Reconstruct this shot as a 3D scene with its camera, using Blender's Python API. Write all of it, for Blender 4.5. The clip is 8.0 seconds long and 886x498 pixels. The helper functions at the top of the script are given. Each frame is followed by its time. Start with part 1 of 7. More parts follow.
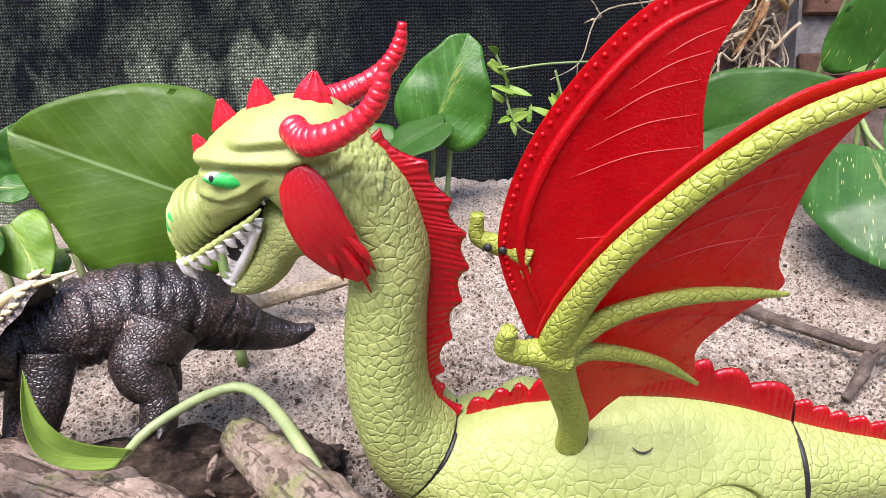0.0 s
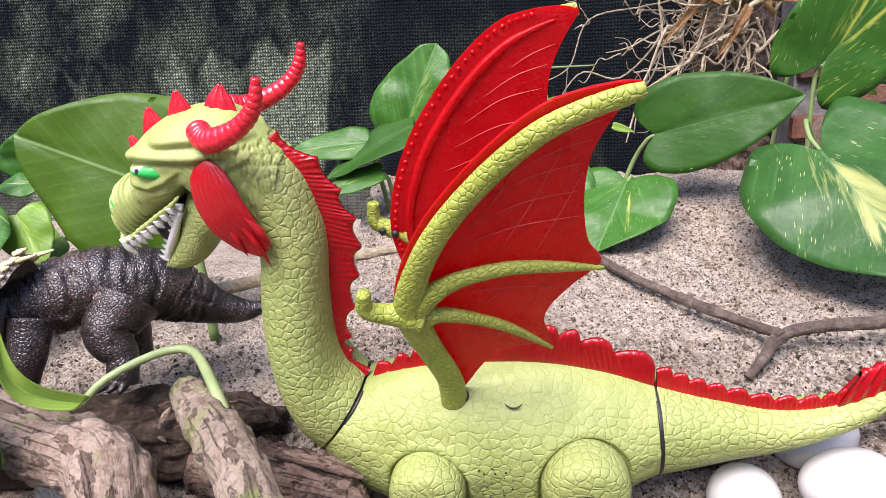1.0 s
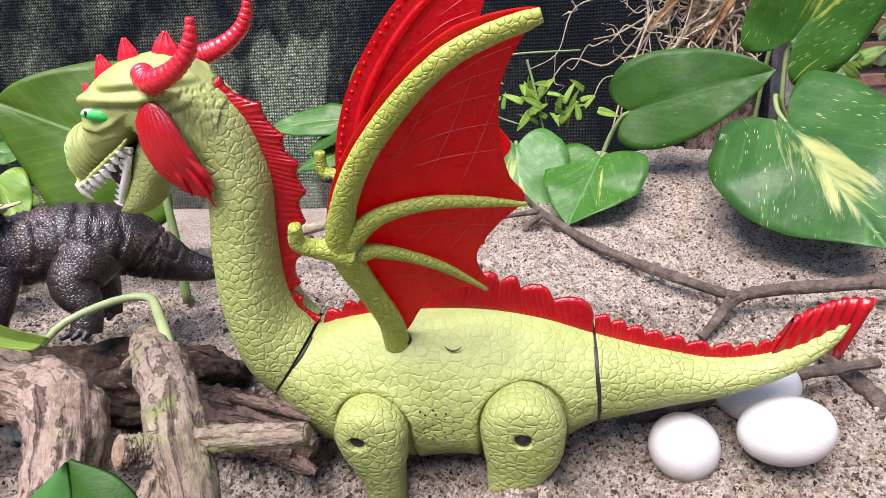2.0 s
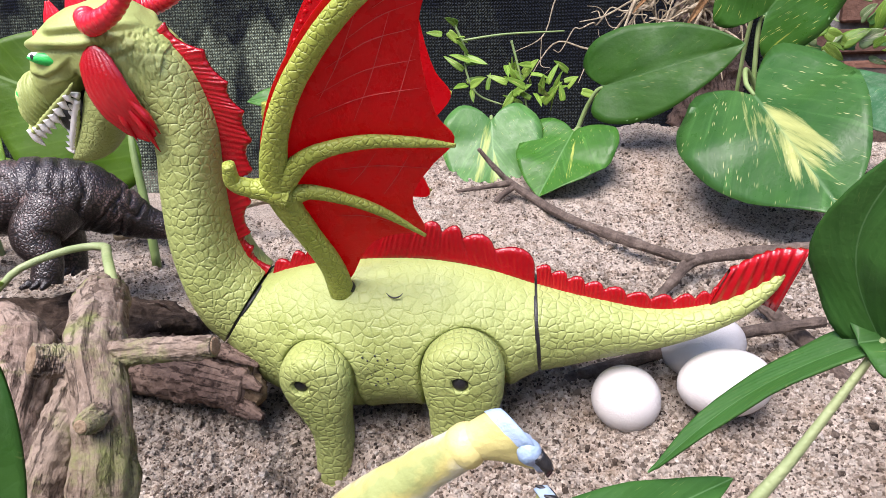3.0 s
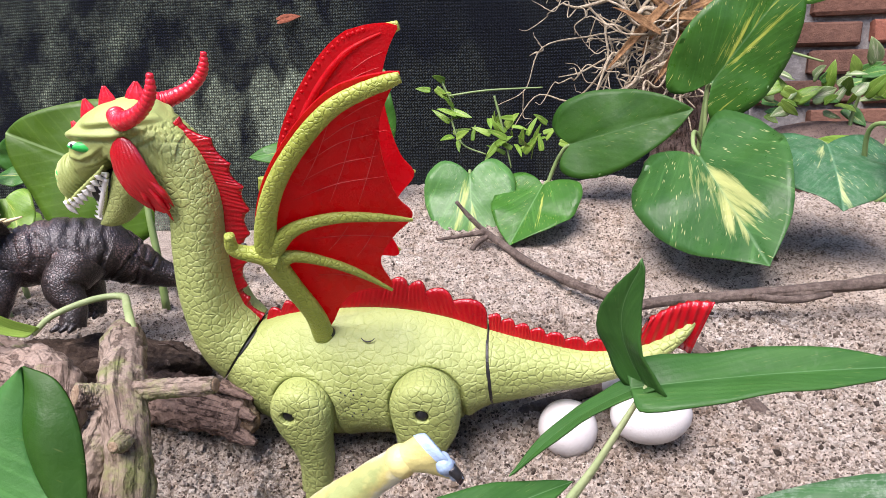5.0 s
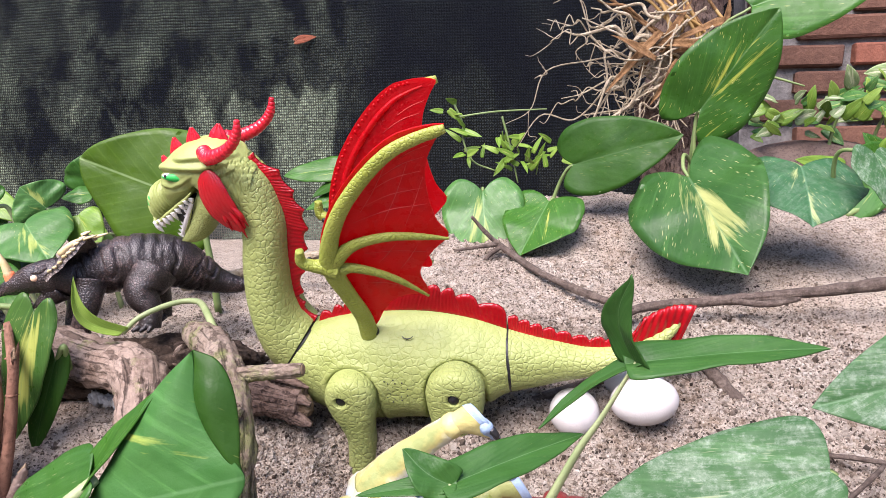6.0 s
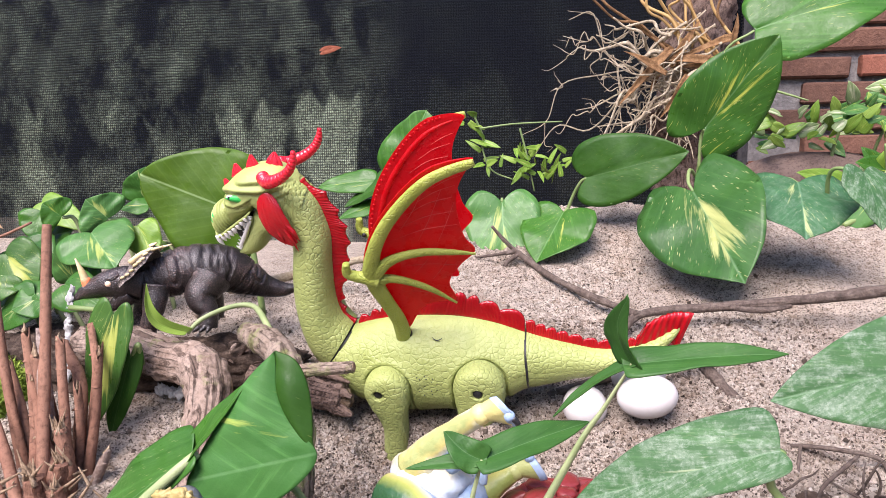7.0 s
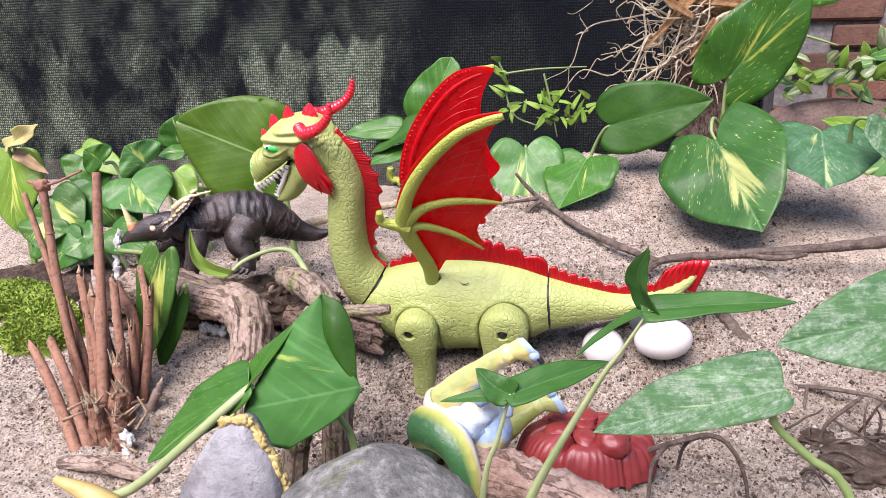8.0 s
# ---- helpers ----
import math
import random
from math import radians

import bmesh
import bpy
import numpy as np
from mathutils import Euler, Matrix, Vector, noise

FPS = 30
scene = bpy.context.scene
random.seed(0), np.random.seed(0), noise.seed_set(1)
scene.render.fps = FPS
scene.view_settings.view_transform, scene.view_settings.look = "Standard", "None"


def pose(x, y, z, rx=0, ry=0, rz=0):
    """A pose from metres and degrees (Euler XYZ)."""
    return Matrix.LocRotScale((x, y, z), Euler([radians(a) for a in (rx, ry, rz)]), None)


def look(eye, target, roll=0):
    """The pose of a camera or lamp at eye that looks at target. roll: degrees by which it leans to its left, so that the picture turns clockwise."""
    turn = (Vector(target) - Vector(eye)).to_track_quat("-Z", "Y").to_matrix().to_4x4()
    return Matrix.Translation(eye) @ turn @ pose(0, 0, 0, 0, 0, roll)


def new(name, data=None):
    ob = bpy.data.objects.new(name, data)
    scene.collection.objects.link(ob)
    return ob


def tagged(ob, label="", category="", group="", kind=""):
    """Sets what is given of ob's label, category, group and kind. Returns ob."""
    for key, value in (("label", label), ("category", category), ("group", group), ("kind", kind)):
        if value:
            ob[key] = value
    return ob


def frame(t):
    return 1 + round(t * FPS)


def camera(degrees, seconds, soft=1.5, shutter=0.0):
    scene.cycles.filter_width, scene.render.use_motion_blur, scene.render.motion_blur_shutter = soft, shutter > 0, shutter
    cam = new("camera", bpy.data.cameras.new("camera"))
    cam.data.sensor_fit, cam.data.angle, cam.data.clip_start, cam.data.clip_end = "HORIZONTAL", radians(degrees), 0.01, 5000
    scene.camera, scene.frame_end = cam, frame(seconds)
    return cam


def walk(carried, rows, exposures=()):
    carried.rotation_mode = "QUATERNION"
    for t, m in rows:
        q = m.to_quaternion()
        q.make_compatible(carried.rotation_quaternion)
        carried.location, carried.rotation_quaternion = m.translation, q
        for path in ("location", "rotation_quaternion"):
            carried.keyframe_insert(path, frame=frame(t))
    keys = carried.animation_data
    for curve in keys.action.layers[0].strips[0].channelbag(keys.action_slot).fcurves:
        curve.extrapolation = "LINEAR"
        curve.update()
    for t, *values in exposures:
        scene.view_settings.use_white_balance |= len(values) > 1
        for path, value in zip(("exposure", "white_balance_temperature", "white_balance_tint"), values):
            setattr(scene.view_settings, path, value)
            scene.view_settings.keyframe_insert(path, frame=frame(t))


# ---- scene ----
cam = camera(67.5, 8.0, 0.8)
PATH = [
    (0, (0.024, -0.008, 0.16), (-0.066, 1.951, -0.231), -1.1),
    (0.5, (0.062, -0.03, 0.155), (-0.102, 1.927, -0.223), -1.6),
    (1, (0.095, -0.053, 0.159), (-0.121, 1.899, -0.222), -1.4),
    (1.5, (0.115, -0.061, 0.143), (-0.12, 1.89, -0.229), -1.4),
    (2.8, (0.158, -0.071, 0.116), (-0.118, 1.875, -0.254), -0.9),
    (3, (0.165, -0.072, 0.109), (-0.11, 1.873, -0.268), -0.8),
    (3.5, (0.173, -0.081, 0.111), (-0.1, 1.864, -0.268), -0.7),
    (4, (0.183, -0.102, 0.115), (-0.097, 1.848, -0.234), -0.9),
    (4.5, (0.196, -0.115, 0.123), (-0.09, 1.839, -0.194), -0.8),
    (5, (0.197, -0.13, 0.134), (-0.091, 1.829, -0.154), -0.8),
    (5.2, (0.193, -0.14, 0.138), (-0.093, 1.822, -0.127), -0.9),
    (6.3, (0.188, -0.234, 0.161), (-0.099, 1.727, -0.111), -0.7),
    (6.5, (0.188, -0.246, 0.169), (-0.115, 1.713, -0.1), -0.8),
    (7, (0.188, -0.273, 0.172), (-0.141, 1.68, -0.108), -0.7),
    (7.5, (0.185, -0.287, 0.176), (-0.171, 1.645, -0.201), -0.7),
    (8, (0.184, -0.299, 0.182), (-0.194, 1.612, -0.271), -0.6),
]
walk(cam, [(t, look(eye, target, roll)) for t, eye, target, roll in PATH], [(0.0, 1.95, 6280, 21.0), (1.0, 1.88, 6280, 20.5), (3.0, 1.86, 6280, 20.5), (5.0, 1.86, 6280, 21.5), (6.6, 1.94, 6350, 24.0), (8.0, 1.92, 6350, 24.0)])

# ---- world and light ----
world = bpy.data.worlds.new("world")
scene.world = world
world.use_nodes = True
wn = world.node_tree.nodes
sky = wn.new("ShaderNodeTexSky")
sky.sky_type = "NISHITA"
sky.sun_disc = False
sky.sun_elevation, sky.sun_rotation = radians(48), radians(200)
world.node_tree.links.new(sky.outputs[0], wn["Background"].inputs[0])
wn["Background"].inputs[1].default_value = 0.09
sun = new("sun", bpy.data.lights.new("sun", "SUN"))
sun.data.energy, sun.data.angle, sun.data.color = 2.3, radians(42), (1.0, 0.94, 0.86)
sun.matrix_world = look((-0.7, -1.5, 2.5), (0, 0.3, 0))


# ---- materials ----
def material(name, rough=0.5, spec=0.5, metal=0.0):
    m = bpy.data.materials.new(name)
    m.use_nodes = True
    b = m.node_tree.nodes["Principled BSDF"]
    b.inputs["Roughness"].default_value = rough
    b.inputs["Specular IOR Level"].default_value = spec
    b.inputs["Metallic"].default_value = metal
    return m, m.node_tree.nodes, m.node_tree.links, b


def noise_tex(n, l, coord, scale, detail=4.0, rough=0.55, stretch=None):
    t = n.new("ShaderNodeTexNoise")
    t.inputs["Scale"].default_value, t.inputs["Detail"].default_value, t.inputs["Roughness"].default_value = scale, detail, rough
    if stretch:
        mp = n.new("ShaderNodeMapping")
        mp.inputs["Scale"].default_value = stretch
        l.new(coord, mp.inputs[0])
        coord = mp.outputs[0]
    l.new(coord, t.inputs["Vector"])
    return t.outputs["Fac"]


def ramp(n, l, fac, stops):
    r = n.new("ShaderNodeValToRGB")
    e = r.color_ramp.elements
    while len(e) < len(stops):
        e.new(0.5)
    for k, (p, c) in zip(e, stops):
        k.position, k.color = p, (*c, 1) if len(c) == 3 else c
    l.new(fac, r.inputs[0])
    return r.outputs[0]


def mix(n, l, fac, a, b, kind="MIX"):
    x = n.new("ShaderNodeMix")
    x.data_type, x.blend_type = "RGBA", kind
    for sock, val in ((x.inputs[0], fac), (x.inputs[6], a), (x.inputs[7], b)):
        if isinstance(val, (int, float)):
            sock.default_value = val
        elif isinstance(val, tuple):
            sock.default_value = (*val, 1)
        else:
            l.new(val, sock)
    return x.outputs[2]


def calc(n, l, op, a, b=None, c=None):
    x = n.new("ShaderNodeMath")
    x.operation = op
    for i, v in enumerate((a, b, c)):
        if v is None:
            continue
        if isinstance(v, (int, float)):
            x.inputs[i].default_value = v
        else:
            l.new(v, x.inputs[i])
    return x.outputs[0]


def bump(n, l, b, height, dist, strength=1.0):
    x = n.new("ShaderNodeBump")
    x.inputs["Distance"].default_value, x.inputs["Strength"].default_value = dist, strength
    l.new(height, x.inputs["Height"])
    if b.inputs["Normal"].links:
        l.new(b.inputs["Normal"].links[0].from_socket, x.inputs["Normal"])
    l.new(x.outputs[0], b.inputs["Normal"])


def coords(n, which="Object"):
    return n.new("ShaderNodeTexCoord").outputs[which]


def plastic(name, low, high, rough=0.4, grain=60.0, depth=0.0003, coat=0.0):
    """Moulded plastic with faint mottling, a little dust and fine relief."""
    m, n, l, b = material(name, rough)
    c = coords(n)
    col = ramp(n, l, noise_tex(n, l, c, grain, 5), [(0.3, low), (0.7, high)])
    l.new(col, b.inputs["Base Color"])
    l.new(ramp(n, l, noise_tex(n, l, c, grain * 2.3, 4), [(0.3, (rough * 0.8,) * 3), (0.75, (min(1, rough * 1.35),) * 3)]), b.inputs["Roughness"])
    bump(n, l, b, noise_tex(n, l, c, 900, 3), depth)
    b.inputs["Coat Weight"].default_value = coat
    b.inputs["Coat Roughness"].default_value = 0.15
    return m


def make_sand(name="sand", loose=False):
    m, n, l, b = material(name, 0.95, 0.2)
    c = coords(n)
    grains = n.new("ShaderNodeTexVoronoi")
    grains.inputs["Scale"].default_value = 800
    l.new(c, grains.inputs["Vector"])
    speck = n.new("ShaderNodeSeparateColor")
    l.new(grains.outputs["Color"], speck.inputs[0])
    base = ramp(n, l, speck.outputs[0], [(0.0, (0.075, 0.058, 0.046)), (0.12, (0.34, 0.28, 0.225)), (0.34, (0.63, 0.54, 0.45)), (1.0, (0.82, 0.73, 0.635))])
    patch = ramp(n, l, noise_tex(n, l, c, 14, 6, 0.65), [(0.32, (0.8, 0.75, 0.71)), (0.62, (1.0, 0.99, 0.97))])
    clod = ramp(n, l, noise_tex(n, l, c, 90, 5, 0.7), [(0.34, (0.66, 0.6, 0.54)), (0.5, (1, 1, 1))])
    if loose:
        base = ramp(n, l, n.new("ShaderNodeNewGeometry").outputs["Random Per Island"], [(0.0, (0.065, 0.05, 0.04)), (0.13, (0.23, 0.185, 0.15)), (0.34, (0.52, 0.44, 0.365)), (0.8, (0.74, 0.66, 0.575)), (1.0, (0.86, 0.8, 0.73))])
    l.new(mix(n, l, 1.0, mix(n, l, 1.0, base, patch, "MULTIPLY"), clod, "MULTIPLY"), b.inputs["Base Color"])
    bump(n, l, b, noise_tex(n, l, c, 110, 6, 0.75), 0.0105)
    bump(n, l, b, noise_tex(n, l, c, 420, 4, 0.7), 0.0055)
    bump(n, l, b, speck.outputs[1], 0.0008)
    return m


def make_leaf(name, dark, mid, vary, pale=(0.62, 0.62, 0.16), rough=0.32, dust=0.0, vein=0.5, fleck=0.35):
    """A pothos leaf: midrib, faint side veins, cream splashes by the midrib as vary grows, and small pale flecks drawn out along the veins. U runs across from the midrib, V from stalk to tip."""
    m, n, l, b = material(name, rough, 0.26)
    uv = n.new("ShaderNodeSeparateXYZ")
    l.new(coords(n, "UV"), uv.inputs[0])
    u, v = uv.outputs[0], uv.outputs[1]
    off = calc(n, l, "SUBTRACT", u, 0.5)
    au = calc(n, l, "ABSOLUTE", off)
    half = calc(n, l, "MULTIPLY", calc(n, l, "SIGN", off), 7.0)
    slant = calc(n, l, "SUBTRACT", v, calc(n, l, "MULTIPLY", au, 1.5))
    rnd = calc(n, l, "MULTIPLY", n.new("ShaderNodeObjectInfo").outputs["Random"], 60)

    steep = calc(n, l, "SUBTRACT", v, calc(n, l, "MULTIPLY", au, 3.2))

    def along(across, down, shift=0.0, line=None):
        cm = n.new("ShaderNodeCombineXYZ")
        l.new(calc(n, l, "MULTIPLY", line or slant, across), cm.inputs[0])
        l.new(calc(n, l, "ADD", calc(n, l, "MULTIPLY", au, down), half), cm.inputs[1])
        l.new(calc(n, l, "ADD", rnd, shift), cm.inputs[2])
        return cm.outputs[0]
    tone = noise_tex(n, l, along(4, 2.0), 1.0, 3, 0.55)
    patchy = noise_tex(n, l, coords(n), 40, 4, 0.6)
    col = mix(n, l, ramp(n, l, calc(n, l, "ADD", calc(n, l, "MULTIPLY", tone, 0.6), calc(n, l, "MULTIPLY", patchy, 0.4)), [(0.25, (0, 0, 0)), (0.75, (1, 1, 1))]), dark, mid)
    if vary > 0:
        grey = ramp(n, l, noise_tex(n, l, along(11, 2.0, 9.0), 1.0, 4, 0.6), [(0.55, (0, 0, 0)), (0.68, (1, 1, 1))])
        col = mix(n, l, calc(n, l, "MULTIPLY", grey, 0.26), col, tuple(min(1, k * 1.9 + 0.02) for k in mid))
        near = ramp(n, l, au, [(0.0, (1, 1, 1)), (0.07, (0.7,) * 3), (0.24, (0, 0, 0))])
        belt = ramp(n, l, v, [(0.1, (0, 0, 0)), (0.32, (1, 1, 1)), (0.68, (1, 1, 1)), (0.94, (0, 0, 0))])
        amount = calc(n, l, "ADD", noise_tex(n, l, along(3.2, 3.2, 3.0, steep), 1.0, 6, 0.62), calc(n, l, "MULTIPLY", calc(n, l, "MULTIPLY", near, belt), 0.27 * vary))
        pat = ramp(n, l, amount, [(0.655, (0, 0, 0)), (0.7, (0.45,) * 3), (0.74, (0.75,) * 3), (0.84, (1, 1, 1))])
        col = mix(n, l, pat, col, mix(n, l, noise_tex(n, l, along(16, 4, 5.0), 1.0, 3), tuple(k * 0.75 for k in pale), pale))
    spots = n.new("ShaderNodeTexVoronoi")
    spots.inputs["Scale"].default_value = 1.0
    l.new(along(62, 30, 2.0), spots.inputs["Vector"])
    sc = n.new("ShaderNodeSeparateColor")
    l.new(spots.outputs["Color"], sc.inputs[0])
    dot = calc(n, l, "MULTIPLY", ramp(n, l, spots.outputs["Distance"], [(0.16, (1, 1, 1)), (0.34, (0, 0, 0))]), ramp(n, l, sc.outputs[0], [(0.88 - 0.25 * fleck, (0, 0, 0)), (0.9 - 0.25 * fleck, (1, 1, 1))]))
    gate = ramp(n, l, noise_tex(n, l, coords(n), 30, 3), [(0.42, (0, 0, 0)), (0.6, (1, 1, 1))])
    col = mix(n, l, calc(n, l, "MULTIPLY", calc(n, l, "MULTIPLY", dot, gate), min(1.0, fleck * 1.6)), col, tuple(min(1, 0.8 * k + 0.06) for k in pale))
    side = n.new("ShaderNodeTexWave")
    side.wave_type, side.bands_direction = "BANDS", "X"
    side.inputs["Scale"].default_value, side.inputs["Distortion"].default_value = 2.4, 0.6
    cs = n.new("ShaderNodeCombineXYZ")
    l.new(slant, cs.inputs[0])
    l.new(cs.outputs[0], side.inputs["Vector"])
    veins = ramp(n, l, side.outputs["Fac"], [(0.9, (0, 0, 0)), (1.0, (1, 1, 1))])
    rib = ramp(n, l, au, [(0.004, (1, 1, 1)), (0.011, (0, 0, 0))])
    col = mix(n, l, calc(n, l, "MULTIPLY", veins, 0.1 * vein), col, tuple(min(1, k * 1.6 + 0.03) for k in mid))
    col = mix(n, l, calc(n, l, "MULTIPLY", rib, vein * 0.6), col, tuple(min(1, k * 1.5 + 0.1) for k in mid))
    if dust:
        d = ramp(n, l, calc(n, l, "ADD", calc(n, l, "MULTIPLY", noise_tex(n, l, along(7, 5, 4.0), 1.0, 7, 0.8), 0.5), calc(n, l, "MULTIPLY", noise_tex(n, l, coords(n), 120, 6, 0.75), 0.5)), [(0.47, (0.08,) * 3), (0.56, (1, 1, 1))])
        grit = ramp(n, l, noise_tex(n, l, coords(n), 420, 5, 0.75), [(0.45, (0.35,) * 3), (0.66, (1, 1, 1))])
        col = mix(n, l, calc(n, l, "MULTIPLY", calc(n, l, "MULTIPLY", d, grit), dust), col, (0.4, 0.47, 0.38))
    l.new(col, b.inputs["Base Color"])
    bump(n, l, b, side.outputs["Fac"], 0.0002, 0.16)
    bump(n, l, b, noise_tex(n, l, coords(n), 130, 5, 0.65), 0.0008, 0.6)
    l.new(ramp(n, l, noise_tex(n, l, coords(n), 90, 4), [(0.3, (rough * 0.75,) * 3), (0.7, (min(1, rough * 1.5),) * 3)]), b.inputs["Roughness"])
    tr = n.new("ShaderNodeBsdfTranslucent")
    l.new(mix(n, l, 1.0, col, (1.6, 1.5, 0.4), "MULTIPLY"), tr.inputs[0])
    ms = n.new("ShaderNodeMixShader")
    ms.inputs[0].default_value = 0.2
    l.new(b.outputs[0], ms.inputs[1])
    l.new(tr.outputs[0], ms.inputs[2])
    l.new(ms.outputs[0], n["Material Output"].inputs[0])
    return m


def make_bark(name, dark, mid, light, moss=0.0, scale=1.0, plates=0.0):
    """Rough bark or stone; with plates, flakes drawn out along the stem (U round it, V along it) with dark cracks."""
    m, n, l, b = material(name, 0.85, 0.25)
    c = coords(n)
    g = noise_tex(n, l, c, 70 * scale, 8, 0.7)
    fine = noise_tex(n, l, c, 260 * scale, 6, 0.7)
    col = ramp(n, l, g, [(0.28, dark), (0.5, mid), (0.72, light)])
    if plates:
        uv = coords(n, "UV")
        col = ramp(n, l, noise_tex(n, l, c, 26 * scale, 5, 0.6), [(0.34, mid), (0.62, light)])
        # thin surface flakes worn off in patches with sharp edges, drawn out along the stem
        peel = noise_tex(n, l, uv, 1.0, 7, 0.68, (150 * plates, 55 * plates, 1))
        bare = ramp(n, l, peel, [(0.42, (1, 1, 1)), (0.45, (0, 0, 0))])
        under = mix(n, l, noise_tex(n, l, c, 160, 4), tuple(k * 1.3 for k in dark), tuple(0.55 * a + 0.45 * d for a, d in zip(mid, dark)))
        col = mix(n, l, calc(n, l, "MULTIPLY", bare, 0.7), col, under)
        bright = ramp(n, l, peel, [(0.47, (0, 0, 0)), (0.485, (0.45,) * 3), (0.54, (0, 0, 0))])
        col = mix(n, l, bright, col, tuple(min(1, k * 1.15) for k in light))
        crack = ramp(n, l, noise_tex(n, l, uv, 1.0, 5, 0.6, (420 * plates, 16 * plates, 1)), [(0.36, (1, 1, 1)), (0.42, (0, 0, 0))])
        col = mix(n, l, calc(n, l, "MULTIPLY", crack, 0.55), col, tuple(k * 0.5 for k in dark))
        bump(n, l, b, calc(n, l, "SUBTRACT", 1.0, bare), 0.0012)
        bump(n, l, b, calc(n, l, "SUBTRACT", 1.0, crack), 0.0018)
        bump(n, l, b, noise_tex(n, l, uv, 1.0, 5, 0.7, (300, 60, 1)), 0.0016)
    col = mix(n, l, ramp(n, l, fine, [(0.35, (0.5,) * 3), (0.52, (0, 0, 0))]), col, dark)
    if moss:
        ms = ramp(n, l, noise_tex(n, l, c, 34, 6, 0.7), [(0.62 - 0.25 * moss, (0, 0, 0)), (0.72 - 0.22 * moss, (0.85,) * 3)])
        col = mix(n, l, calc(n, l, "MULTIPLY", ms, ramp(n, l, fine, [(0.36, (0.45,) * 3), (0.55, (1, 1, 1))])), col, (0.2, 0.225, 0.075))
    l.new(col, b.inputs["Base Color"])
    bump(n, l, b, g, 0.0015 if plates else 0.0045)
    bump(n, l, b, fine, 0.001 if plates else 0.002)
    return m


def scale_relief(m, size, dist, smooth_above=None, groove=0.07):
    """Adds moulded scales to a plastic: flat plates with thin grooves, fading out above a height where the mould is smooth."""
    n, l = m.node_tree.nodes, m.node_tree.links
    c = coords(n)
    wob = n.new("ShaderNodeTexNoise")
    wob.inputs["Scale"].default_value, wob.inputs["Detail"].default_value = size * 0.6, 2
    l.new(c, wob.inputs["Vector"])
    sc = n.new("ShaderNodeVectorMath")
    sc.operation = "SCALE"
    sc.inputs["Scale"].default_value = 0.5 / size
    l.new(wob.outputs["Color"], sc.inputs[0])
    ad = n.new("ShaderNodeVectorMath")
    l.new(c, ad.inputs[0])
    l.new(sc.outputs[0], ad.inputs[1])
    vo = n.new("ShaderNodeTexVoronoi")
    vo.feature = "DISTANCE_TO_EDGE"
    vo.inputs["Scale"].default_value = size
    vo.inputs["Randomness"].default_value = 0.85
    l.new(ad.outputs[0], vo.inputs["Vector"])
    cut = ramp(n, l, vo.outputs["Distance"], [(0.0, (0, 0, 0)), (groove, (0.55,) * 3), (groove * 2.2, (0.85,) * 3), (groove * 5, (1, 1, 1))])
    if smooth_above is not None:
        sp = n.new("ShaderNodeSeparateXYZ")
        l.new(c, sp.inputs[0])
        k = calc(n, l, "DIVIDE", calc(n, l, "SUBTRACT", sp.outputs[2], smooth_above), 0.012)
        k = calc(n, l, "MULTIPLY", calc(n, l, "MINIMUM", calc(n, l, "MAXIMUM", k, 0.0), 1.0), 0.5)
        cut = calc(n, l, "ADD", calc(n, l, "MULTIPLY", cut, calc(n, l, "SUBTRACT", 1.0, k)), k)
    bump(n, l, n["Principled BSDF"], cut, dist)


LIME = plastic("lime_plastic", (0.265, 0.315, 0.088), (0.335, 0.385, 0.128), 0.5, 22)
scale_relief(LIME, 215, 0.00045)
LIME_BODY = plastic("body_lime_plastic", (0.265, 0.315, 0.088), (0.335, 0.385, 0.128), 0.5, 22)
scale_relief(LIME_BODY, 195, 0.0004, 0.01)
bump(LIME_BODY.node_tree.nodes, LIME_BODY.node_tree.links, LIME_BODY.node_tree.nodes["Principled BSDF"], noise_tex(LIME_BODY.node_tree.nodes, LIME_BODY.node_tree.links, coords(LIME_BODY.node_tree.nodes), 38, 2, 0.5), 0.004)
LIME_FINE = plastic("fine_scaled_lime_plastic", (0.265, 0.315, 0.088), (0.335, 0.385, 0.128), 0.5, 22)
scale_relief(LIME_FINE, 340, 0.0003)
LIME_SMOOTH = plastic("smooth_lime_plastic", (0.265, 0.315, 0.088), (0.335, 0.385, 0.128), 0.5, 22)
LIME_WING = plastic("wing_lime_plastic", (0.255, 0.31, 0.04), (0.35, 0.395, 0.075), 0.42, 30)
scale_relief(LIME_WING, 330, 0.0004)
RED = plastic("red_plastic", (0.28, 0.002, 0.005), (0.4, 0.004, 0.009), 0.2, 40, coat=0.2)
RED_HORN = plastic("light_red_plastic", (0.55, 0.008, 0.02), (0.66, 0.018, 0.035), 0.25, 40, coat=0.3)
def make_membrane():
    m = plastic("wing_membrane", (0.5, 0.003, 0.007), (0.63, 0.007, 0.013), 0.27, 35, 0.0005)
    n, l = m.node_tree.nodes, m.node_tree.links
    tr = n.new("ShaderNodeBsdfTranslucent")
    tr.inputs[0].default_value = (0.95, 0.012, 0.014, 1)
    ms = n.new("ShaderNodeMixShader")
    ms.inputs[0].default_value = 0.46
    l.new(n["Principled BSDF"].outputs[0], ms.inputs[1])
    l.new(tr.outputs[0], ms.inputs[2])
    l.new(ms.outputs[0], n["Material Output"].inputs[0])
    return m


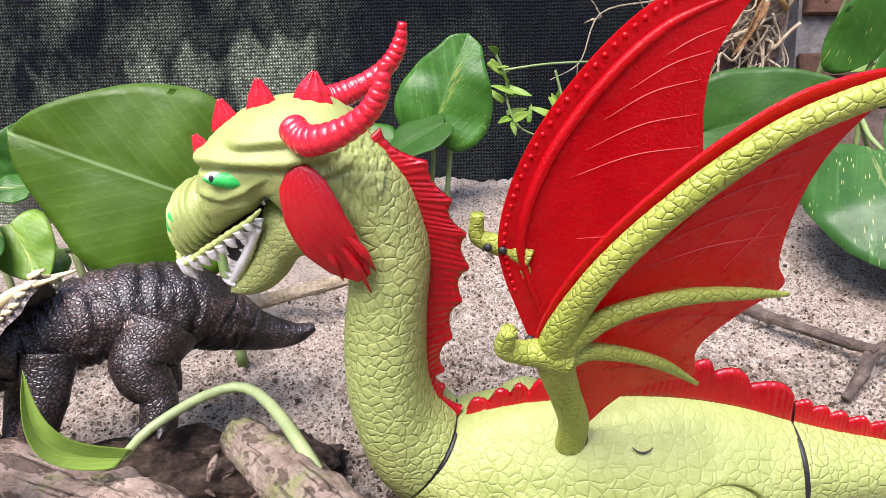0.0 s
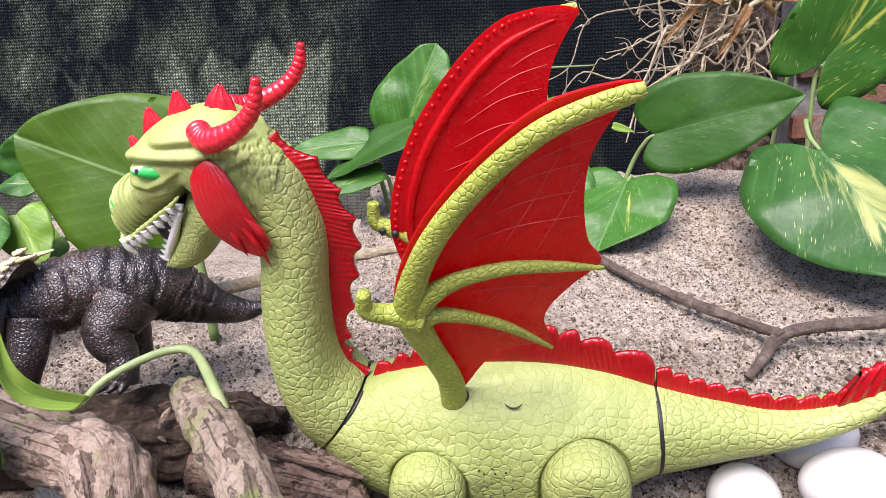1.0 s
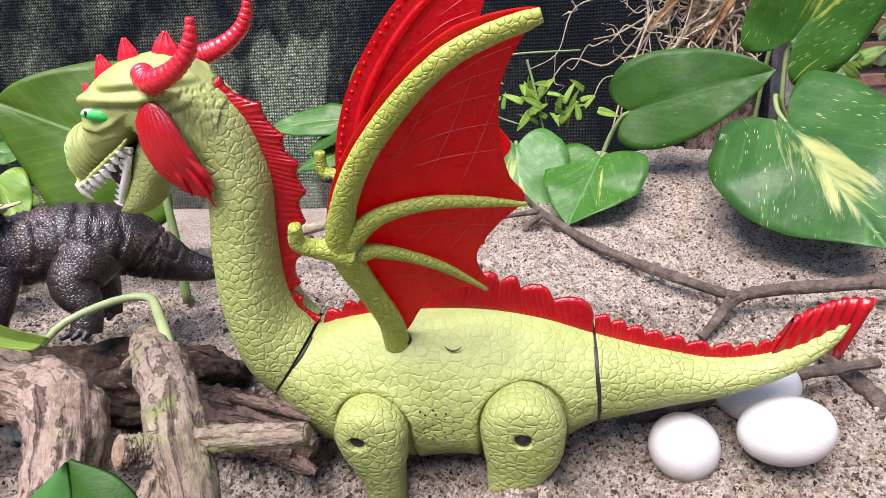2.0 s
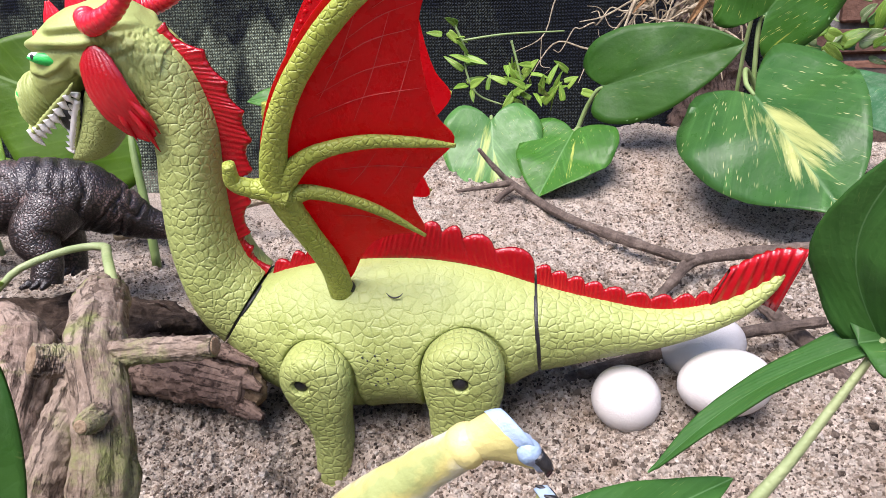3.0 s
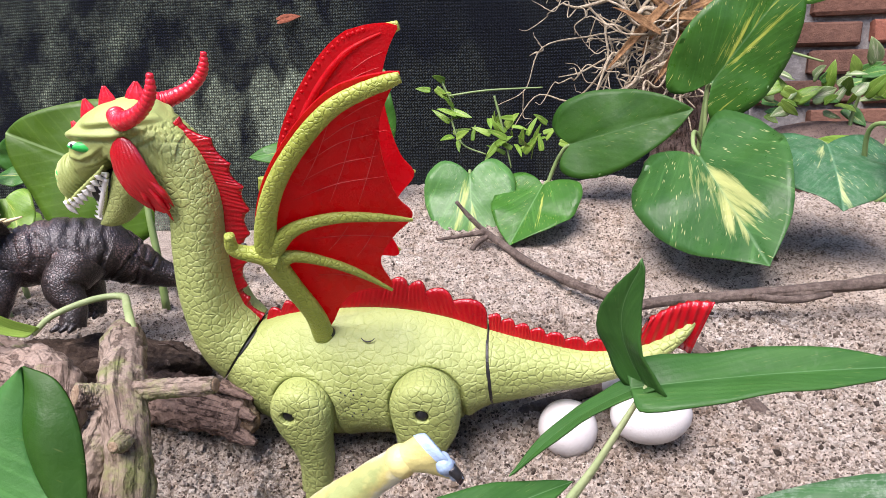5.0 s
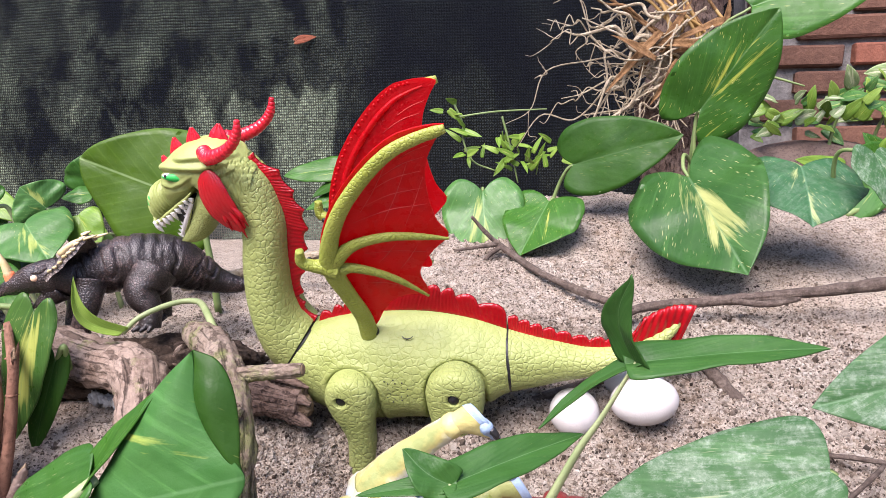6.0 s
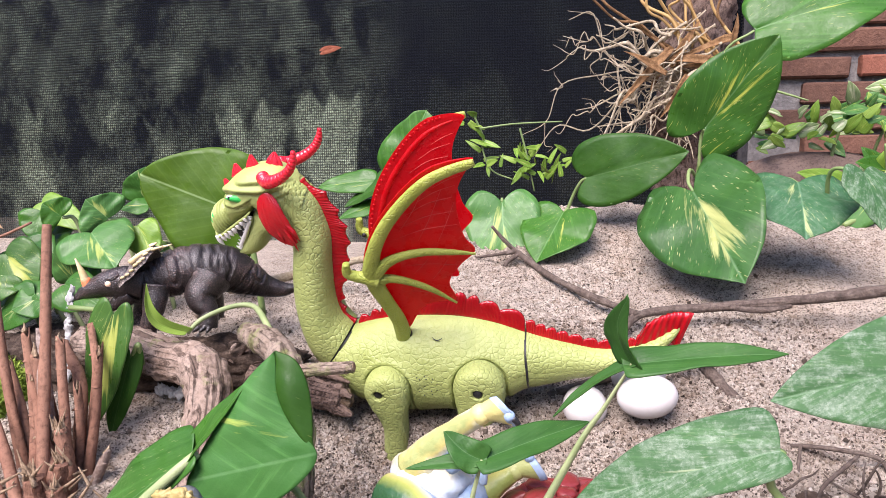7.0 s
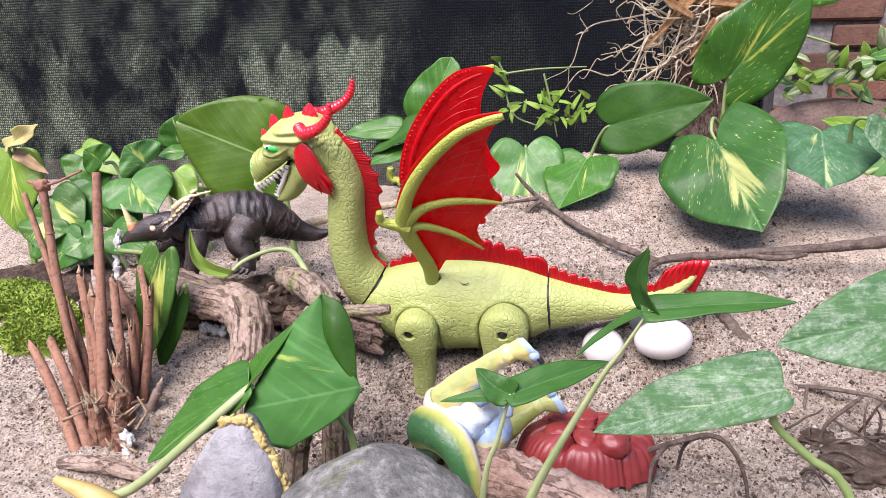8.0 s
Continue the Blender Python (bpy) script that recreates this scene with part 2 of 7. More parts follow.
MEMBRANE = make_membrane()
LINE_RED = plastic("pale_red_line", (0.68, 0.05, 0.05), (0.78, 0.13, 0.12), 0.35, 60)
EYE_GREEN = plastic("eye_green", (0.01, 0.4, 0.06), (0.02, 0.5, 0.1), 0.35, 80)
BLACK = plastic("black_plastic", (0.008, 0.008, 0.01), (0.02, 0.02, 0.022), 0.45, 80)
WHITE = plastic("white_teeth", (0.75, 0.74, 0.7), (0.84, 0.83, 0.8), 0.35, 60)
EGG = plastic("egg_shell", (0.52, 0.495, 0.475), (0.6, 0.58, 0.56), 0.45, 25)
SAND = make_sand()
GRAINS = make_sand("loose_grains", True)
BARK = make_bark("bark", (0.035, 0.021, 0.015), (0.17, 0.115, 0.085), (0.35, 0.27, 0.215), 0.14, 1.0, 0.85)
BARK_MOSS = make_bark("mossy_bark", (0.034, 0.022, 0.015), (0.15, 0.105, 0.073), (0.31, 0.245, 0.19), 0.46, 1.0, 0.8)
BARK_DARK = make_bark("dark_bark", (0.022, 0.013, 0.01), (0.095, 0.058, 0.045), (0.2, 0.14, 0.11), 0.0, 1.0, 1.3)
TWIG = make_bark("twig_bark", (0.05, 0.038, 0.03), (0.14, 0.105, 0.085), (0.26, 0.21, 0.17), 0, 1.6)
BARK_RED = make_bark("reddish_dead_wood", (0.07, 0.04, 0.03), (0.2, 0.125, 0.095), (0.38, 0.28, 0.225), 0, 0.8, 0.5)
CANE = make_bark("brown_cane", (0.045, 0.02, 0.013), (0.155, 0.07, 0.044), (0.27, 0.145, 0.096), 0, 0.9, 0.8)
CANE_PALE = make_bark("pale_cane", (0.2, 0.13, 0.1), (0.36, 0.28, 0.235), (0.5, 0.43, 0.38), 0, 1.2)
WOOD_RAW = make_bark("torn_wood", (0.16, 0.1, 0.06), (0.38, 0.27, 0.17), (0.58, 0.46, 0.33), 0, 1.5)
ROOT = make_bark("dry_root", (0.22, 0.17, 0.1), (0.46, 0.38, 0.26), (0.7, 0.62, 0.48), 0, 2)
STALK = plastic("green_stalk", (0.12, 0.19, 0.05), (0.2, 0.27, 0.1), 0.5, 60)
STALK_PALE = plastic("pale_stalk", (0.19, 0.25, 0.1), (0.3, 0.35, 0.17), 0.5, 50)
LEAF_BIG = make_leaf("large_green_leaf", (0.035, 0.09, 0.004), (0.07, 0.14, 0.01), 0.0, vein=1.3, rough=0.42, fleck=0.05)
LEAF_GREEN = make_leaf("green_leaf", (0.024, 0.092, 0.01), (0.052, 0.16, 0.02), 0.35, pale=(0.5, 0.54, 0.1))
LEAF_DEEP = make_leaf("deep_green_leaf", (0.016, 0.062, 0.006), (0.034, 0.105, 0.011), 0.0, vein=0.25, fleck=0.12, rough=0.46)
LEAF_ARROW = make_leaf("arrowhead_green", (0.022, 0.082, 0.014), (0.046, 0.135, 0.026), 0.0, vein=0.5, fleck=0.1, rough=0.42)
LEAF_MILD = make_leaf("mildly_streaked_leaf", (0.024, 0.092, 0.012), (0.052, 0.155, 0.026), 0.55, pale=(0.45, 0.5, 0.2), fleck=0.3)
V_LEAF = make_leaf("variegated_leaf", (0.019, 0.07, 0.014), (0.046, 0.13, 0.027), 0.75, pale=(0.45, 0.48, 0.17), fleck=0.6)
LEAF_YELLOW = make_leaf("yellow_streaked_leaf", (0.03, 0.09, 0.018), (0.07, 0.16, 0.03), 1.5, pale=(0.42, 0.47, 0.11), fleck=0.8)
LEAF_STRIPE = make_leaf("pale_striped_leaf", (0.04, 0.13, 0.028), (0.085, 0.21, 0.05), 0.7, pale=(0.42, 0.5, 0.13), fleck=0.45)
LEAF_SPECK = make_leaf("speckled_leaf", (0.018, 0.075, 0.008), (0.042, 0.13, 0.016), 0.6, pale=(0.46, 0.5, 0.08), fleck=0.6)
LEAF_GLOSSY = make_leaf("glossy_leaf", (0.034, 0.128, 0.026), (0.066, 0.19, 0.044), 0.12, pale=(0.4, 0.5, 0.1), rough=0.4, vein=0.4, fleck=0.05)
LEAF_DUSTY = make_leaf("dusty_leaf", (0.022, 0.085, 0.024), (0.05, 0.135, 0.04), 0.2, dust=0.55, rough=0.5, pale=(0.42, 0.48, 0.26), fleck=0.25)
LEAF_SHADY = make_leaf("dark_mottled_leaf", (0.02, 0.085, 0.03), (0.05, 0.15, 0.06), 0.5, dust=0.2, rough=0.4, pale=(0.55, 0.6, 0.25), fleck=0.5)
LEAF_PALE = make_leaf("cream_leaf", (0.16, 0.26, 0.1), (0.34, 0.42, 0.2), 1.1, pale=(0.7, 0.72, 0.5), rough=0.45)
LEAF_DRY = make_leaf("dry_leaf", (0.28, 0.17, 0.09), (0.5, 0.37, 0.22), 0.0, rough=0.7)
LEAF_WILT = make_leaf("wilted_leaf", (0.26, 0.24, 0.07), (0.46, 0.42, 0.18), 0.6, pale=(0.5, 0.38, 0.28), rough=0.7)
LEAF_YOUNG = make_leaf("young_leaf", (0.15, 0.27, 0.035), (0.27, 0.39, 0.075), 0.2)
LEAF_LIGHT = make_leaf("light_green_leaf", (0.09, 0.2, 0.02), (0.19, 0.31, 0.045), 0.5)
GREYSTONE = make_bark("grey_stone", (0.06, 0.062, 0.06), (0.17, 0.172, 0.16), (0.42, 0.42, 0.39), 0.15, 1.1)


# ---- building helpers ----
def mesh_ob(name, verts, faces, mat, smooth=True, uvs=None):
    me = bpy.data.meshes.new(name)
    me.from_pydata([tuple(v) for v in verts], [], faces)
    if uvs is not None:
        lay = me.uv_layers.new(name="UVMap")
        idx = np.empty(len(me.loops), dtype=np.int32)
        me.loops.foreach_get("vertex_index", idx)
        lay.data.foreach_set("uv", np.asarray(uvs, dtype=np.float32)[idx].ravel())
    me.polygons.foreach_set("use_smooth", [smooth] * len(me.polygons))
    for k in mat if isinstance(mat, (list, tuple)) else [mat]:
        me.materials.append(k)
    return new(name, me)


def part(name, geo, mat, parent, label="", smooth=True):
    """Links (verts, faces) as one mesh object under a thing."""
    ob = mesh_ob(name, geo[0], geo[1], mat, smooth, geo[2] if len(geo) > 2 else None)
    ob.parent = parent
    return tagged(ob, label)


def join(*geos):
    verts, faces = [], []
    for g in geos:
        k = len(verts)
        verts += [tuple(v) for v in g[0]]
        faces += [tuple(i + k for i in f) for f in g[1]]
    return verts, faces


def curve_pts(pts, n):
    """A smooth line of n points through the given ones."""
    p = np.array(pts, float)
    p = np.vstack([2 * p[0] - p[1], p, 2 * p[-1] - p[-2]])
    m = len(pts) - 1
    t = np.linspace(0, m - 1e-9, n)
    i = t.astype(int)
    f = (t - i)[:, None]
    a, b, c, d = p[i], p[i + 1], p[i + 2], p[i + 3]
    return 0.5 * (2 * b + (c - a) * f + (2 * a - 5 * b + 4 * c - d) * f**2 + (3 * b - a - 3 * c + d) * f**3)


def grid_faces(rows, cols, closed=True):
    out = []
    for i in range(rows - 1):
        for j in range(cols if closed else cols - 1):
            k = (j + 1) % cols
            out.append((i * cols + j, i * cols + k, (i + 1) * cols + k, (i + 1) * cols + j))
    return out


def tube(pts, radii, n=24, seg=10, rough=0.0, seed=0, freq=60.0, flat=1.0, caps=True, ridge=0.0):
    """A tapering, uneven round bar along a smooth line."""
    p = curve_pts(pts, n)
    r = np.interp(np.linspace(0, 1, n), np.linspace(0, 1, len(radii)), radii)
    verts, uvs, run = [], [], 0.0
    rm = float(np.mean(r))
    up = Vector((0.13, 0.21, 0.97))
    for i in range(n):
        d = Vector(p[min(i + 1, n - 1)] - p[max(i - 1, 0)])
        if d.length < 1e-9:
            d = Vector((0, 0, 1))
        d.normalize()
        side = up.cross(d)
        if side.length < 1e-3:
            side = Vector((1, 0, 0)).cross(d)
        side.normalize()
        up = d.cross(side).normalized()
        run += float(np.linalg.norm(p[i] - p[max(i - 1, 0)]))
        for j in range(seg):
            a = 2 * math.pi * j / seg
            q = Vector(p[i]) + (side * math.cos(a) + up * math.sin(a) * flat) * r[i]
            if ridge:
                q += (q - Vector(p[i])) * ridge * (abs(noise.noise(Vector((math.cos(a) * 2.6, math.sin(a) * 2.6, i * 0.07 + seed)))) - 0.3 + 0.6 * noise.noise(Vector((math.cos(a) * 5, math.sin(a) * 5, i * 0.3 + seed))))
            if rough:
                q += (q - Vector(p[i])) * rough * (noise.noise(q * freq + Vector((seed, 0, 0))) + 0.5 * noise.noise(q * freq * 2.7 + Vector((0, seed, 0))))
            verts.append(q)
            uvs.append((abs(a - math.pi) * rm, run))
    faces = grid_faces(n, seg)
    if caps:
        faces += [tuple(range(seg))[::-1], tuple((n - 1) * seg + j for j in range(seg))]
    return verts, faces, uvs


def blob(center, size, turn=(0, 0, 0), n=20, seg=28, rough=0.0, freq=40.0, seed=0, power=1.0):
    """An uneven rounded lump."""
    m = pose(*center, *turn)
    verts = []
    for i in range(n):
        th = math.pi * (i + 0.02) / (n - 0.96)
        for j in range(seg):
            ph = 2 * math.pi * j / seg
            d = Vector((math.sin(th) * math.cos(ph), math.sin(th) * math.sin(ph), math.cos(th)))
            if power != 1.0:
                d = Vector([math.copysign(abs(k) ** power, k) for k in d])
            k = 1 + rough * (noise.noise(d * 1.7 + Vector((seed, 0, 0))) + 0.5 * noise.noise(d * 4.1 + Vector((0, seed, 0))) + 0.2 * noise.noise(d * freq * 0.3))
            verts.append(m @ Vector((d.x * size[0] * k, d.y * size[1] * k, d.z * size[2] * k)))
    return verts, grid_faces(n, seg) + [tuple(range(seg))[::-1], tuple((n - 1) * seg + j for j in range(seg))]


def leaf_geo(length, width, curl=0.15, fold=0.1, wave=0.06, heart=1.0, rows=26, cols=14, seed=0, point=1.0, thick=0.0006, halves=(1.0, 1.0), bend=0.0):
    """A heart-shaped blade: the stalk joins at the origin, the tip lies at +y, the upper face looks to +z. Two skins and a rim."""
    rnd = random.Random(seed)
    ph, lop = rnd.uniform(0, 6), rnd.uniform(-0.06, 0.06)
    k = heart
    rim = curve_pts([(0, 0.0, 0), (0.13, -0.1 * k, 0), (0.29, -0.13 * k, 0), (0.43, -0.05 * k + 0.02, 0), (0.5, 0.15, 0), (0.485, 0.36, 0), (0.4, 0.58, 0), (0.25, 0.79, 0), (0.1 + 0.03 * (1 - point), 0.93, 0), (0, 1.0, 0)], rows)
    top, uvs = [], []
    for i in range(rows):
        v = i / (rows - 1)
        ym = max(0.0, v**1.15)
        for j in range(cols + 1):
            s = 2 * j / cols - 1
            f = abs(s)
            x = f * rim[i][0] * (1 + (lop if s > 0 else -lop)) * halves[0 if s > 0 else 1]
            y = ym * (1 - f) + rim[i][1] * f
            a, yy = x, y
            z = (fold * a - curl * 0.9 * a * a * 2) * width - curl * length * yy * abs(yy)
            z += wave * width * (math.sin(ph + yy * 8 + (2 if s > 0 else 0)) * a * 1.6 + 0.5 * math.sin(yy * 21 + ph * 2) * a)
            z -= 0.012 * width * math.exp(-(a / 0.02) ** 2)
            z += 0.0016 * width * math.sin((yy - 1.2 * a) * 42) * min(1, a * 6)
            top.append((math.copysign(x, s) * width + bend * length * math.sin(math.pi * min(1, max(0, y))), y * length, z))
            uvs.append((0.5 + math.copysign(x, s), min(1, max(0, (y + 0.13) / 1.13))))
    low = [(x, y, z - thick) for x, y, z in top]
    n, c = len(top), cols + 1
    f = grid_faces(rows, c, False)
    faces = f + [tuple(i + n for i in q[::-1]) for q in f]
    edge = [i for i in range(c)] + [r * c + c - 1 for r in range(1, rows)] + [(rows - 1) * c + j for j in range(c - 2, -1, -1)] + [r * c for r in range(rows - 2, 0, -1)]
    faces += [(edge[(i + 1) % len(edge)], edge[i], edge[i] + n, edge[(i + 1) % len(edge)] + n) for i in range(len(edge))]
    return top + low, faces, uvs + uvs


def frame_at(base, tip, face):
    """The pose whose y runs from base to tip and whose z looks about along face."""
    y = (Vector(tip) - Vector(base)).normalized()
    x = y.cross(Vector(face)).normalized()
    z = x.cross(y)
    return Matrix.Translation(base) @ Matrix((x, y, z)).transposed().to_4x4()


def leaf(base, tip, width, mat, face=(0, -1, 0.4), name="leaf", stalk=None, srad=0.0022, label="", group="pothos leaves", smat=None, seed=None, **shape):
    """A leaf thing: blade and, where it shows, its stalk, given as points from the blade to the ground."""
    if seed is None:
        seed = int(abs(base[0] * 7919 + tip[2] * 1237) * 100) % 997
    m = frame_at(base, tip, face)
    length = (Vector(tip) - Vector(base)).length
    root = new(name)
    root.matrix_basis = Matrix.Translation(base)
    g = leaf_geo(length, width, seed=seed, **shape)
    blade = part("blade", ([m @ Vector(v) - Vector(base) for v in g[0]], g[1], g[2]), mat, root)
    if stalk:
        pts = [m.to_3x3() @ Vector((0, -0.001, -srad))] + [Vector(q) - Vector(base) for q in stalk]
        part("stalk", tube(pts, [srad * 0.8, srad, srad * 1.15], 16, 8, 0.06, seed), smat or STALK, root, "smooth green leaf stalk")
    return tagged(root, label or "green heart-shaped pothos leaf over the sand", "leaf", group)


def thing(name, label, category, at=(0, 0, 0), turn=(0, 0, 0), group=""):
    root = new(name)
    root.matrix_basis = pose(*at, *turn)
    return tagged(root, label, category, group)


# ---- ground ----
def ground_z(x, y):
    z = float(np.interp(y, [-0.6, 0.1, 0.19, 0.24, 0.3, 0.386, 0.47, 0.55, 0.62, 0.68, 0.9, 1.4], [-0.09, -0.092, -0.086, -0.075, -0.05, -0.008, 0.016, 0.038, 0.078, 0.098, 0.09, 0.08]))
    left = min(1.0, max(0.0, (0.0 - x) / 0.12))
    z += 0.025 * left * max(0, 1 - abs(y - 0.24) / 0.16)
    z -= 0.035 * min(1, max(0, (x - 0.42) / 0.3)) * max(0, min(1, (y - 0.5) / 0.1)) * max(0, min(1, (1.0 - y) / 0.2))
    back = max(0.0, min(1.0, (y - (0.5 if x < -0.06 else 0.69)) / 0.12))
    z -= 0.12 * back * max(0.0, min(1.0, (2.0 - y) / 0.5))
    z -= 0.014 * math.exp(-((x - 0.095) / 0.075) ** 2 - ((y - 0.285) / 0.035) ** 2)
    for fx, fy in ((0.052, 0.246),):
        d = math.hypot((x - fx) / 0.024, (y - fy) / 0.02)
        z += -0.022 * math.exp(-d**4) + 0.006 * math.exp(-((d - 1.35) / 0.3) ** 2)
    z += 0.02 * math.exp(-((x - 0.17) / 0.11) ** 2 - ((y - 0.1) / 0.055) ** 2)
    z += 0.021 * math.exp(-((x - 0.125) / 0.026) ** 2 - ((y - 0.25) / 0.024) ** 2)
    near = max(0.0, 1 - max(abs(x - 0.1), abs(y - 0.3)) / 1.2)
    p = Vector((x, y, 0))
    if near > 0:
        z += near * (0.012 * noise.noise(p * 9) + 0.008 * noise.noise(p * 24 + Vector((3, 1, 0))) + 0.0045 * noise.noise(p * 60) + 0.0044 * noise.noise(p * 130) + 0.0028 * noise.noise(p * 260))
    return z


def make_ground():
    def axis(lo, hi, step):
        mid = list(np.arange(lo, hi, step))
        grow, a, b, s = [], lo, hi, step
        while b < 40:
            s *= 1.35
            a, b = a - s, b + s
            grow = [a] + grow
            mid.append(b)
        return grow + mid
    xs, ys = axis(-0.36, 0.56, 0.0026), axis(0.04, 0.7, 0.0026)
    verts = [(x, y, ground_z(x, y)) for y in ys for x in xs]
    ob = mesh_ob("ground", verts, grid_faces(len(ys), len(xs), False), SAND)
    tagged(ob, "coarse pinkish grey sand sloping up to the back", "ground", kind="structure")


make_ground()


def pebbles():
    """Loose grains: small uneven eight-sided crumbs over the sand, denser by the toys."""
    rng = np.random.default_rng(5)
    n = 110000
    xs = np.where(rng.random(n) < 0.7, rng.uniform(-0.06, 0.46, n), rng.uniform(-0.36, 0.56, n))
    ys = np.where(rng.random(n) < 0.65, rng.uniform(0.12, 0.42, n), rng.uniform(0.06, 0.64, n))
    r = rng.choice([0.0006, 0.0008, 0.0011, 0.0015, 0.0022, 0.0032], n, p=[0.33, 0.31, 0.22, 0.115, 0.022, 0.003])
    c = np.array([(x, y, ground_z(x, y)) for x, y in zip(xs.tolist(), ys.tolist())])
    c[:, 2] += r * 0.35
    corner = np.array([(1, 0, 0), (-1, 0, 0), (0, 1, 0), (0, -1, 0), (0, 0, 1), (0, 0, -1)], float)
    turn = np.linalg.qr(rng.normal(size=(40, 3, 3)))[0]
    shape = np.einsum("vk,nkj->nvj", corner, turn)[rng.integers(0, 40, n)]
    verts = (c[:, None, :] + shape * r[:, None, None] * rng.uniform(0.65, 1.35, (n, 6, 1))).reshape(-1, 3)
    tri = np.array([(0, 2, 4), (2, 1, 4), (1, 3, 4), (3, 0, 4), (2, 0, 5), (1, 2, 5), (3, 1, 5), (0, 3, 5)])
    faces = (np.arange(n)[:, None, None] * 6 + tri[None]).reshape(-1, 3)
    ob = mesh_ob("gravel", verts.tolist(), faces.tolist(), GRAINS, False)
    tagged(ob, "loose grains and crumbs lying on the sand", "gravel", kind="stuff")


# ---- backdrop: shade net, dark backing added behind it, unseen side walls ----
def make_net():
    m, n, l, b = material("shade_net", 0.85, 0.03)
    c = coords(n)
    sp = n.new("ShaderNodeSeparateXYZ")
    l.new(c, sp.inputs[0])
    wob = calc(n, l, "MULTIPLY", noise_tex(n, l, c, 45, 5, 0.65), 6.0)
    sx = calc(n, l, "SINE", calc(n, l, "ADD", calc(n, l, "MULTIPLY", sp.outputs[0], 1080), wob))
    sz = calc(n, l, "SINE", calc(n, l, "ADD", calc(n, l, "MULTIPLY", sp.outputs[2], 960), calc(n, l, "ADD", wob, calc(n, l, "MULTIPLY", sx, 1.2))))
    weave = calc(n, l, "MULTIPLY", calc(n, l, "ADD", sx, 1), calc(n, l, "ADD", sz, 1))
    knot = ramp(n, l, calc(n, l, "MULTIPLY", weave, 0.25), [(0.1, (0, 0, 0)), (0.45, (1, 1, 1))])
    grit = ramp(n, l, noise_tex(n, l, c, 150, 5, 0.8), [(0.42, (0.15,) * 3), (0.66, (1, 1, 1))])
    # grey-green tint for leaves pressed behind the net: upright tongues with soft ragged tops, thinning to the right
    tongue = ramp(n, l, noise_tex(n, l, c, 1.0, 1.5, 0.5, (9, 1, 3.2)), [(0.46, (0, 0, 0)), (0.54, (1, 1, 1))])
    edge = calc(n, l, "ADD", calc(n, l, "MULTIPLY", noise_tex(n, l, c, 1.0, 1.5, 0.5, (14, 1, 3.0)), 0.34), 0.15)
    low = calc(n, l, "DIVIDE", calc(n, l, "SUBTRACT", edge, sp.outputs[2]), 0.022)
    low = calc(n, l, "MINIMUM", calc(n, l, "MAXIMUM", low, 0.0), 1.0)
    blot = ramp(n, l, noise_tex(n, l, c, 7, 7, 0.7, (1.3, 1, 0.9)), [(0.42, (0, 0, 0)), (0.66, (1, 1, 1))])
    side = calc(n, l, "MULTIPLY", calc(n, l, "SUBTRACT", -0.16, sp.outputs[0]), 7.0)
    side = calc(n, l, "ADD", 0.08, calc(n, l, "MINIMUM", calc(n, l, "MAXIMUM", side, 0.0), 0.92))
    green_tint = calc(n, l, "MULTIPLY", calc(n, l, "ADD", calc(n, l, "MULTIPLY", calc(n, l, "MULTIPLY", tongue, low), 0.75), calc(n, l, "MULTIPLY", blot, 0.55)), side)
    threads = calc(n, l, "ADD", 0.5, calc(n, l, "MULTIPLY", knot, 0.5))
    worn = calc(n, l, "MULTIPLY", calc(n, l, "MULTIPLY", green_tint, threads), grit)
    base = mix(n, l, knot, (0.004, 0.005, 0.007), (0.0105, 0.0125, 0.018))
    l.new(mix(n, l, worn, base, (0.37, 0.44, 0.31)), b.inputs["Base Color"])
    bump(n, l, b, weave, 0.0006)
    hole = n.new("ShaderNodeBsdfTransparent")
    ms = n.new("ShaderNodeMixShader")
    l.new(ramp(n, l, calc(n, l, "MULTIPLY", weave, 0.25), [(0.02, (0.5,) * 3), (0.3, (0.03,) * 3)]), ms.inputs[0])
    l.new(b.outputs[0], ms.inputs[1])
    l.new(hole.outputs[0], ms.inputs[2])
    l.new(ms.outputs[0], n["Material Output"].inputs[0])
    return m


NET = make_net()
NET_BACKING = make_bark("dark_net_backing", (0.003, 0.0035, 0.003), (0.007, 0.008, 0.0065), (0.018, 0.02, 0.016))


def net():
    xs, zs = np.linspace(-2.2, 0.62, 60), np.linspace(-0.05, 1.5, 30)
    verts = [(x, 1.3 + 0.012 * math.sin(x * 9) + 0.01 * noise.noise(Vector((x * 3, z * 1.5, 0))), z) for z in zs for x in xs]
    ob = mesh_ob("shade_net", verts, grid_faces(len(zs), len(xs), False), NET)
    tagged(ob, "black woven shade net hanging behind the plants", "net", kind="structure")
    # added backing that blocks rear light; its near-black colour stands in for shade
    back = mesh_ob("wall_backing", [(-6, 1.62, -0.5), (3, 1.62, -0.5), (3, 1.62, 2.6), (-6, 1.62, 2.6), (-6, 1.75, -0.5), (3, 1.75, -0.5), (3, 1.75, 2.6), (-6, 1.75, 2.6)],
                   [(0, 1, 2, 3), (7, 6, 5, 4), (3, 2, 6, 7), (0, 3, 7, 4), (1, 5, 6, 2)], NET_BACKING, False)
    tagged(back, "dark backing wall added behind the net, shade put into its colour", "wall", kind="structure")


net()


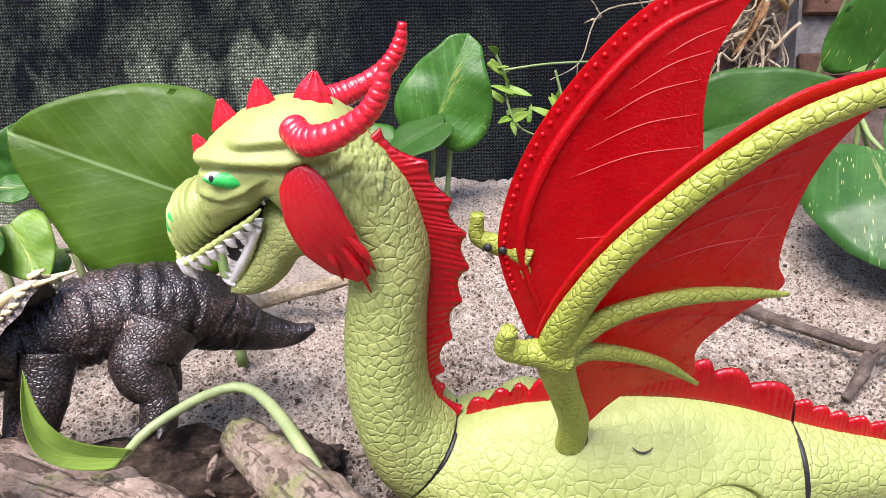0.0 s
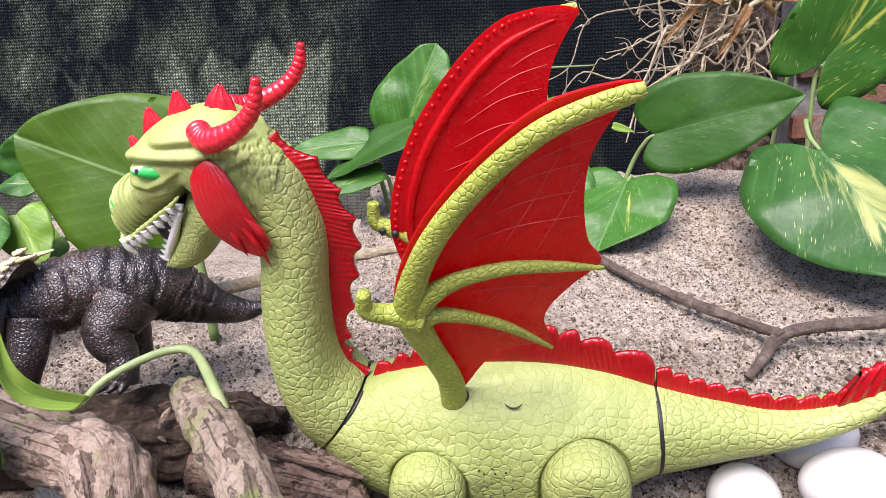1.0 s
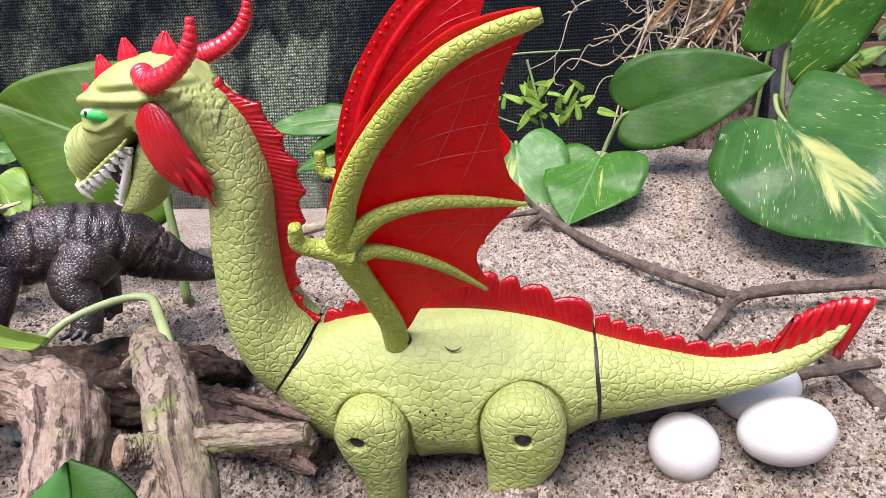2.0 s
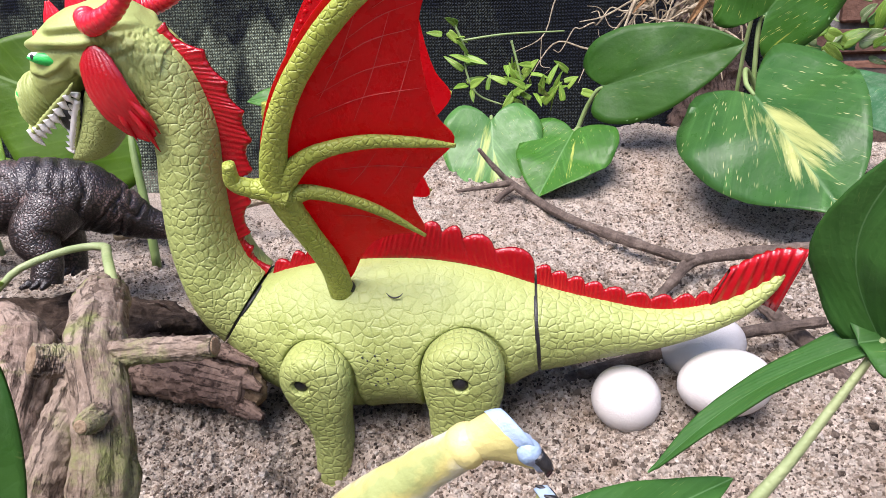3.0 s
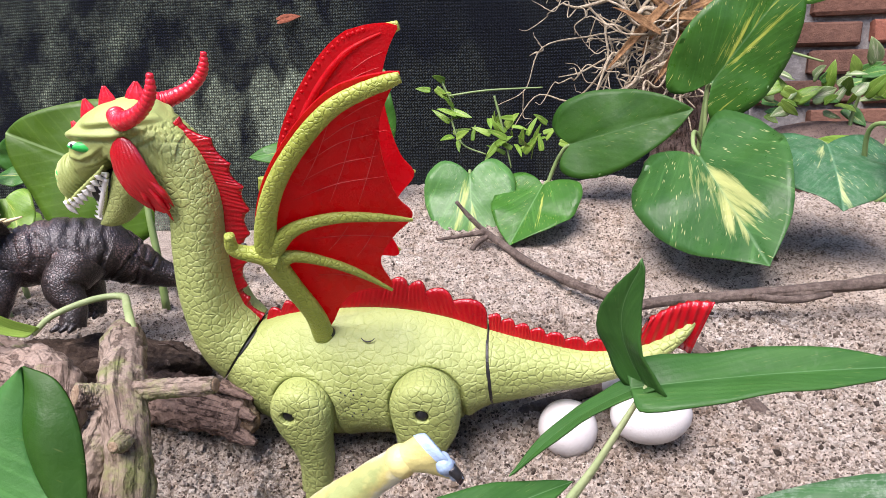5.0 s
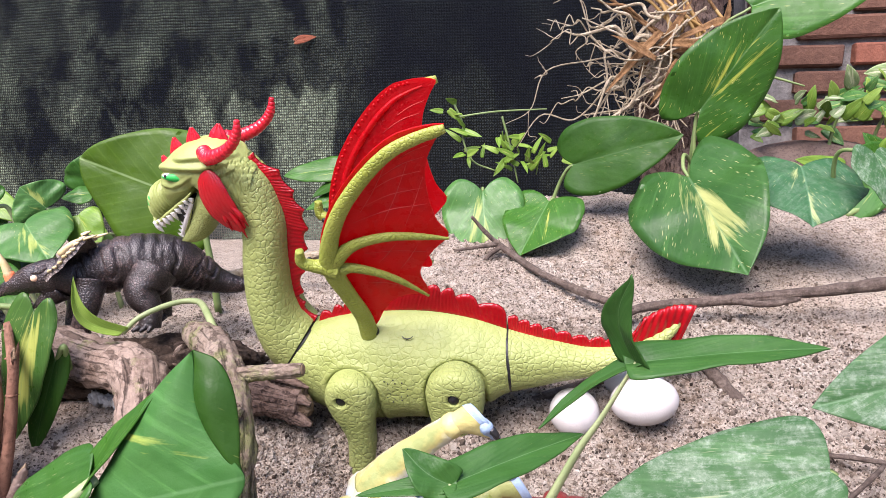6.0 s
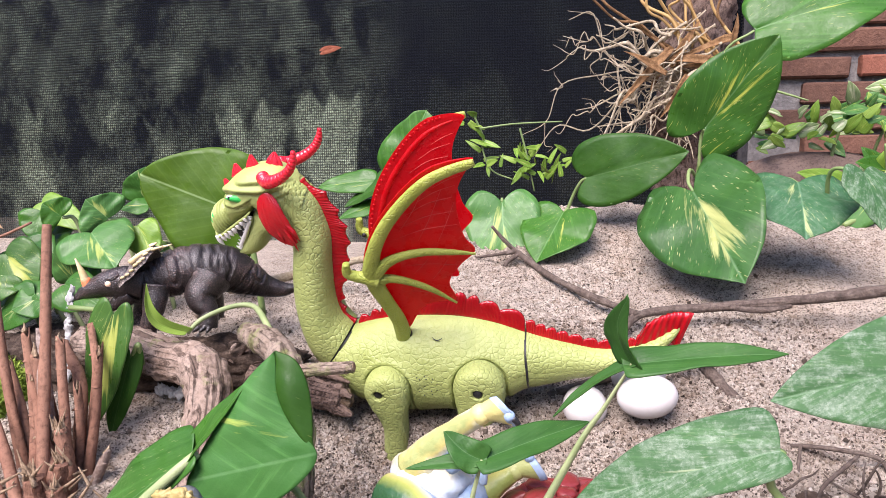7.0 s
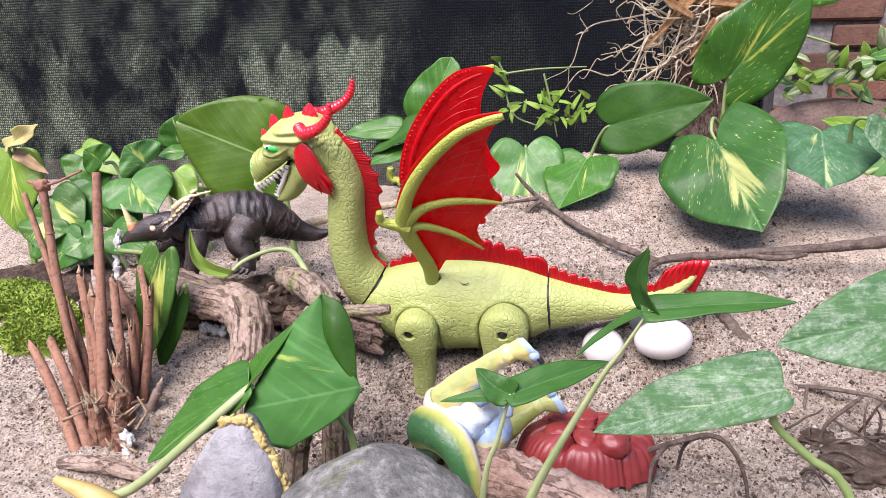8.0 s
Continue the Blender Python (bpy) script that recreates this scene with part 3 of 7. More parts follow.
def yard():
    """Plain walls added out of view at the sides and rear to cut low sky light."""
    for nm, lo, hi in (("wall_left", (-3.0, -3.0), (-2.85, 2.6)), ("wall_right", (2.6, -3.0), (2.75, 2.6)), ("wall_rear", (-3.0, -3.15), (2.75, -3.0))):
        v = [(x, y, z) for z in (-0.5, 1.1) for y in (lo[1], hi[1]) for x in (lo[0], hi[0])]
        ob = mesh_ob(nm, v, [(0, 2, 3, 1), (4, 5, 7, 6), (0, 1, 5, 4), (2, 6, 7, 3), (0, 4, 6, 2), (1, 3, 7, 5)], GREYSTONE, False)
        tagged(ob, "unseen plain wall added to block low sky light", "wall", kind="structure")


yard()


# ---- dragon ----
DRAGON_ROLL = 18.0


def loft(tops, bottoms, widths, rows, cols, shape=2.3, slim=0.0):
    """Rings between a top and a bottom line in the side plane (x, z), with half widths."""
    t, b = curve_pts([(x, 0, z) for x, z in tops], rows), curve_pts([(x, 0, z) for x, z in bottoms], rows)
    w = curve_pts([(k, 0, 0) for k in widths], rows)[:, 0]
    ph = np.linspace(0, 2 * math.pi, cols, endpoint=False)
    co, si = np.cos(ph), np.sin(ph)
    co, si = np.sign(co) * np.abs(co) ** (2 / shape), np.sign(si) * np.abs(si) ** (2 / shape)
    c, h = (t + b) / 2, (t - b) / 2
    v = c[:, None, :] + h[:, None, :] * si[None, :, None]
    v[:, :, 1] += w[:, None] * (co * (1 - slim * np.maximum(si, 0) ** 2))[None, :]
    return v.reshape(-1, 3), rows, cols


def closed(rows, cols):
    return grid_faces(rows, cols) + [tuple(range(cols))[::-1], tuple((rows - 1) * cols + j for j in range(cols))]


def scaled(verts, cell, depth, origin=(0, 0, 0), fade=None):
    """Presses the grooves between moulded scales into a surface; each scale swells a little."""
    v = np.asarray(verts, float)
    mid = v.mean(0)
    out = []
    for q in v:
        p = Vector(q)
        d, _ = noise.voronoi(Vector(((p.x + origin[0]) / cell, (p.y + origin[1]) / cell, (p.z + origin[2]) / cell)))
        g = min(1.0, (d[1] - d[0]) / 0.13)
        k = depth * 0.72 * (1 - g) ** 1.3
        if fade:
            k *= fade(p)
        out.append(k)
    return np.array(out)


def push(verts, rows, cols, amount):
    """Moves the points of a loft inwards by the given amounts."""
    v = verts.reshape(rows, cols, 3)
    a = np.roll(v, -1, 1) - np.roll(v, 1, 1)
    b = np.gradient(v, axis=0)
    nrm = np.cross(a, b)
    nrm /= np.linalg.norm(nrm, axis=2, keepdims=True) + 1e-12
    c = v.mean(1, keepdims=True)
    sign = np.sign((nrm * (v - c)).sum(2, keepdims=True))
    return (v - nrm * sign * amount.reshape(rows, cols, 1)).reshape(-1, 3)


def scaly(tops, bottoms, widths, rows, cols, cell=0.0062, depth=0.0007, shape=2.3, fade=None, slim=0.0, extra=None):
    v, r, c = loft(tops, bottoms, widths, rows, cols, shape, slim)
    amount = scaled(v, cell, depth, fade=fade)
    if extra:
        amount += np.array([extra(q) for q in v])
    return [tuple(q) for q in push(v, r, c, amount)], closed(r, c)


def mm(pairs):
    return [(a / 1000, b / 1000) for a, b in pairs]


def fin(line, crest, thick, ridges, n=90):
    """A toothed crest plate: root line and crest line in the side plane, with fine ribs across it."""
    p, q = curve_pts([(x, 0, z) for x, z in line], n), curve_pts([(x, 0, z) for x, z in crest], n)
    verts = []
    m = 7
    for side in (-1, 1):
        for i in range(n):
            for j in range(m):
                f = j / (m - 1)
                a = p[i] * (1 - f) + q[i] * f
                rib = (0.0006 if ridges < 12 else 0.0002) * math.sin(i / n * ridges * 2 * math.pi) + 0.00025 * noise.noise(Vector((i * 0.7, j * 0.4, ridges)))
                verts.append((a[0], side * (thick * (1 - 0.65 * f) + rib * (0.4 + f)), a[2]))
    k = n * m
    f1 = grid_faces(n, m, False)
    faces = f1 + [tuple(i + k for i in f[::-1]) for f in f1]
    for i in range(n - 1):
        for j in (0, m - 1):
            a, b = i * m + j, (i + 1) * m + j
            faces.append((a, b, b + k, a + k) if j == 0 else (b, a, a + k, b + k))
    for i in (0, n - 1):
        for j in range(m - 1):
            a, b = i * m + j, i * m + j + 1
            faces.append((a, b, b + k, a + k))
    return verts, faces


def toothed(crest, teeth, height):
    """Scallops on a crest line: each tooth leans back a little."""
    c = curve_pts([(x, 0, z) for x, z in crest], teeth * 8 + 1)
    out = []
    for i, q in enumerate(c):
        f = (i % 8) / 8
        k = height * math.sin(math.pi * f**1.25) ** 0.75 - height * 0.5
        a = c[min(i + 1, len(c) - 1)] - c[max(i - 1, 0)]
        nrm = np.array([-a[2], 0, a[0]])
        nrm /= np.linalg.norm(nrm) + 1e-9
        out.append((q[0] + nrm[0] * k, q[2] + nrm[2] * k))
    return out


def wing_geo():
    """Arm, fingers and skin of a wing in its own plane: x towards the tail, z up along the wing, y its thickness."""
    arm = [(-2, 0), (-3, 22), (-9, 46), (-14, 66), (-15, 82), (-9, 103), (2, 124), (19, 145), (36, 160), (51, 167), (64, 170.5), (70, 172)]
    radii = [0.0068, 0.0062, 0.006, 0.0068, 0.0066, 0.0054, 0.005, 0.0047, 0.0044, 0.0041, 0.0037, 0.0026]
    f2 = [(-13, 79), (-2, 89), (10, 94), (28, 95.5), (48, 92), (65, 87.5)]
    f3 = [(-14, 69), (-3, 72), (12, 65.5), (28, 54), (46, 35)]
    claw = [(-12, 72), (-20, 76), (-27, 78.5), (-33, 83), (-32, 93)]
    edge = [(70, 171), (63, 161), (57, 148), (55, 133), (56, 115), (59, 100), (65, 87.5), (54, 75.5), (45, 63), (42.5, 52), (46, 35), (33, 35), (21, 32), (13, 23), (6, 10), (0, 2)]
    return arm, radii, f2, f3, claw, edge


def wing(parent, name, out, wide, m):
    """out: the side of the skin on which the arm and fingers lie."""
    arm, radii, f2, f3, claw, edge = wing_geo()

    def at(pts, off=0.0):
        return [(x / 1000, off, z / 1000) for x, z in pts]
    root = new(name)
    root.parent = parent
    root.matrix_local = m
    tagged(root, "lime plastic wing arm with red translucent skin")

    def limb(pts, rad, n, seg, flat=0.75):
        g = tube(at(pts, out * 0.0042), rad, n, seg)
        v = np.array([tuple(q) for q in g[0]])
        v = push(v, n, seg, scaled(v, 0.0046, 0.0003))
        v[:, 1] = out * 0.0042 + (v[:, 1] - out * 0.0042) * flat
        return [tuple(q) for q in v], g[1]
    part("arm", limb(arm, radii, 260, 80), LIME_WING, root)
    part("finger", limb(f2, [0.0062, 0.0046, 0.0038, 0.0034, 0.0026, 0.001], 120, 44), LIME_WING, root)
    part("finger", limb(f3, [0.0058, 0.004, 0.0032, 0.0026, 0.001], 110, 40), LIME_WING, root)
    part("claw", limb(claw, [0.0072, 0.0055, 0.0045, 0.0038, 0.0028], 50, 28, 0.95), LIME_WING, root)
    # skin from the leading edge across the arm to the scalloped edge
    n = 60
    a = curve_pts(at(arm), n)
    lead = []
    for i in range(n):
        t = a[min(i + 1, n - 1)] - a[max(i - 1, 0)]
        nrm = np.array([-t[2], 0, t[0]]) / (np.linalg.norm(t) + 1e-9)
        w = wide * min(1, i / 8, (n - i) / 14)
        lead.append(a[i] + nrm * w)
    e = curve_pts(at(edge), 70)
    line = [(q[0], q[2]) for q in lead] + [(q[0], q[2]) for q in e]
    bm = bmesh.new()
    low = [bm.verts.new((x, -0.0006, z)) for x, z in line]
    face = bm.faces.new(low)
    up = bmesh.ops.extrude_face_region(bm, geom=[face])
    bmesh.ops.translate(bm, vec=(0, 0.0012, 0), verts=[q for q in up["geom"] if isinstance(q, bmesh.types.BMVert)])
    bmesh.ops.triangulate(bm, faces=bm.faces[:])
    bmesh.ops.recalc_face_normals(bm, faces=bm.faces[:])
    bm.verts.index_update()
    geo = ([tuple(q.co) for q in bm.verts], [tuple(k.index for k in f.verts) for f in bm.faces])
    bm.free()
    part("membrane", geo, MEMBRANE, root, "red wing skin with pale moulded lines", False)
    lines = []
    for x0, z0, x1, z1, bow in ((6, 108, 54, 116, 3), (12, 119, 53, 129, 3), (18, 130, 53, 142, 3), (28, 141, 56, 152, 2), (40, 152, 60, 160, 1), (8, 80, 52, 74, 2), (6, 52, 30, 44, 2), (12, 116, 34, 152, -2), (24, 104, 46, 150, -2), (38, 100, 54, 138, -1), (16, 70, 30, 86, -1), (30, 62, 44, 82, -1)):
        for side in (-1, 1):
            lines.append(tube([(x0 / 1000, side * 0.0007, z0 / 1000), ((x0 + x1) / 2000, side * 0.0007, ((z0 + z1) / 2 + bow) / 1000), (x1 / 1000, side * 0.0007, z1 / 1000)], [0.00008, 0.0002, 0.00008], 14, 5))
    if out > 0:
        lines = lines[:12]
    tagged(part("moulded_line", join(*lines), LINE_RED, root, "thin pale raised lines"), kind="stuff")
    beads = []
    for i in range(14, 50):
        q = lead[i] * 0.72 + a[i] * 0.28
        beads.append(blob((q[0], -out * 0.0007, q[2]), (0.0011, 0.0009, 0.0011), n=6, seg=8))
    tagged(part("bead", join(*beads), MEMBRANE, root, "row of moulded beads along the edge"), kind="stuff")
    part("rib", tube([(q[0], -out * 0.0006, q[2]) for q in a[8:56:4]], [0.0006, 0.002, 0.0024, 0.002, 0.0006], 60, 12), MEMBRANE, root)
    for k, (x, z) in enumerate(((-23, 77.5), (-29, 79.5))):
        part("peg_hole", blob((x / 1000, out * 0.0042 - out * 0.0052, z / 1000), (0.0019, 0.0014, 0.0019), n=8, seg=12), BLACK, root)
    return root


def dragon():
    root = thing("toy_dragon", "lime green plastic toy dragon with red wings, standing in sand", "toy dragon", (0.095, 0.282, 0.005), (DRAGON_ROLL, 0, 0))

    def soft_side(p):
        return 0.35 + 0.65 * min(1, max(0, (0.028 - p.z) / 0.02))

    def leg_groove(q):
        k = 0.0
        for x, z, w in ((-0.044, -0.0173, 0.0198), (0.034, -0.012, 0.022)):
            d = math.hypot(q[0] - x, (q[2] - z) if q[2] > z else 0.0)
            if abs(q[1]) > 0.012:
                k += 0.0035 * math.exp(-((d - w + 0.0004) / 0.0009) ** 2) - 0.0007 * math.exp(-((d - w - 0.0035) / 0.0022) ** 2)
        k += 0.0022 * math.exp(-((q[0] + 0.006) / 0.02) ** 2 - ((q[2] + 0.046) / 0.012) ** 2)
        return k
    body = part("body", scaly(mm([(-78, 23), (-63, 28), (-45, 32), (-16, 35), (14, 35), (43, 30), (70, 21)]),
                              mm([(-107, -18), (-97, -34), (-78, -49), (-40, -58), (2, -57), (43, -47), (73, -31)]),
                              [0.025, 0.03, 0.035, 0.039, 0.039, 0.034, 0.0265], 290, 370, 0.0053, 0.0003, 2.2, soft_side, 0.28, leg_groove), LIME_BODY, root, "lime body with moulded scales")
    neck = part("neck", scaly(mm([(-79, 24.5), (-88, 37), (-91, 54), (-90, 82), (-87.5, 108), (-90, 125), (-96, 142), (-108, 157)]),
                              mm([(-108.5, -18), (-117.5, -4), (-124, 18), (-127, 45), (-125, 75), (-121, 97), (-121, 114), (-130, 132)]),
                              [0.025, 0.026, 0.0255, 0.0235, 0.021, 0.0195, 0.0185, 0.0175], 340, 250, 0.0047, 0.0003), LIME, root, "lime scaly neck")
    tail = part("tail", scaly(mm([(71.5, 20.5), (88, 15.5), (107, 11), (131, 6.5), (153, 8.5), (172, 16), (187, 26), (193, 30)]),
                              mm([(74.5, -30.5), (92, -26), (112, -21), (134, -16), (158, -7), (178, 5), (190, 18), (195, 27)]),
                              [0.026, 0.023, 0.019, 0.0155, 0.0125, 0.0095, 0.006, 0.002], 250, 200, 0.0046, 0.0003), LIME, root, "tapering lime tail")
    # dark gaps at the joints
    for tops, bots, w in ((mm([(-79.6, 22), (-77.6, 22)]), mm([(-109, -16.6), (-106.6, -16)]), 0.0242), (mm([(69.6, 19.6), (71.8, 19.2)]), mm([(72.6, -29.6), (75, -29)]), 0.0262)):
        v, r, c = loft(tops, bots, [w, w], 4, 60)
        part("joint", ([tuple(q) for q in v], closed(r, c)), BLACK, root)
    # crests
    part("neck_crest", fin(mm([(-80, 22), (-90, 37), (-93, 54), (-92, 82), (-89.5, 108), (-92, 125), (-98, 141), (-109, 155)]),
                           toothed(mm([(-78, 26), (-86, 40), (-85, 52), (-80, 74), (-75.5, 93), (-74, 110), (-79, 126), (-87, 143), (-105, 158)]), 9, 0.0035), 0.003, 52, 220), RED, root, "ribbed red neck crest")
    part("back_crest", fin(mm([(-77, 21), (-63, 26), (-45, 30), (-16, 33), (14, 33), (43, 28), (70, 19)]),
                           toothed(mm([(-76, 26), (-58, 35), (-43, 40), (-10, 51), (18, 53), (38, 47), (71, 34)]), 10, 0.0055), 0.0028, 60, 220), RED, root, "toothed red back crest")
    part("tail_crest", fin(mm([(71.5, 19), (88, 14), (107, 9.5), (131, 5), (153, 7), (166, 13)]),
                           toothed(mm([(71.5, 31), (88, 24), (107, 18), (131, 12.5), (153, 13.5), (166, 19)]), 10, 0.0036), 0.0024, 46, 220), RED, root, "toothed red tail crest")
    part("tail_fin", fin(mm([(160, 10), (174, 12), (186, 11), (193, 7)]), mm([(168, 30), (180, 38), (191, 42), (204, 42)]), 0.0034, 7, 60), RED, root, "ribbed red tail fin")
    # legs
    for side in (-1, 1):
        for x0, hind in ((-44, 0), (34, 1)):
            leg = new("leg")
            leg.parent = root
            tops = [(0, 14), (0, 8), (0, -6)]
            n, seg = 150, 150
            big = 21.5 if hind else 19.3
            arc = [math.radians(k) for k in (3, 14, 28, 44, 62, 84)]
            low = (-20, -30, -39, -50, -62, -88)
            zc = -10.5 if hind else -15.8
            zs = [zc + big * math.cos(k) for k in arc] + [k + (5 if hind else 0) for k in low]
            wx = [big * math.sin(k) for k in arc] + ([21.3, 20.4, 18, 14.8, 13, 13] if hind else [19, 17, 13.4, 10.8, 10.4, 11])
            cx = [0] * 6 + ([0, 0, -1, -4, -6, -8] if hind else [0, 1.2, 2.6, 4, 4, 2])
            wy = [4, 8.5, 11.2, 12.8, 13.6, 14, 14, 13.8, 13.2, 12.6, 12.5, 13]
            cyl = curve_pts(list(zip(zs, wx, wy)), n)
            cxs = curve_pts([(k, 0, 0) for k in cx], n)[:, 0]
            ph = np.linspace(0, 2 * math.pi, seg, endpoint=False)
            v = np.array([[(x0 + cxs[i] + cyl[i, 1] * math.copysign(abs(math.cos(a)) ** 0.8, math.cos(a))) / 1000,
                           side * (40 - (1.5 if hind else 0)) / 1000 + cyl[i, 2] * math.copysign(abs(math.sin(a)) ** 0.7, math.sin(a)) / 1000, cyl[i, 0] / 1000] for i in range(n) for a in ph])
            amt = scaled(v, 0.005, 0.0003, (0.3 + hind, 0.1 * side, 0), lambda p: min(1, max(0.3, (0.012 - p.z) / 0.012)))
            hx, hz = (x0 + (0 if hind else -5)) / 1000, -0.009 if hind else -0.014
            for i, q in enumerate(v):
                if side * q[1] > 0.045:
                    amt[i] += 0.0045 * max(0.0, min(1.0, (0.0046 - math.hypot(q[0] - hx, q[2] - hz)) / 0.0008))
            g = push(v, n, seg, amt)
            limb = mesh_ob("thigh", [tuple(q) for q in g], closed(n, seg), LIME)
            limb.parent = leg
            tagged(limb, "lime leg with moulded scales")
            hole = part("screw_hole", blob(((x0 + (0 if hind else -5)) / 1000, side * 0.0497, hz), (0.0042, 0.0024, 0.0042), n=10, seg=20), BLACK, leg, "dark round screw hole")
            tagged(leg, "stout lime leg sunk in sand")
    for side in (-1, 1):
        part("wing_slot", blob((-0.0295, side * 0.0195, 0.027), (0.0068, 0.0042, 0.0048), (side * 30, 0, 0), n=12, seg=20), BLACK, root, "dark slot round the wing joint")
        part("back_mark", tube([(-0.0052, side * 0.0243, 0.0268), (-0.0036, side * 0.0251, 0.0255), (-0.001, side * 0.0255, 0.0249), (0.0016, side * 0.0251, 0.0255), (0.0032, side * 0.0243, 0.0268)], [0.0002, 0.0005, 0.0002], 18, 6), BLACK, root)
    # speaker holes on the flank
    rnd = random.Random(3)
    k = 0
    for ring, cnt in ((0.0, 1), (0.0035, 5), (0.007, 9), (0.0098, 10)):
        for i in range(cnt):
            a = 2 * math.pi * i / cnt + ring * 90
            x, z = -0.012 + ring * math.cos(a) * 1.15, -0.012 + ring * math.sin(a)
            y = -0.0391
            part("speaker_hole", blob((x, y, z), (0.0006, 0.0005, 0.0006), n=6, seg=8), BLACK, root)
    # head
    head_parts(root)
    near = Matrix(((0.9827, 0.1851, 0.0), (0.1483, -0.7875, -0.5982), (0.1107, -0.5878, 0.8014))).to_4x4()
    inv = pose(0.095, 0.282, 0.005, DRAGON_ROLL).inverted()
    m1 = inv @ Matrix.Translation((0.066, 0.26, 0.024)) @ near @ Matrix.Diagonal((1, -1, 1, 1))
    wing(root, "wing", -1, 0.006, Matrix.LocRotScale(*m1.decompose()[:2], None))
    lean = pose(-0.029, 0.018, 0.025, 2, -5, 0)
    wing(root, "wing", 1, 0.0095, lean)
    return root


def head_parts(root):
    head = new("head")
    head.parent = root
    tagged(head, "lime dragon head with red horns, green eyes and white teeth")

    def pt(x, y, z):
        return (x / 1000, y / 1000, z / 1000)
    # skull and upper jaw
    v, r, c = loft(mm([(-186, 126), (-184.5, 134), (-180, 138.5), (-174, 140.5), (-170.5, 146), (-166, 157), (-156, 165), (-145, 169.5), (-133, 171.5), (-120, 169), (-110, 160), (-101, 150)]),
                   mm([(-185.5, 115), (-182.5, 110.5), (-177, 113), (-171, 118), (-165, 122), (-158.5, 126.5), (-151.5, 131), (-145, 137), (-137, 127), (-126, 116), (-116, 112), (-107, 113)]),
                   [0.009, 0.0125, 0.014, 0.0152, 0.0165, 0.019, 0.021, 0.022, 0.022, 0.0208, 0.019, 0.0178], 280, 130, 2.5)
    amt = np.zeros(len(v))
    # brow, temple, cheek and neck folds: a ridge with a crease under it
    folds = ([(-172, 152), (-160, 155), (-147, 155.5), (-134, 155), (-119, 157)], 2.6, 2.2), ([(-152, 161), (-138, 162), (-122, 162), (-110, 161)], 1.6, 1.8), \
        ([(-166, 142.5), (-158, 141.5), (-150, 144.5), (-141, 150)], 1.4, 1.6), ([(-157, 137), (-149, 139), (-141, 144)], 1.1, 1.3), ([(-131, 147.5), (-121, 150), (-111, 153)], 1.3, 1.5)
    for i, q in enumerate(v):
        p = Vector(q)
        if p.x < -0.166 and p.z < 0.141:
            amt[i] = 0.0009 * math.sin((p.x + 0.35 * p.z) * 2 * math.pi / 0.0032)
        elif p.x > -0.128 and p.z < 0.158:
            d, _ = noise.voronoi(p / 0.0046)
            amt[i] = 0.0011 * (1 - min(1, (d[1] - d[0]) / 0.15)) ** 1.3
        elif p.z > 0.157 and p.x > -0.165:
            amt[i] = 0.0006 * abs(noise.noise(Vector((p.x * 90 + p.z * 160, p.y * 60, p.z * 120))))
        else:
            amt[i] = 0.0003 * noise.noise(Vector((p.x * 50, p.y * 40, (p.z + 0.2 * p.x) * 210)))
        if abs(p.y) > 0.006:
            for line, high, wide in folds:
                x, z = p.x * 1000, p.z * 1000
                if line[0][0] - 4 < x < line[-1][0] + 4:
                    zl = np.interp(x, [k[0] for k in line], [k[1] for k in line])
                    ends = min(1.0, max(0.0, (x - line[0][0] + 3) / 6), max(0.0, (line[-1][0] + 3 - x) / 12))
                    amt[i] -= ends * high * (math.exp(-((z - zl) / wide) ** 2) - 0.75 * math.exp(-((z - zl + wide * 1.25) / (wide * 0.5)) ** 2)) / 1000
    part("skull", ([tuple(q) for q in push(v, r, c, amt)], closed(r, c)), LIME_SMOOTH, head)
    # lower jaw
    part("jaw", scaly(mm([(-168.5, 96.5), (-163, 105), (-158, 115), (-153, 124), (-147, 134), (-138, 133)]), mm([(-167.5, 93), (-160, 92), (-152, 94.5), (-145, 100.5), (-137, 110), (-122, 112)]),
                      [0.0078, 0.0112, 0.0132, 0.0148, 0.0165, 0.0178], 110, 100, 0.0026, 0.0004), LIME_FINE, head)
    # solid black blob in place of the shade between the jaws
    part("mouth", blob((-0.1575, 0, 0.1165), (0.0118, 0.0138, 0.0122), (0, 35, 0)), BLACK, head, "black blob standing for the shade inside the mouth")
    for side in (-1, 1):
        # lips
        for pts, rad in (([(-185.5, 7, 113.5), (-182.5, 11.6, 111), (-177, 13.6, 113.6), (-171, 15.2, 118.3), (-165, 16.4, 122.4), (-158.5, 17.8, 127), (-151.5, 19, 131.6), (-145.5, 19.6, 137)], [0.0013, 0.0017, 0.0017, 0.0016, 0.0015, 0.0015, 0.0015, 0.0008]),
                         ([(-167, 5.5, 96.5), (-161.5, 10.2, 104.5), (-154.5, 13.4, 115.5), (-147.5, 16.2, 130)], [0.001, 0.0012, 0.0012, 0.0008])):
            g = tube([pt(x, side * y, z) for x, y, z in pts], rad, 110, 12)
            bead = np.repeat(0.00035 * np.abs(np.sin(np.arange(110) * 0.42)), 12)
            part("lip", ([tuple(q) for q in push(np.array([tuple(q) for q in g[0]]), 110, 12, --bead)], g[1]), LIME_SMOOTH, head)
        # eye
        part("eye", blob((-0.1535, side * 0.02, 0.148), (0.0098, 0.0022, 0.0031), (0, 10, side * -11), power=1.2), EYE_GREEN, head, "bright green painted eye")
        part("eyeball", blob((-0.1592, side * 0.0206, 0.1496), (0.0034, 0.0017, 0.0021), (0, 10, side * -14)), WHITE, head)
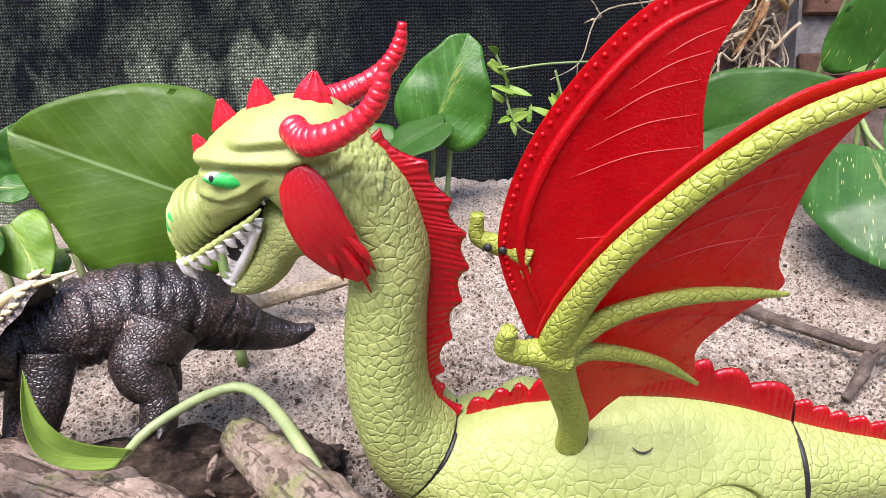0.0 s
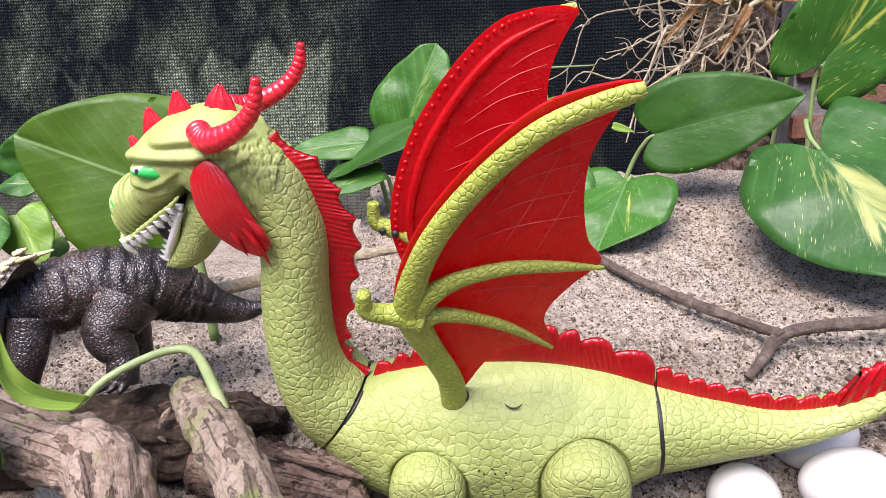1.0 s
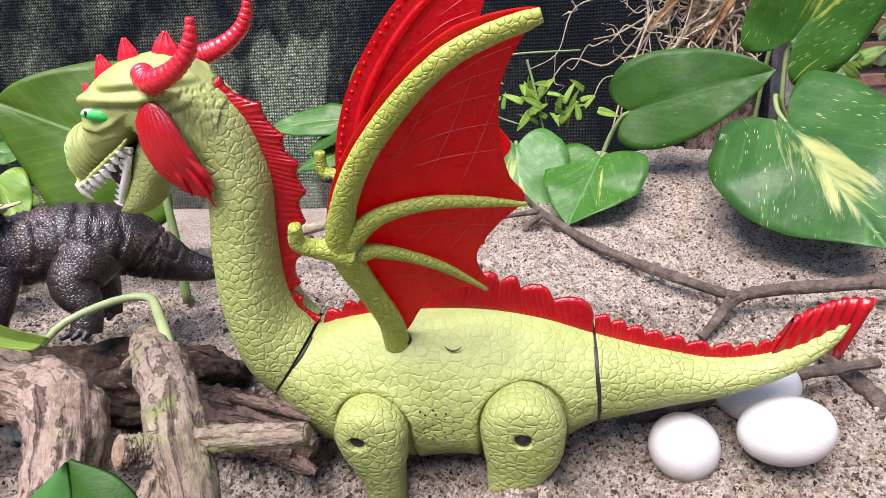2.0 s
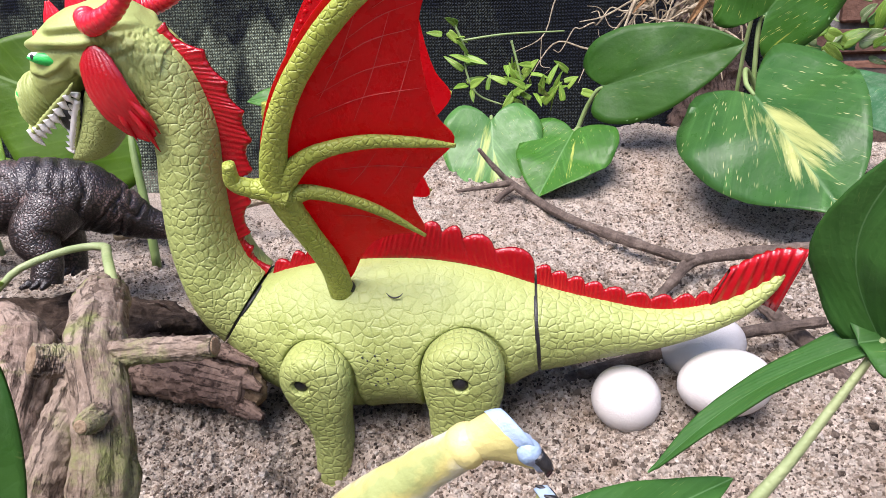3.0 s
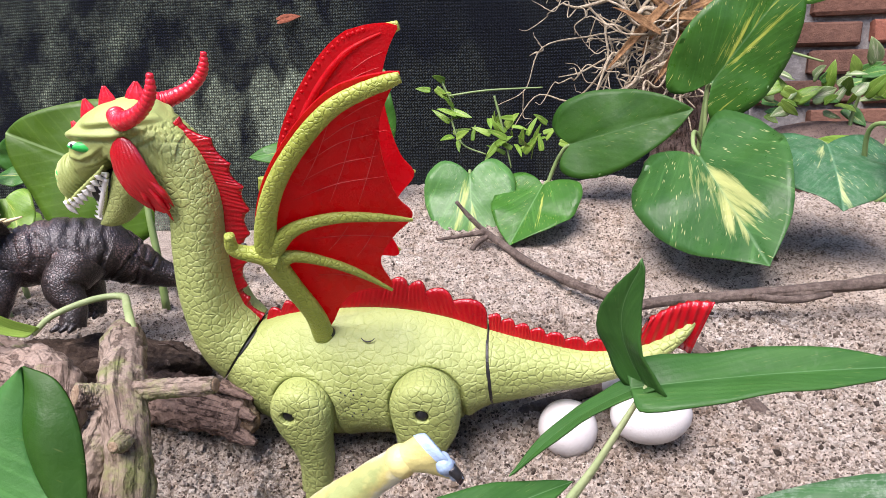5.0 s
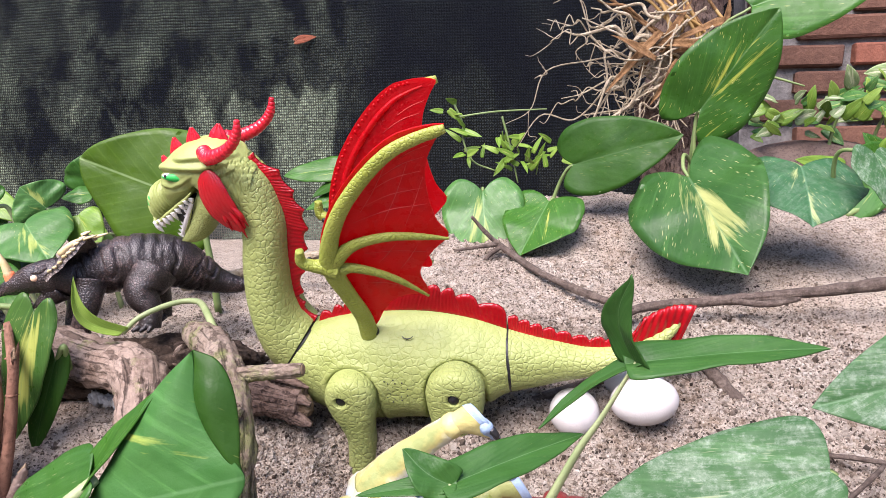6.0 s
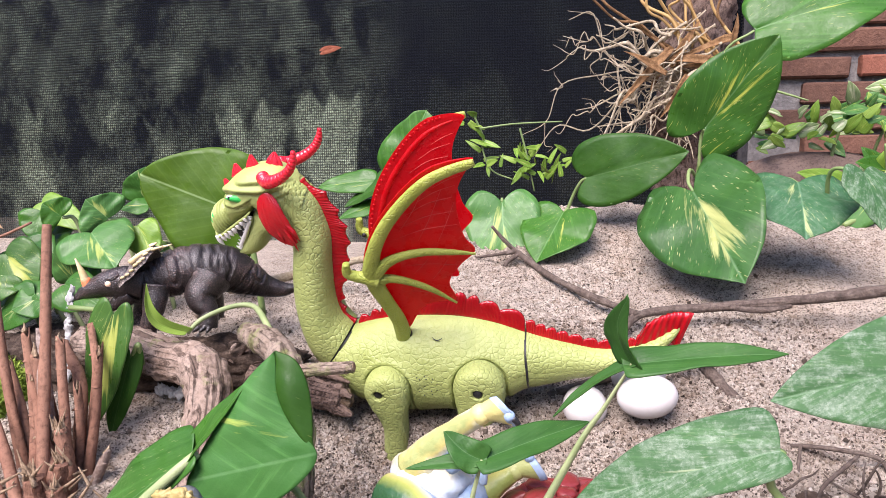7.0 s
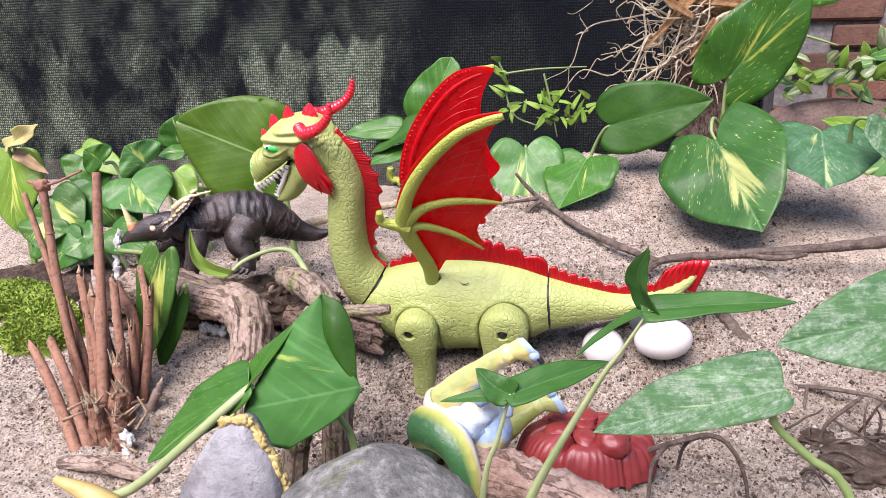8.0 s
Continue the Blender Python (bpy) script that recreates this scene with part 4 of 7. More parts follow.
        part("pupil", blob((-0.1598, side * 0.0219, 0.1496), (0.0012, 0.0008, 0.0016)), BLACK, head)
        part("nostril", blob((-0.1832, side * 0.0098, 0.1265), (0.0026, 0.0026, 0.0056), (0, 8, side * 30)), EYE_GREEN, head, "green painted nostril")
        # horns
        horn = [(-131, 17, 166), (-126, 22.5, 163.5), (-119, 26.5, 165), (-110, 28.5, 169), (-102.5, 30, 175), (-98.3, 30.5, 182), (-96.5, 30.5, 190)]
        g = tube([pt(x, side * y, z) for x, y, z in horn], [0.0048, 0.005, 0.0043, 0.0034, 0.0029, 0.0013], 140, 22)
        v = np.array([tuple(q) for q in g[0]])
        amt = np.repeat(0.0005 * np.abs(np.sin(np.arange(140) / 140 * 17 * math.pi)) ** 0.6, 22)
        part("horn", ([tuple(q) for q in push(v, 140, 22, -amt)], g[1]), RED_HORN, head, "ringed red horn")
        # cheek fin
        n, m = 80, 96
        mid = curve_pts([(-129, 21.5, 154), (-127.5, 24, 143), (-123.5, 25.5, 131), (-117.5, 25, 120.5), (-110.5, 23.5, 110.5)], n)
        half = np.interp(np.linspace(0, 1, n), [0, 0.05, 0.15, 0.35, 0.6, 0.82, 1], [2, 5.5, 8.6, 10.6, 10.6, 8, 3])
        verts = []
        for i in range(n):
            t = mid[min(i + 1, n - 1)] - mid[max(i - 1, 0)]
            t /= np.linalg.norm(t)
            sdir = np.array([t[2], 0, -t[0]])
            for j in range(m):
                a = 2 * math.pi * j / m
                rib = 1 - 0.3 * max(0, 0.55 - abs(math.sin(math.cos(a) * 13 + 0.7 * math.sin(i * 0.07)))) / 0.55 * min(1, i / 12)
                verts.append(tuple((mid[i] + sdir * half[i] * math.cos(a) + np.array([0, 1, 0]) * 3.2 * rib * math.sin(a) * math.sin(math.pi * min(0.96, 0.1 + i / n))) * np.array([1, side, 1]) / 1000))
        part("cheek_fin", (verts, closed(n, m)), RED, head, "glossy red cheek fin")
        for pts in ([(-120, 25, 130), (-113, 24.5, 117), (-108.5, 23.5, 104)], [(-124, 25, 130), (-121, 25, 119), (-118, 24.5, 110)], [(-117, 25, 132), (-110, 24.5, 122), (-106, 23.5, 113)]):
            part("fin_prong", tube([pt(x, side * y, z) for x, y, z in pts], [0.0022, 0.0034, 0.0003], 18, 14, flat=0.6), RED, head)
        # teeth
        for i in range(8):
            f = i / 7
            x, y, z = -182 + 30 * f, 11.8 + 7 * f, 111.5 + 19 * f - 2 * math.sin(math.pi * f)
            ln = 8.6 if i == 0 else 6.4 - 3.6 * f
            part("tooth", tube([pt(x, side * y, z + 1), pt(x + 0.8, side * (y - 0.3), z - ln * 0.5), pt(x + (3.5 if i == 0 else 2.4), side * (y - 1.0), z - ln)], [0.0027 - 0.0008 * f, 0.0021 - 0.0006 * f, 0.0002], 10, 10), WHITE, head)
        for i in range(10):
            f = i / 9
            x, y, z = -166.5 + 18 * f, 7.4 + 8.6 * f, 99.5 + 31 * f
            part("tooth", tube([pt(x + 1.5, side * (y + 0.4), z - 0.5), pt(x - 1.6, side * (y + 0.5), z + 0.5), pt(x - 4 + 1.2 * f, side * y, z + 1.6)], [0.0018, 0.0012, 0.0002], 10, 10), WHITE, head)
        part("gum", tube([pt(-167, side * 7.2, 99), pt(-159.5, side * 11.8, 110.5), pt(-149, side * 16, 128)], [0.0016, 0.002, 0.0016], 20, 10), WHITE, head)
    # crest spikes on the skull
    for x, z, h, lean, w in ((-170, 152, 6, -2, 0.0035), (-159, 161, 10, -1, 0.0058), (-145.5, 167.5, 10.5, 0, 0.006), (-127, 169.5, 10.5, 2, 0.0075)):
        g = tube([pt(x, 0, z - 1), pt(x + lean * 0.4, 0, z + h * 0.45), pt(x + lean, 0, z + h)], [w, w * 0.66, 0.0006], 24, 28)
        v = np.array([tuple(q) for q in g[0]])
        v[:, 1] *= 0.6
        amt = np.array([0.0005 * math.sin((k % 28) / 28 * 2 * math.pi * 7) for k in range(len(v))])
        part("spike", ([tuple(q) for q in push(v, 24, 28, amt)], g[1]), RED_HORN, head, "ribbed pointed red spike")



dragon()


# ---- eggs ----
def egg(at, size, turn, label):
    ob = mesh_ob("egg", *blob((0, 0, 0), size, n=28, seg=32, rough=0.008), EGG)
    ob.matrix_basis = pose(*at, *turn)
    tagged(ob, label, "egg", "eggs beside the dragon")


egg((0.216, 0.284, -0.043), (0.0192, 0.0185, 0.0183), (10, 20, 30), "smooth white egg lying on the sand")
egg((0.267, 0.281, -0.0305), (0.0252, 0.019, 0.018), (0, -6, 6), "smooth white egg beside a second one")
egg((0.264, 0.318, -0.023), (0.0245, 0.0185, 0.018), (0, -14, 10), "white egg half hidden behind another egg")


# ---- logs and branches ----
def log(name, label, bars, mat, category="log", rough=0.11):
    root = new(name)
    tagged(root, label, category)
    for i, (nm, pts, radii, m) in enumerate(bars):
        part(nm, tube(pts, radii, 130, 44, rough, i * 7.3 + len(pts), 70, ridge=0.17), m or mat, root)
        if nm == "stub" or (nm == "branch" and i == 1):
            e, d = Vector(pts[-1]), (Vector(pts[-1]) - Vector(pts[-2])).normalized()
            part("cut_face", tube([e - d * 0.001, e + d * 0.0004, e + d * 0.0007], [radii[-1] * 0.86, radii[-1] * 0.8, radii[-1] * 0.5], 8, 20, 0.1, i), WOOD_RAW, root, "pale sawn end")
    return root


log("driftwood_log", "bent grey-brown log with flaking bark under the dark toy", [
    ("trunk", [(-0.241, 0.26, 0.002), (-0.188, 0.25, 0.004), (-0.141, 0.24, -0.002), (-0.107, 0.225, -0.002), (-0.087, 0.205, -0.01), (-0.077, 0.18, -0.032), (-0.074, 0.16, -0.062), (-0.07, 0.145, -0.101)], [0.017, 0.019, 0.018, 0.019, 0.0185, 0.017, 0.016, 0.016], None)], BARK)
log("forked_branch", "mossy forked branch with cut stubs leaning on the log", [
    ("trunk", [(-0.085, 0.275, 0.014), (-0.062, 0.242, 0.021), (-0.04, 0.21, 0.028), (-0.016, 0.175, 0.034), (0.003, 0.147, 0.036), (0.02, 0.12, 0.032), (0.03, 0.107, 0.012), (0.029, 0.102, -0.024), (0.027, 0.098, -0.103)], [0.0095, 0.011, 0.0115, 0.011, 0.0098, 0.0095, 0.0096, 0.0105, 0.011], BARK_MOSS),
    ("branch", [(0.018, 0.122, 0.032), (0.037, 0.121, 0.036), (0.063, 0.12, 0.039)], [0.0055, 0.0042, 0.0036], BARK_MOSS),
    ("stub", [(0.019, 0.12, 0.032), (0.012, 0.112, 0.035), (0.008, 0.107, 0.037)], [0.0068, 0.0056, 0.0052], BARK_MOSS),
    ("stub", [(0.03, 0.108, 0.02), (0.033, 0.097, 0.022), (0.033, 0.0935, 0.0222)], [0.005, 0.0036, 0.0026], BARK_MOSS),
    ("branch", [(0.02, 0.115, 0.026), (0.012, 0.106, 0.005), (0.004, 0.098, -0.03), (-0.004, 0.092, -0.092)], [0.008, 0.0075, 0.0085, 0.0095], BARK_MOSS)], BARK_MOSS)
log("broken_log", "short dark broken log with a torn pale end", [
    ("trunk", [(-0.081, 0.275, -0.03), (-0.047, 0.268, -0.029), (-0.013, 0.262, -0.031), (0.011, 0.258, -0.034)], [0.016, 0.0175, 0.017, 0.0145], BARK_DARK),
    ("torn_end", [(0.004, 0.259, -0.034), (0.012, 0.256, -0.037), (0.017, 0.254, -0.04)], [0.0105, 0.008, 0.004], WOOD_RAW),
    ("torn_end", [(0.004, 0.25, -0.042), (0.013, 0.247, -0.044), (0.021, 0.245, -0.046)], [0.006, 0.0048, 0.002], BARK_DARK),
    ("torn_end", [(0.0, 0.252, -0.026), (0.012, 0.249, -0.028), (0.02, 0.247, -0.031)], [0.005, 0.004, 0.002], BARK_DARK),
    ("torn_end", [(-0.01, 0.268, -0.019), (0.012, 0.264, -0.02), (0.03, 0.26, -0.022)], [0.0065, 0.0055, 0.0025], BARK_DARK),
    ("torn_end", [(-0.03, 0.258, -0.011), (0.0, 0.252, -0.014), (0.018, 0.25, -0.019)], [0.003, 0.0032, 0.001], BARK_DARK)], BARK_DARK)
log("fallen_log", "reddish-brown dead wood lying beside the red clay lump", [
    ("trunk", [(0.115, 0.095, -0.062), (0.15, 0.087, -0.062), (0.195, 0.077, -0.068), (0.236, 0.068, -0.08)], [0.016, 0.017, 0.016, 0.015], BARK_RED)], BARK_RED)
log("dead_branch", "thin forked grey twig lying across the sand slope", [
    ("stem", [(0.112, 0.545, 0.084), (0.128, 0.55, 0.065), (0.146, 0.55, 0.049), (0.184, 0.5, 0.031), (0.222, 0.45, 0.021), (0.259, 0.41, 0.014), (0.27, 0.388, 0.015)], [0.0018, 0.0025, 0.0034, 0.0037, 0.0039, 0.0038, 0.0034], None),
    ("twig", [(0.092, 0.54, 0.045), (0.12, 0.545, 0.049), (0.14, 0.55, 0.052)], [0.0012, 0.0022, 0.003], None),
    ("twig", [(0.146, 0.55, 0.049), (0.135, 0.545, 0.042), (0.128, 0.54, 0.035)], [0.003, 0.0026, 0.0022], None),
    ("stem", [(0.245, 0.372, -0.01), (0.258, 0.38, 0.002), (0.271, 0.392, 0.012), (0.297, 0.4, 0.016), (0.348, 0.4, 0.021), (0.42, 0.405, 0.028), (0.503, 0.41, 0.039), (0.629, 0.42, 0.059)], [0.0026, 0.0036, 0.0041, 0.0043, 0.0046, 0.005, 0.0056, 0.0062], None),
    ("twig", [(0.358, 0.395, 0.022), (0.383, 0.385, 0.022), (0.409, 0.38, 0.028)], [0.0025, 0.003, 0.0018], None)], TWIG, "branch", 0.18)
log("low_twig", "long thin brown twig running under the dragon tail", [
    ("stem", [(0.123, 0.31, -0.065), (0.163, 0.315, -0.055), (0.203, 0.318, -0.041), (0.244, 0.32, -0.027), (0.284, 0.325, -0.017), (0.336, 0.335, -0.011)], [0.004, 0.005, 0.0046, 0.004, 0.0036, 0.003], None)], TWIG, "branch", 0.16)
log("side_twig", "short grey stick half buried in sand", [
    ("stem", [(0.306, 0.37, -0.006), (0.328, 0.34, -0.025), (0.348, 0.318, -0.046), (0.368, 0.3, -0.062)], [0.004, 0.0052, 0.0058, 0.005], None)], TWIG, "branch", 0.16)
log("thin_twig", "thin dry twig on the sand", [
    ("stem", [(0.423, 0.33, -0.049), (0.449, 0.335, -0.039), (0.491, 0.34, -0.026)], [0.0014, 0.002, 0.0018], None)], TWIG, "twig", 0.16)
log("dry_root", "arching dry root fibre on the sand", [
    ("fibre", [(0.218, 0.124, -0.085), (0.228, 0.126, -0.062), (0.253, 0.129, -0.05), (0.282, 0.137, -0.045), (0.297, 0.135, -0.055), (0.304, 0.128, -0.072), (0.306, 0.124, -0.09)], [0.0012, 0.0015, 0.0019, 0.0018, 0.0015, 0.0013, 0.001], None),
    ("side_fibre", [(0.253, 0.129, -0.05), (0.243, 0.12, -0.06), (0.239, 0.103, -0.075), (0.237, 0.096, -0.09)], [0.0015, 0.0014, 0.0012, 0.001], None),
    ("side_fibre", [(0.267, 0.134, -0.048), (0.264, 0.138, -0.058), (0.262, 0.141, -0.075)], [0.0013, 0.0012, 0.001], None)], TWIG, "root")
log("dry_root", "tangle of thin dark roots on the sand", [
    ("fibre", [(0.358, 0.28, -0.075), (0.365, 0.275, -0.066), (0.384, 0.261, -0.058), (0.409, 0.255, -0.057), (0.433, 0.249, -0.06), (0.44, 0.246, -0.075)], [0.001, 0.0014, 0.0018, 0.0018, 0.0015, 0.001], None),
    ("side_fibre", [(0.381, 0.26, -0.058), (0.377, 0.25, -0.065), (0.374, 0.242, -0.08)], [0.0013, 0.0012, 0.001], None),
    ("side_fibre", [(0.374, 0.206, -0.085), (0.38, 0.212, -0.068), (0.396, 0.222, -0.058), (0.412, 0.238, -0.055), (0.42, 0.2525, -0.058)], [0.001, 0.0013, 0.0016, 0.0014, 0.001], None)], TWIG, "root")
log("pale_root", "pale woody root behind the dragon neck", [
    ("stem", [(-0.188, 0.44, 0.019), (-0.134, 0.45, 0.03), (-0.091, 0.45, 0.041), (-0.032, 0.455, 0.054), (0.008, 0.46, 0.06)], [0.006, 0.0055, 0.005, 0.0042, 0.003], None)], ROOT, "root", 0.1)

log("broken_stick", "pale weathered broken stick beside the canes", [
    ("stem", [(-0.19, 0.09, -0.087), (-0.165, 0.087, -0.083), (-0.135, 0.084, -0.083), (-0.103, 0.08, -0.087)], [0.005, 0.006, 0.0056, 0.0035], None)], BARK, "stick", 0.2)


# ---- cane bundle ----
BACK_CANES = [
    ([(-0.271, 0.2, 0.111), (-0.256, 0.185, 0.024), (-0.234, 0.17, -0.067)], 0.0046, CANE),
    ([(-0.291, 0.2, 0.101), (-0.26, 0.185, 0.028), (-0.233, 0.17, -0.051)], 0.0034, CANE),
    ([(-0.216, 0.2, 0.12), (-0.209, 0.185, 0.074), (-0.202, 0.17, 0.03)], 0.0048, CANE),
    ([(-0.205, 0.172, 0.036), (-0.199, 0.162, -0.008), (-0.188, 0.152, -0.089)], 0.0064, CANE_PALE),
    ([(-0.184, 0.2, 0.034), (-0.172, 0.185, -0.002), (-0.178, 0.17, -0.08)], 0.004, CANE),
    ([(-0.21, 0.2, 0.019), (-0.186, 0.185, -0.01), (-0.186, 0.17, -0.078)], 0.0058, CANE),
    ([(-0.265, 0.2, 0.002), (-0.242, 0.185, -0.034), (-0.225, 0.17, -0.082)], 0.0044, CANE),
]
FRONT_CANES = [
    ([(-0.193, 0.175, 0.032), (-0.186, 0.165, -0.01), (-0.176, 0.15, -0.088)], 0.0046, CANE),
    ([(-0.222, 0.175, -0.002), (-0.209, 0.165, -0.03), (-0.199, 0.15, -0.088)], 0.0044, CANE),
    ([(-0.237, 0.19, 0.034), (-0.226, 0.18, -0.012), (-0.212, 0.16, -0.088)], 0.0048, CANE),
    ([(-0.164, 0.18, 0.02), (-0.168, 0.175, -0.03), (-0.174, 0.165, -0.088)], 0.0046, CANE),
    ([(-0.206, 0.165, 0.022), (-0.202, 0.168, -0.025), (-0.194, 0.17, -0.084)], 0.0066, CANE),
    ([(-0.272, 0.165, -0.03), (-0.232, 0.137, -0.052), (-0.193, 0.11, -0.09)], 0.005, CANE),
    ([(-0.253, 0.165, -0.023), (-0.219, 0.14, -0.047), (-0.186, 0.115, -0.09)], 0.005, CANE),
    ([(-0.204, 0.165, -0.029), (-0.184, 0.144, -0.061), (-0.162, 0.124, -0.09)], 0.0062, CANE),
    ([(-0.215, 0.165, -0.045), (-0.207, 0.153, -0.062), (-0.198, 0.14, -0.09)], 0.0048, CANE),
    ([(-0.153, 0.165, -0.054), (-0.16, 0.165, -0.069), (-0.171, 0.164, -0.09)], 0.005, CANE_PALE),
    ([(-0.173, 0.165, -0.003), (-0.176, 0.168, -0.036), (-0.185, 0.17, -0.089)], 0.0042, CANE),
]


def canes():
    root = thing("cane_bundle", "bundle of cut reddish-brown canes stuck in sand", "sticks")
    fibres = []
    for i, (pts, r, m) in enumerate(BACK_CANES + FRONT_CANES):
        a, b, c = (Vector(p) for p in pts)
        pts = [a, b, c, c + (c - b) * (2.6 if i == 2 else 0.35)]
        g = tube(pts, [r * 0.72, r * 0.82, r * 0.88, r * 0.92], 48, 14, 0.05, i * 3.1, 60)
        top = (a - b).normalized()
        vs = [Vector(q) for q in g[0]]
        if i not in (0, 1, 2):
            for q in range(14 * 4):
                vs[q] += top * r * 4.2 * (1 - (q // 14) / 4) * noise.noise(Vector((math.cos(q % 14 * 0.449) * 1.7, math.sin(q % 14 * 0.449) * 1.7, i * 5.3)))
        geo = [(vs,) + tuple(g[1:])]
        for f in (0.25, 0.62):
            q = a.lerp(b, f * 2) if f < 0.5 else b.lerp(c, f * 2 - 1)
            geo.append(blob(q, (r * 0.86, r * 0.86, r * 0.25), n=8, seg=12, rough=0.3, seed=i))
        part("cane", join(*geo), m, root)
        # frayed top
        if i not in (0, 1, 2):
            d = (a - b).normalized()
            rnd = random.Random(i)
            fr = [tube([a + Vector((rnd.uniform(-r, r) * 0.6, rnd.uniform(-r, r) * 0.6, 0)), a + d * r * rnd.uniform(0.6, 1.8)], [r * 0.35, r * 0.05], 4, 5) for _ in range(5)]
            fibres.extend(fr)
    # side knots and shoots on the tall canes
    part("side_shoot", join(tube([(-0.271, 0.2, 0.108), (-0.255, 0.2, 0.112), (-0.23, 0.2, 0.122)], [0.0014, 0.0012, 0.001], 10, 6), tube([(-0.271, 0.2, 0.108), (-0.285, 0.2, 0.112)], [0.003, 0.0015], 6, 8), blob((-0.271, 0.2, 0.108), (0.007, 0.006, 0.006), rough=0.3)), CANE, root)
    rnd = random.Random(9)
    for x, y, z, h, r in ((-0.181, 0.125, -0.09, 0.034, 0.0085), (-0.168, 0.13, -0.09, 0.045, 0.006), (-0.16, 0.12, -0.09, 0.03, 0.0065), (-0.195, 0.135, -0.09, 0.028, 0.0055), (-0.176, 0.15, -0.09, 0.06, 0.006), (-0.188, 0.15, -0.09, 0.05, 0.0055)):
        top = Vector((x + rnd.uniform(-0.008, 0.008), y + rnd.uniform(-0.004, 0.004), z + h))
        part("stub", tube([(x, y, z - 0.01), (x, y, z + h * 0.5), top], [r * 1.1, r, r * 0.85], 30, 16, 0.2, h * 900, 120, ridge=0.2), CANE, root, "short torn cane stub")
        fr = [tube([top + Vector((rnd.uniform(-r, r), rnd.uniform(-r, r), -0.004)) * 0.8, top + Vector((rnd.uniform(-r, r), rnd.uniform(-r, r), rnd.uniform(0.003, 0.013)))], [r * 0.28, r * 0.04], 4, 5) for _ in range(9)]
        fibres.extend(fr)
    chips = []
    for _ in range(26):
        x, y = rnd.uniform(-0.21, -0.13), rnd.uniform(0.1, 0.15)
        z = -0.085 + rnd.uniform(0, 0.03)
        d = Vector((rnd.uniform(-1, 1), rnd.uniform(-0.5, 0.5), rnd.uniform(0.1, 1))).normalized() * rnd.uniform(0.008, 0.02)
        chips.append(tube([(x, y, z), Vector((x, y, z)) + d], [0.0016, 0.0004], 4, 5, 0.3, rnd.random() * 9))
    tagged(part("splinter", join(*fibres, *chips), WOOD_RAW, root, "pale torn cane fibres"), kind="stuff")


canes()


# ---- leaves ----
leaf((-0.1416, 0.4, 0.11), (-0.2515, 0.375, 0.1563), 0.128, LEAF_BIG, (0.1, -1, 0.12), label="large dark green leaf standing behind the dragon head", stalk=[(-0.138, 0.4, 0.085), (-0.133, 0.4, 0.05), (-0.128, 0.4, 0.0)], srad=0.0032, curl=0.06, fold=0.05, heart=1.3, point=0.2, smat=STALK)
leaf((-0.01, 0.588, 0.15), (0.02, 0.58, 0.23), 0.086, LEAF_GREEN, (-0.1, -1, 0.1), label="upright green leaf before the black net", stalk=[(-0.012, 0.6, 0.11), (-0.02, 0.61, 0.05)], heart=1.1, point=-1.0)
leaf((0.0, 0.575, 0.155), (-0.085, 0.56, 0.11), 0.048, LEAF_DEEP, (-0.35, -0.6, 0.75), label="narrow dark green leaf pointing down", stalk=[(0.005, 0.59, 0.14), (0.0, 0.6, 0.08)], heart=0.3, curl=0.05)
leaf((-0.046, 0.58, 0.14), (-0.124, 0.57, 0.138), 0.036, LEAF_GREEN, (0, -0.85, 0.55), label="small flat green leaf before the net", stalk=[(-0.04, 0.59, 0.12), (-0.03, 0.6, 0.07)], heart=0.3)
leaf((-0.03, 0.565, 0.113), (-0.09, 0.55, 0.098), 0.028, LEAF_GREEN, (0, -0.7, 0.7), label="small green leaf low by the net", stalk=[(-0.025, 0.58, 0.1), (-0.02, 0.59, 0.06)], heart=0.3)
leaf((0.12, 0.605, 0.11), (0.128, 0.562, 0.022), 0.1, LEAF_STRIPE, (0.0, -0.85, 0.5), label="pale-streaked heart-shaped leaf on the sand slope", stalk=[(0.119, 0.615, 0.112), (0.115, 0.63, 0.09)], curl=0.04, heart=1.3)
leaf((0.2, 0.587, 0.099), (0.166, 0.534, 0.044), 0.098, LEAF_GREEN, (-0.3, -0.75, 0.6), label="green pointed leaf leaning on the slope", stalk=[(0.207, 0.6, 0.1), (0.22, 0.62, 0.08)], curl=0.05, heart=0.9, point=1.2)
leaf((0.229, 0.608, 0.141), (0.3445, 0.5614, 0.1737), 0.09, LEAF_DEEP, (0.12, -0.95, 0.22), label="broad dark green leaf at the top of the slope", stalk=[(0.222, 0.615, 0.135), (0.212, 0.625, 0.115), (0.2, 0.63, 0.08)], heart=0.9, curl=0.04, fold=0.12)
leaf((0.345, 0.528, 0.128), (0.37, 0.408, 0.05), 0.142, V_LEAF, (-0.51, -0.54, 0.67), label="large heart-shaped leaf with creamy yellow streaks", stalk=[(0.343, 0.545, 0.138), (0.352, 0.575, 0.15), (0.38, 0.6, 0.11)], curl=0.07, fold=0.1, heart=1.9, halves=(1.06, 0.9))
leaf((0.3687, 0.59, 0.2008), (0.442, 0.566, 0.3045), 0.104, LEAF_SPECK, (0.05, -1, 0.05), label="upright green leaf speckled with yellow", stalk=[(0.366, 0.6, 0.185), (0.368, 0.61, 0.1)], curl=0.03, fold=0.05, heart=1.8)
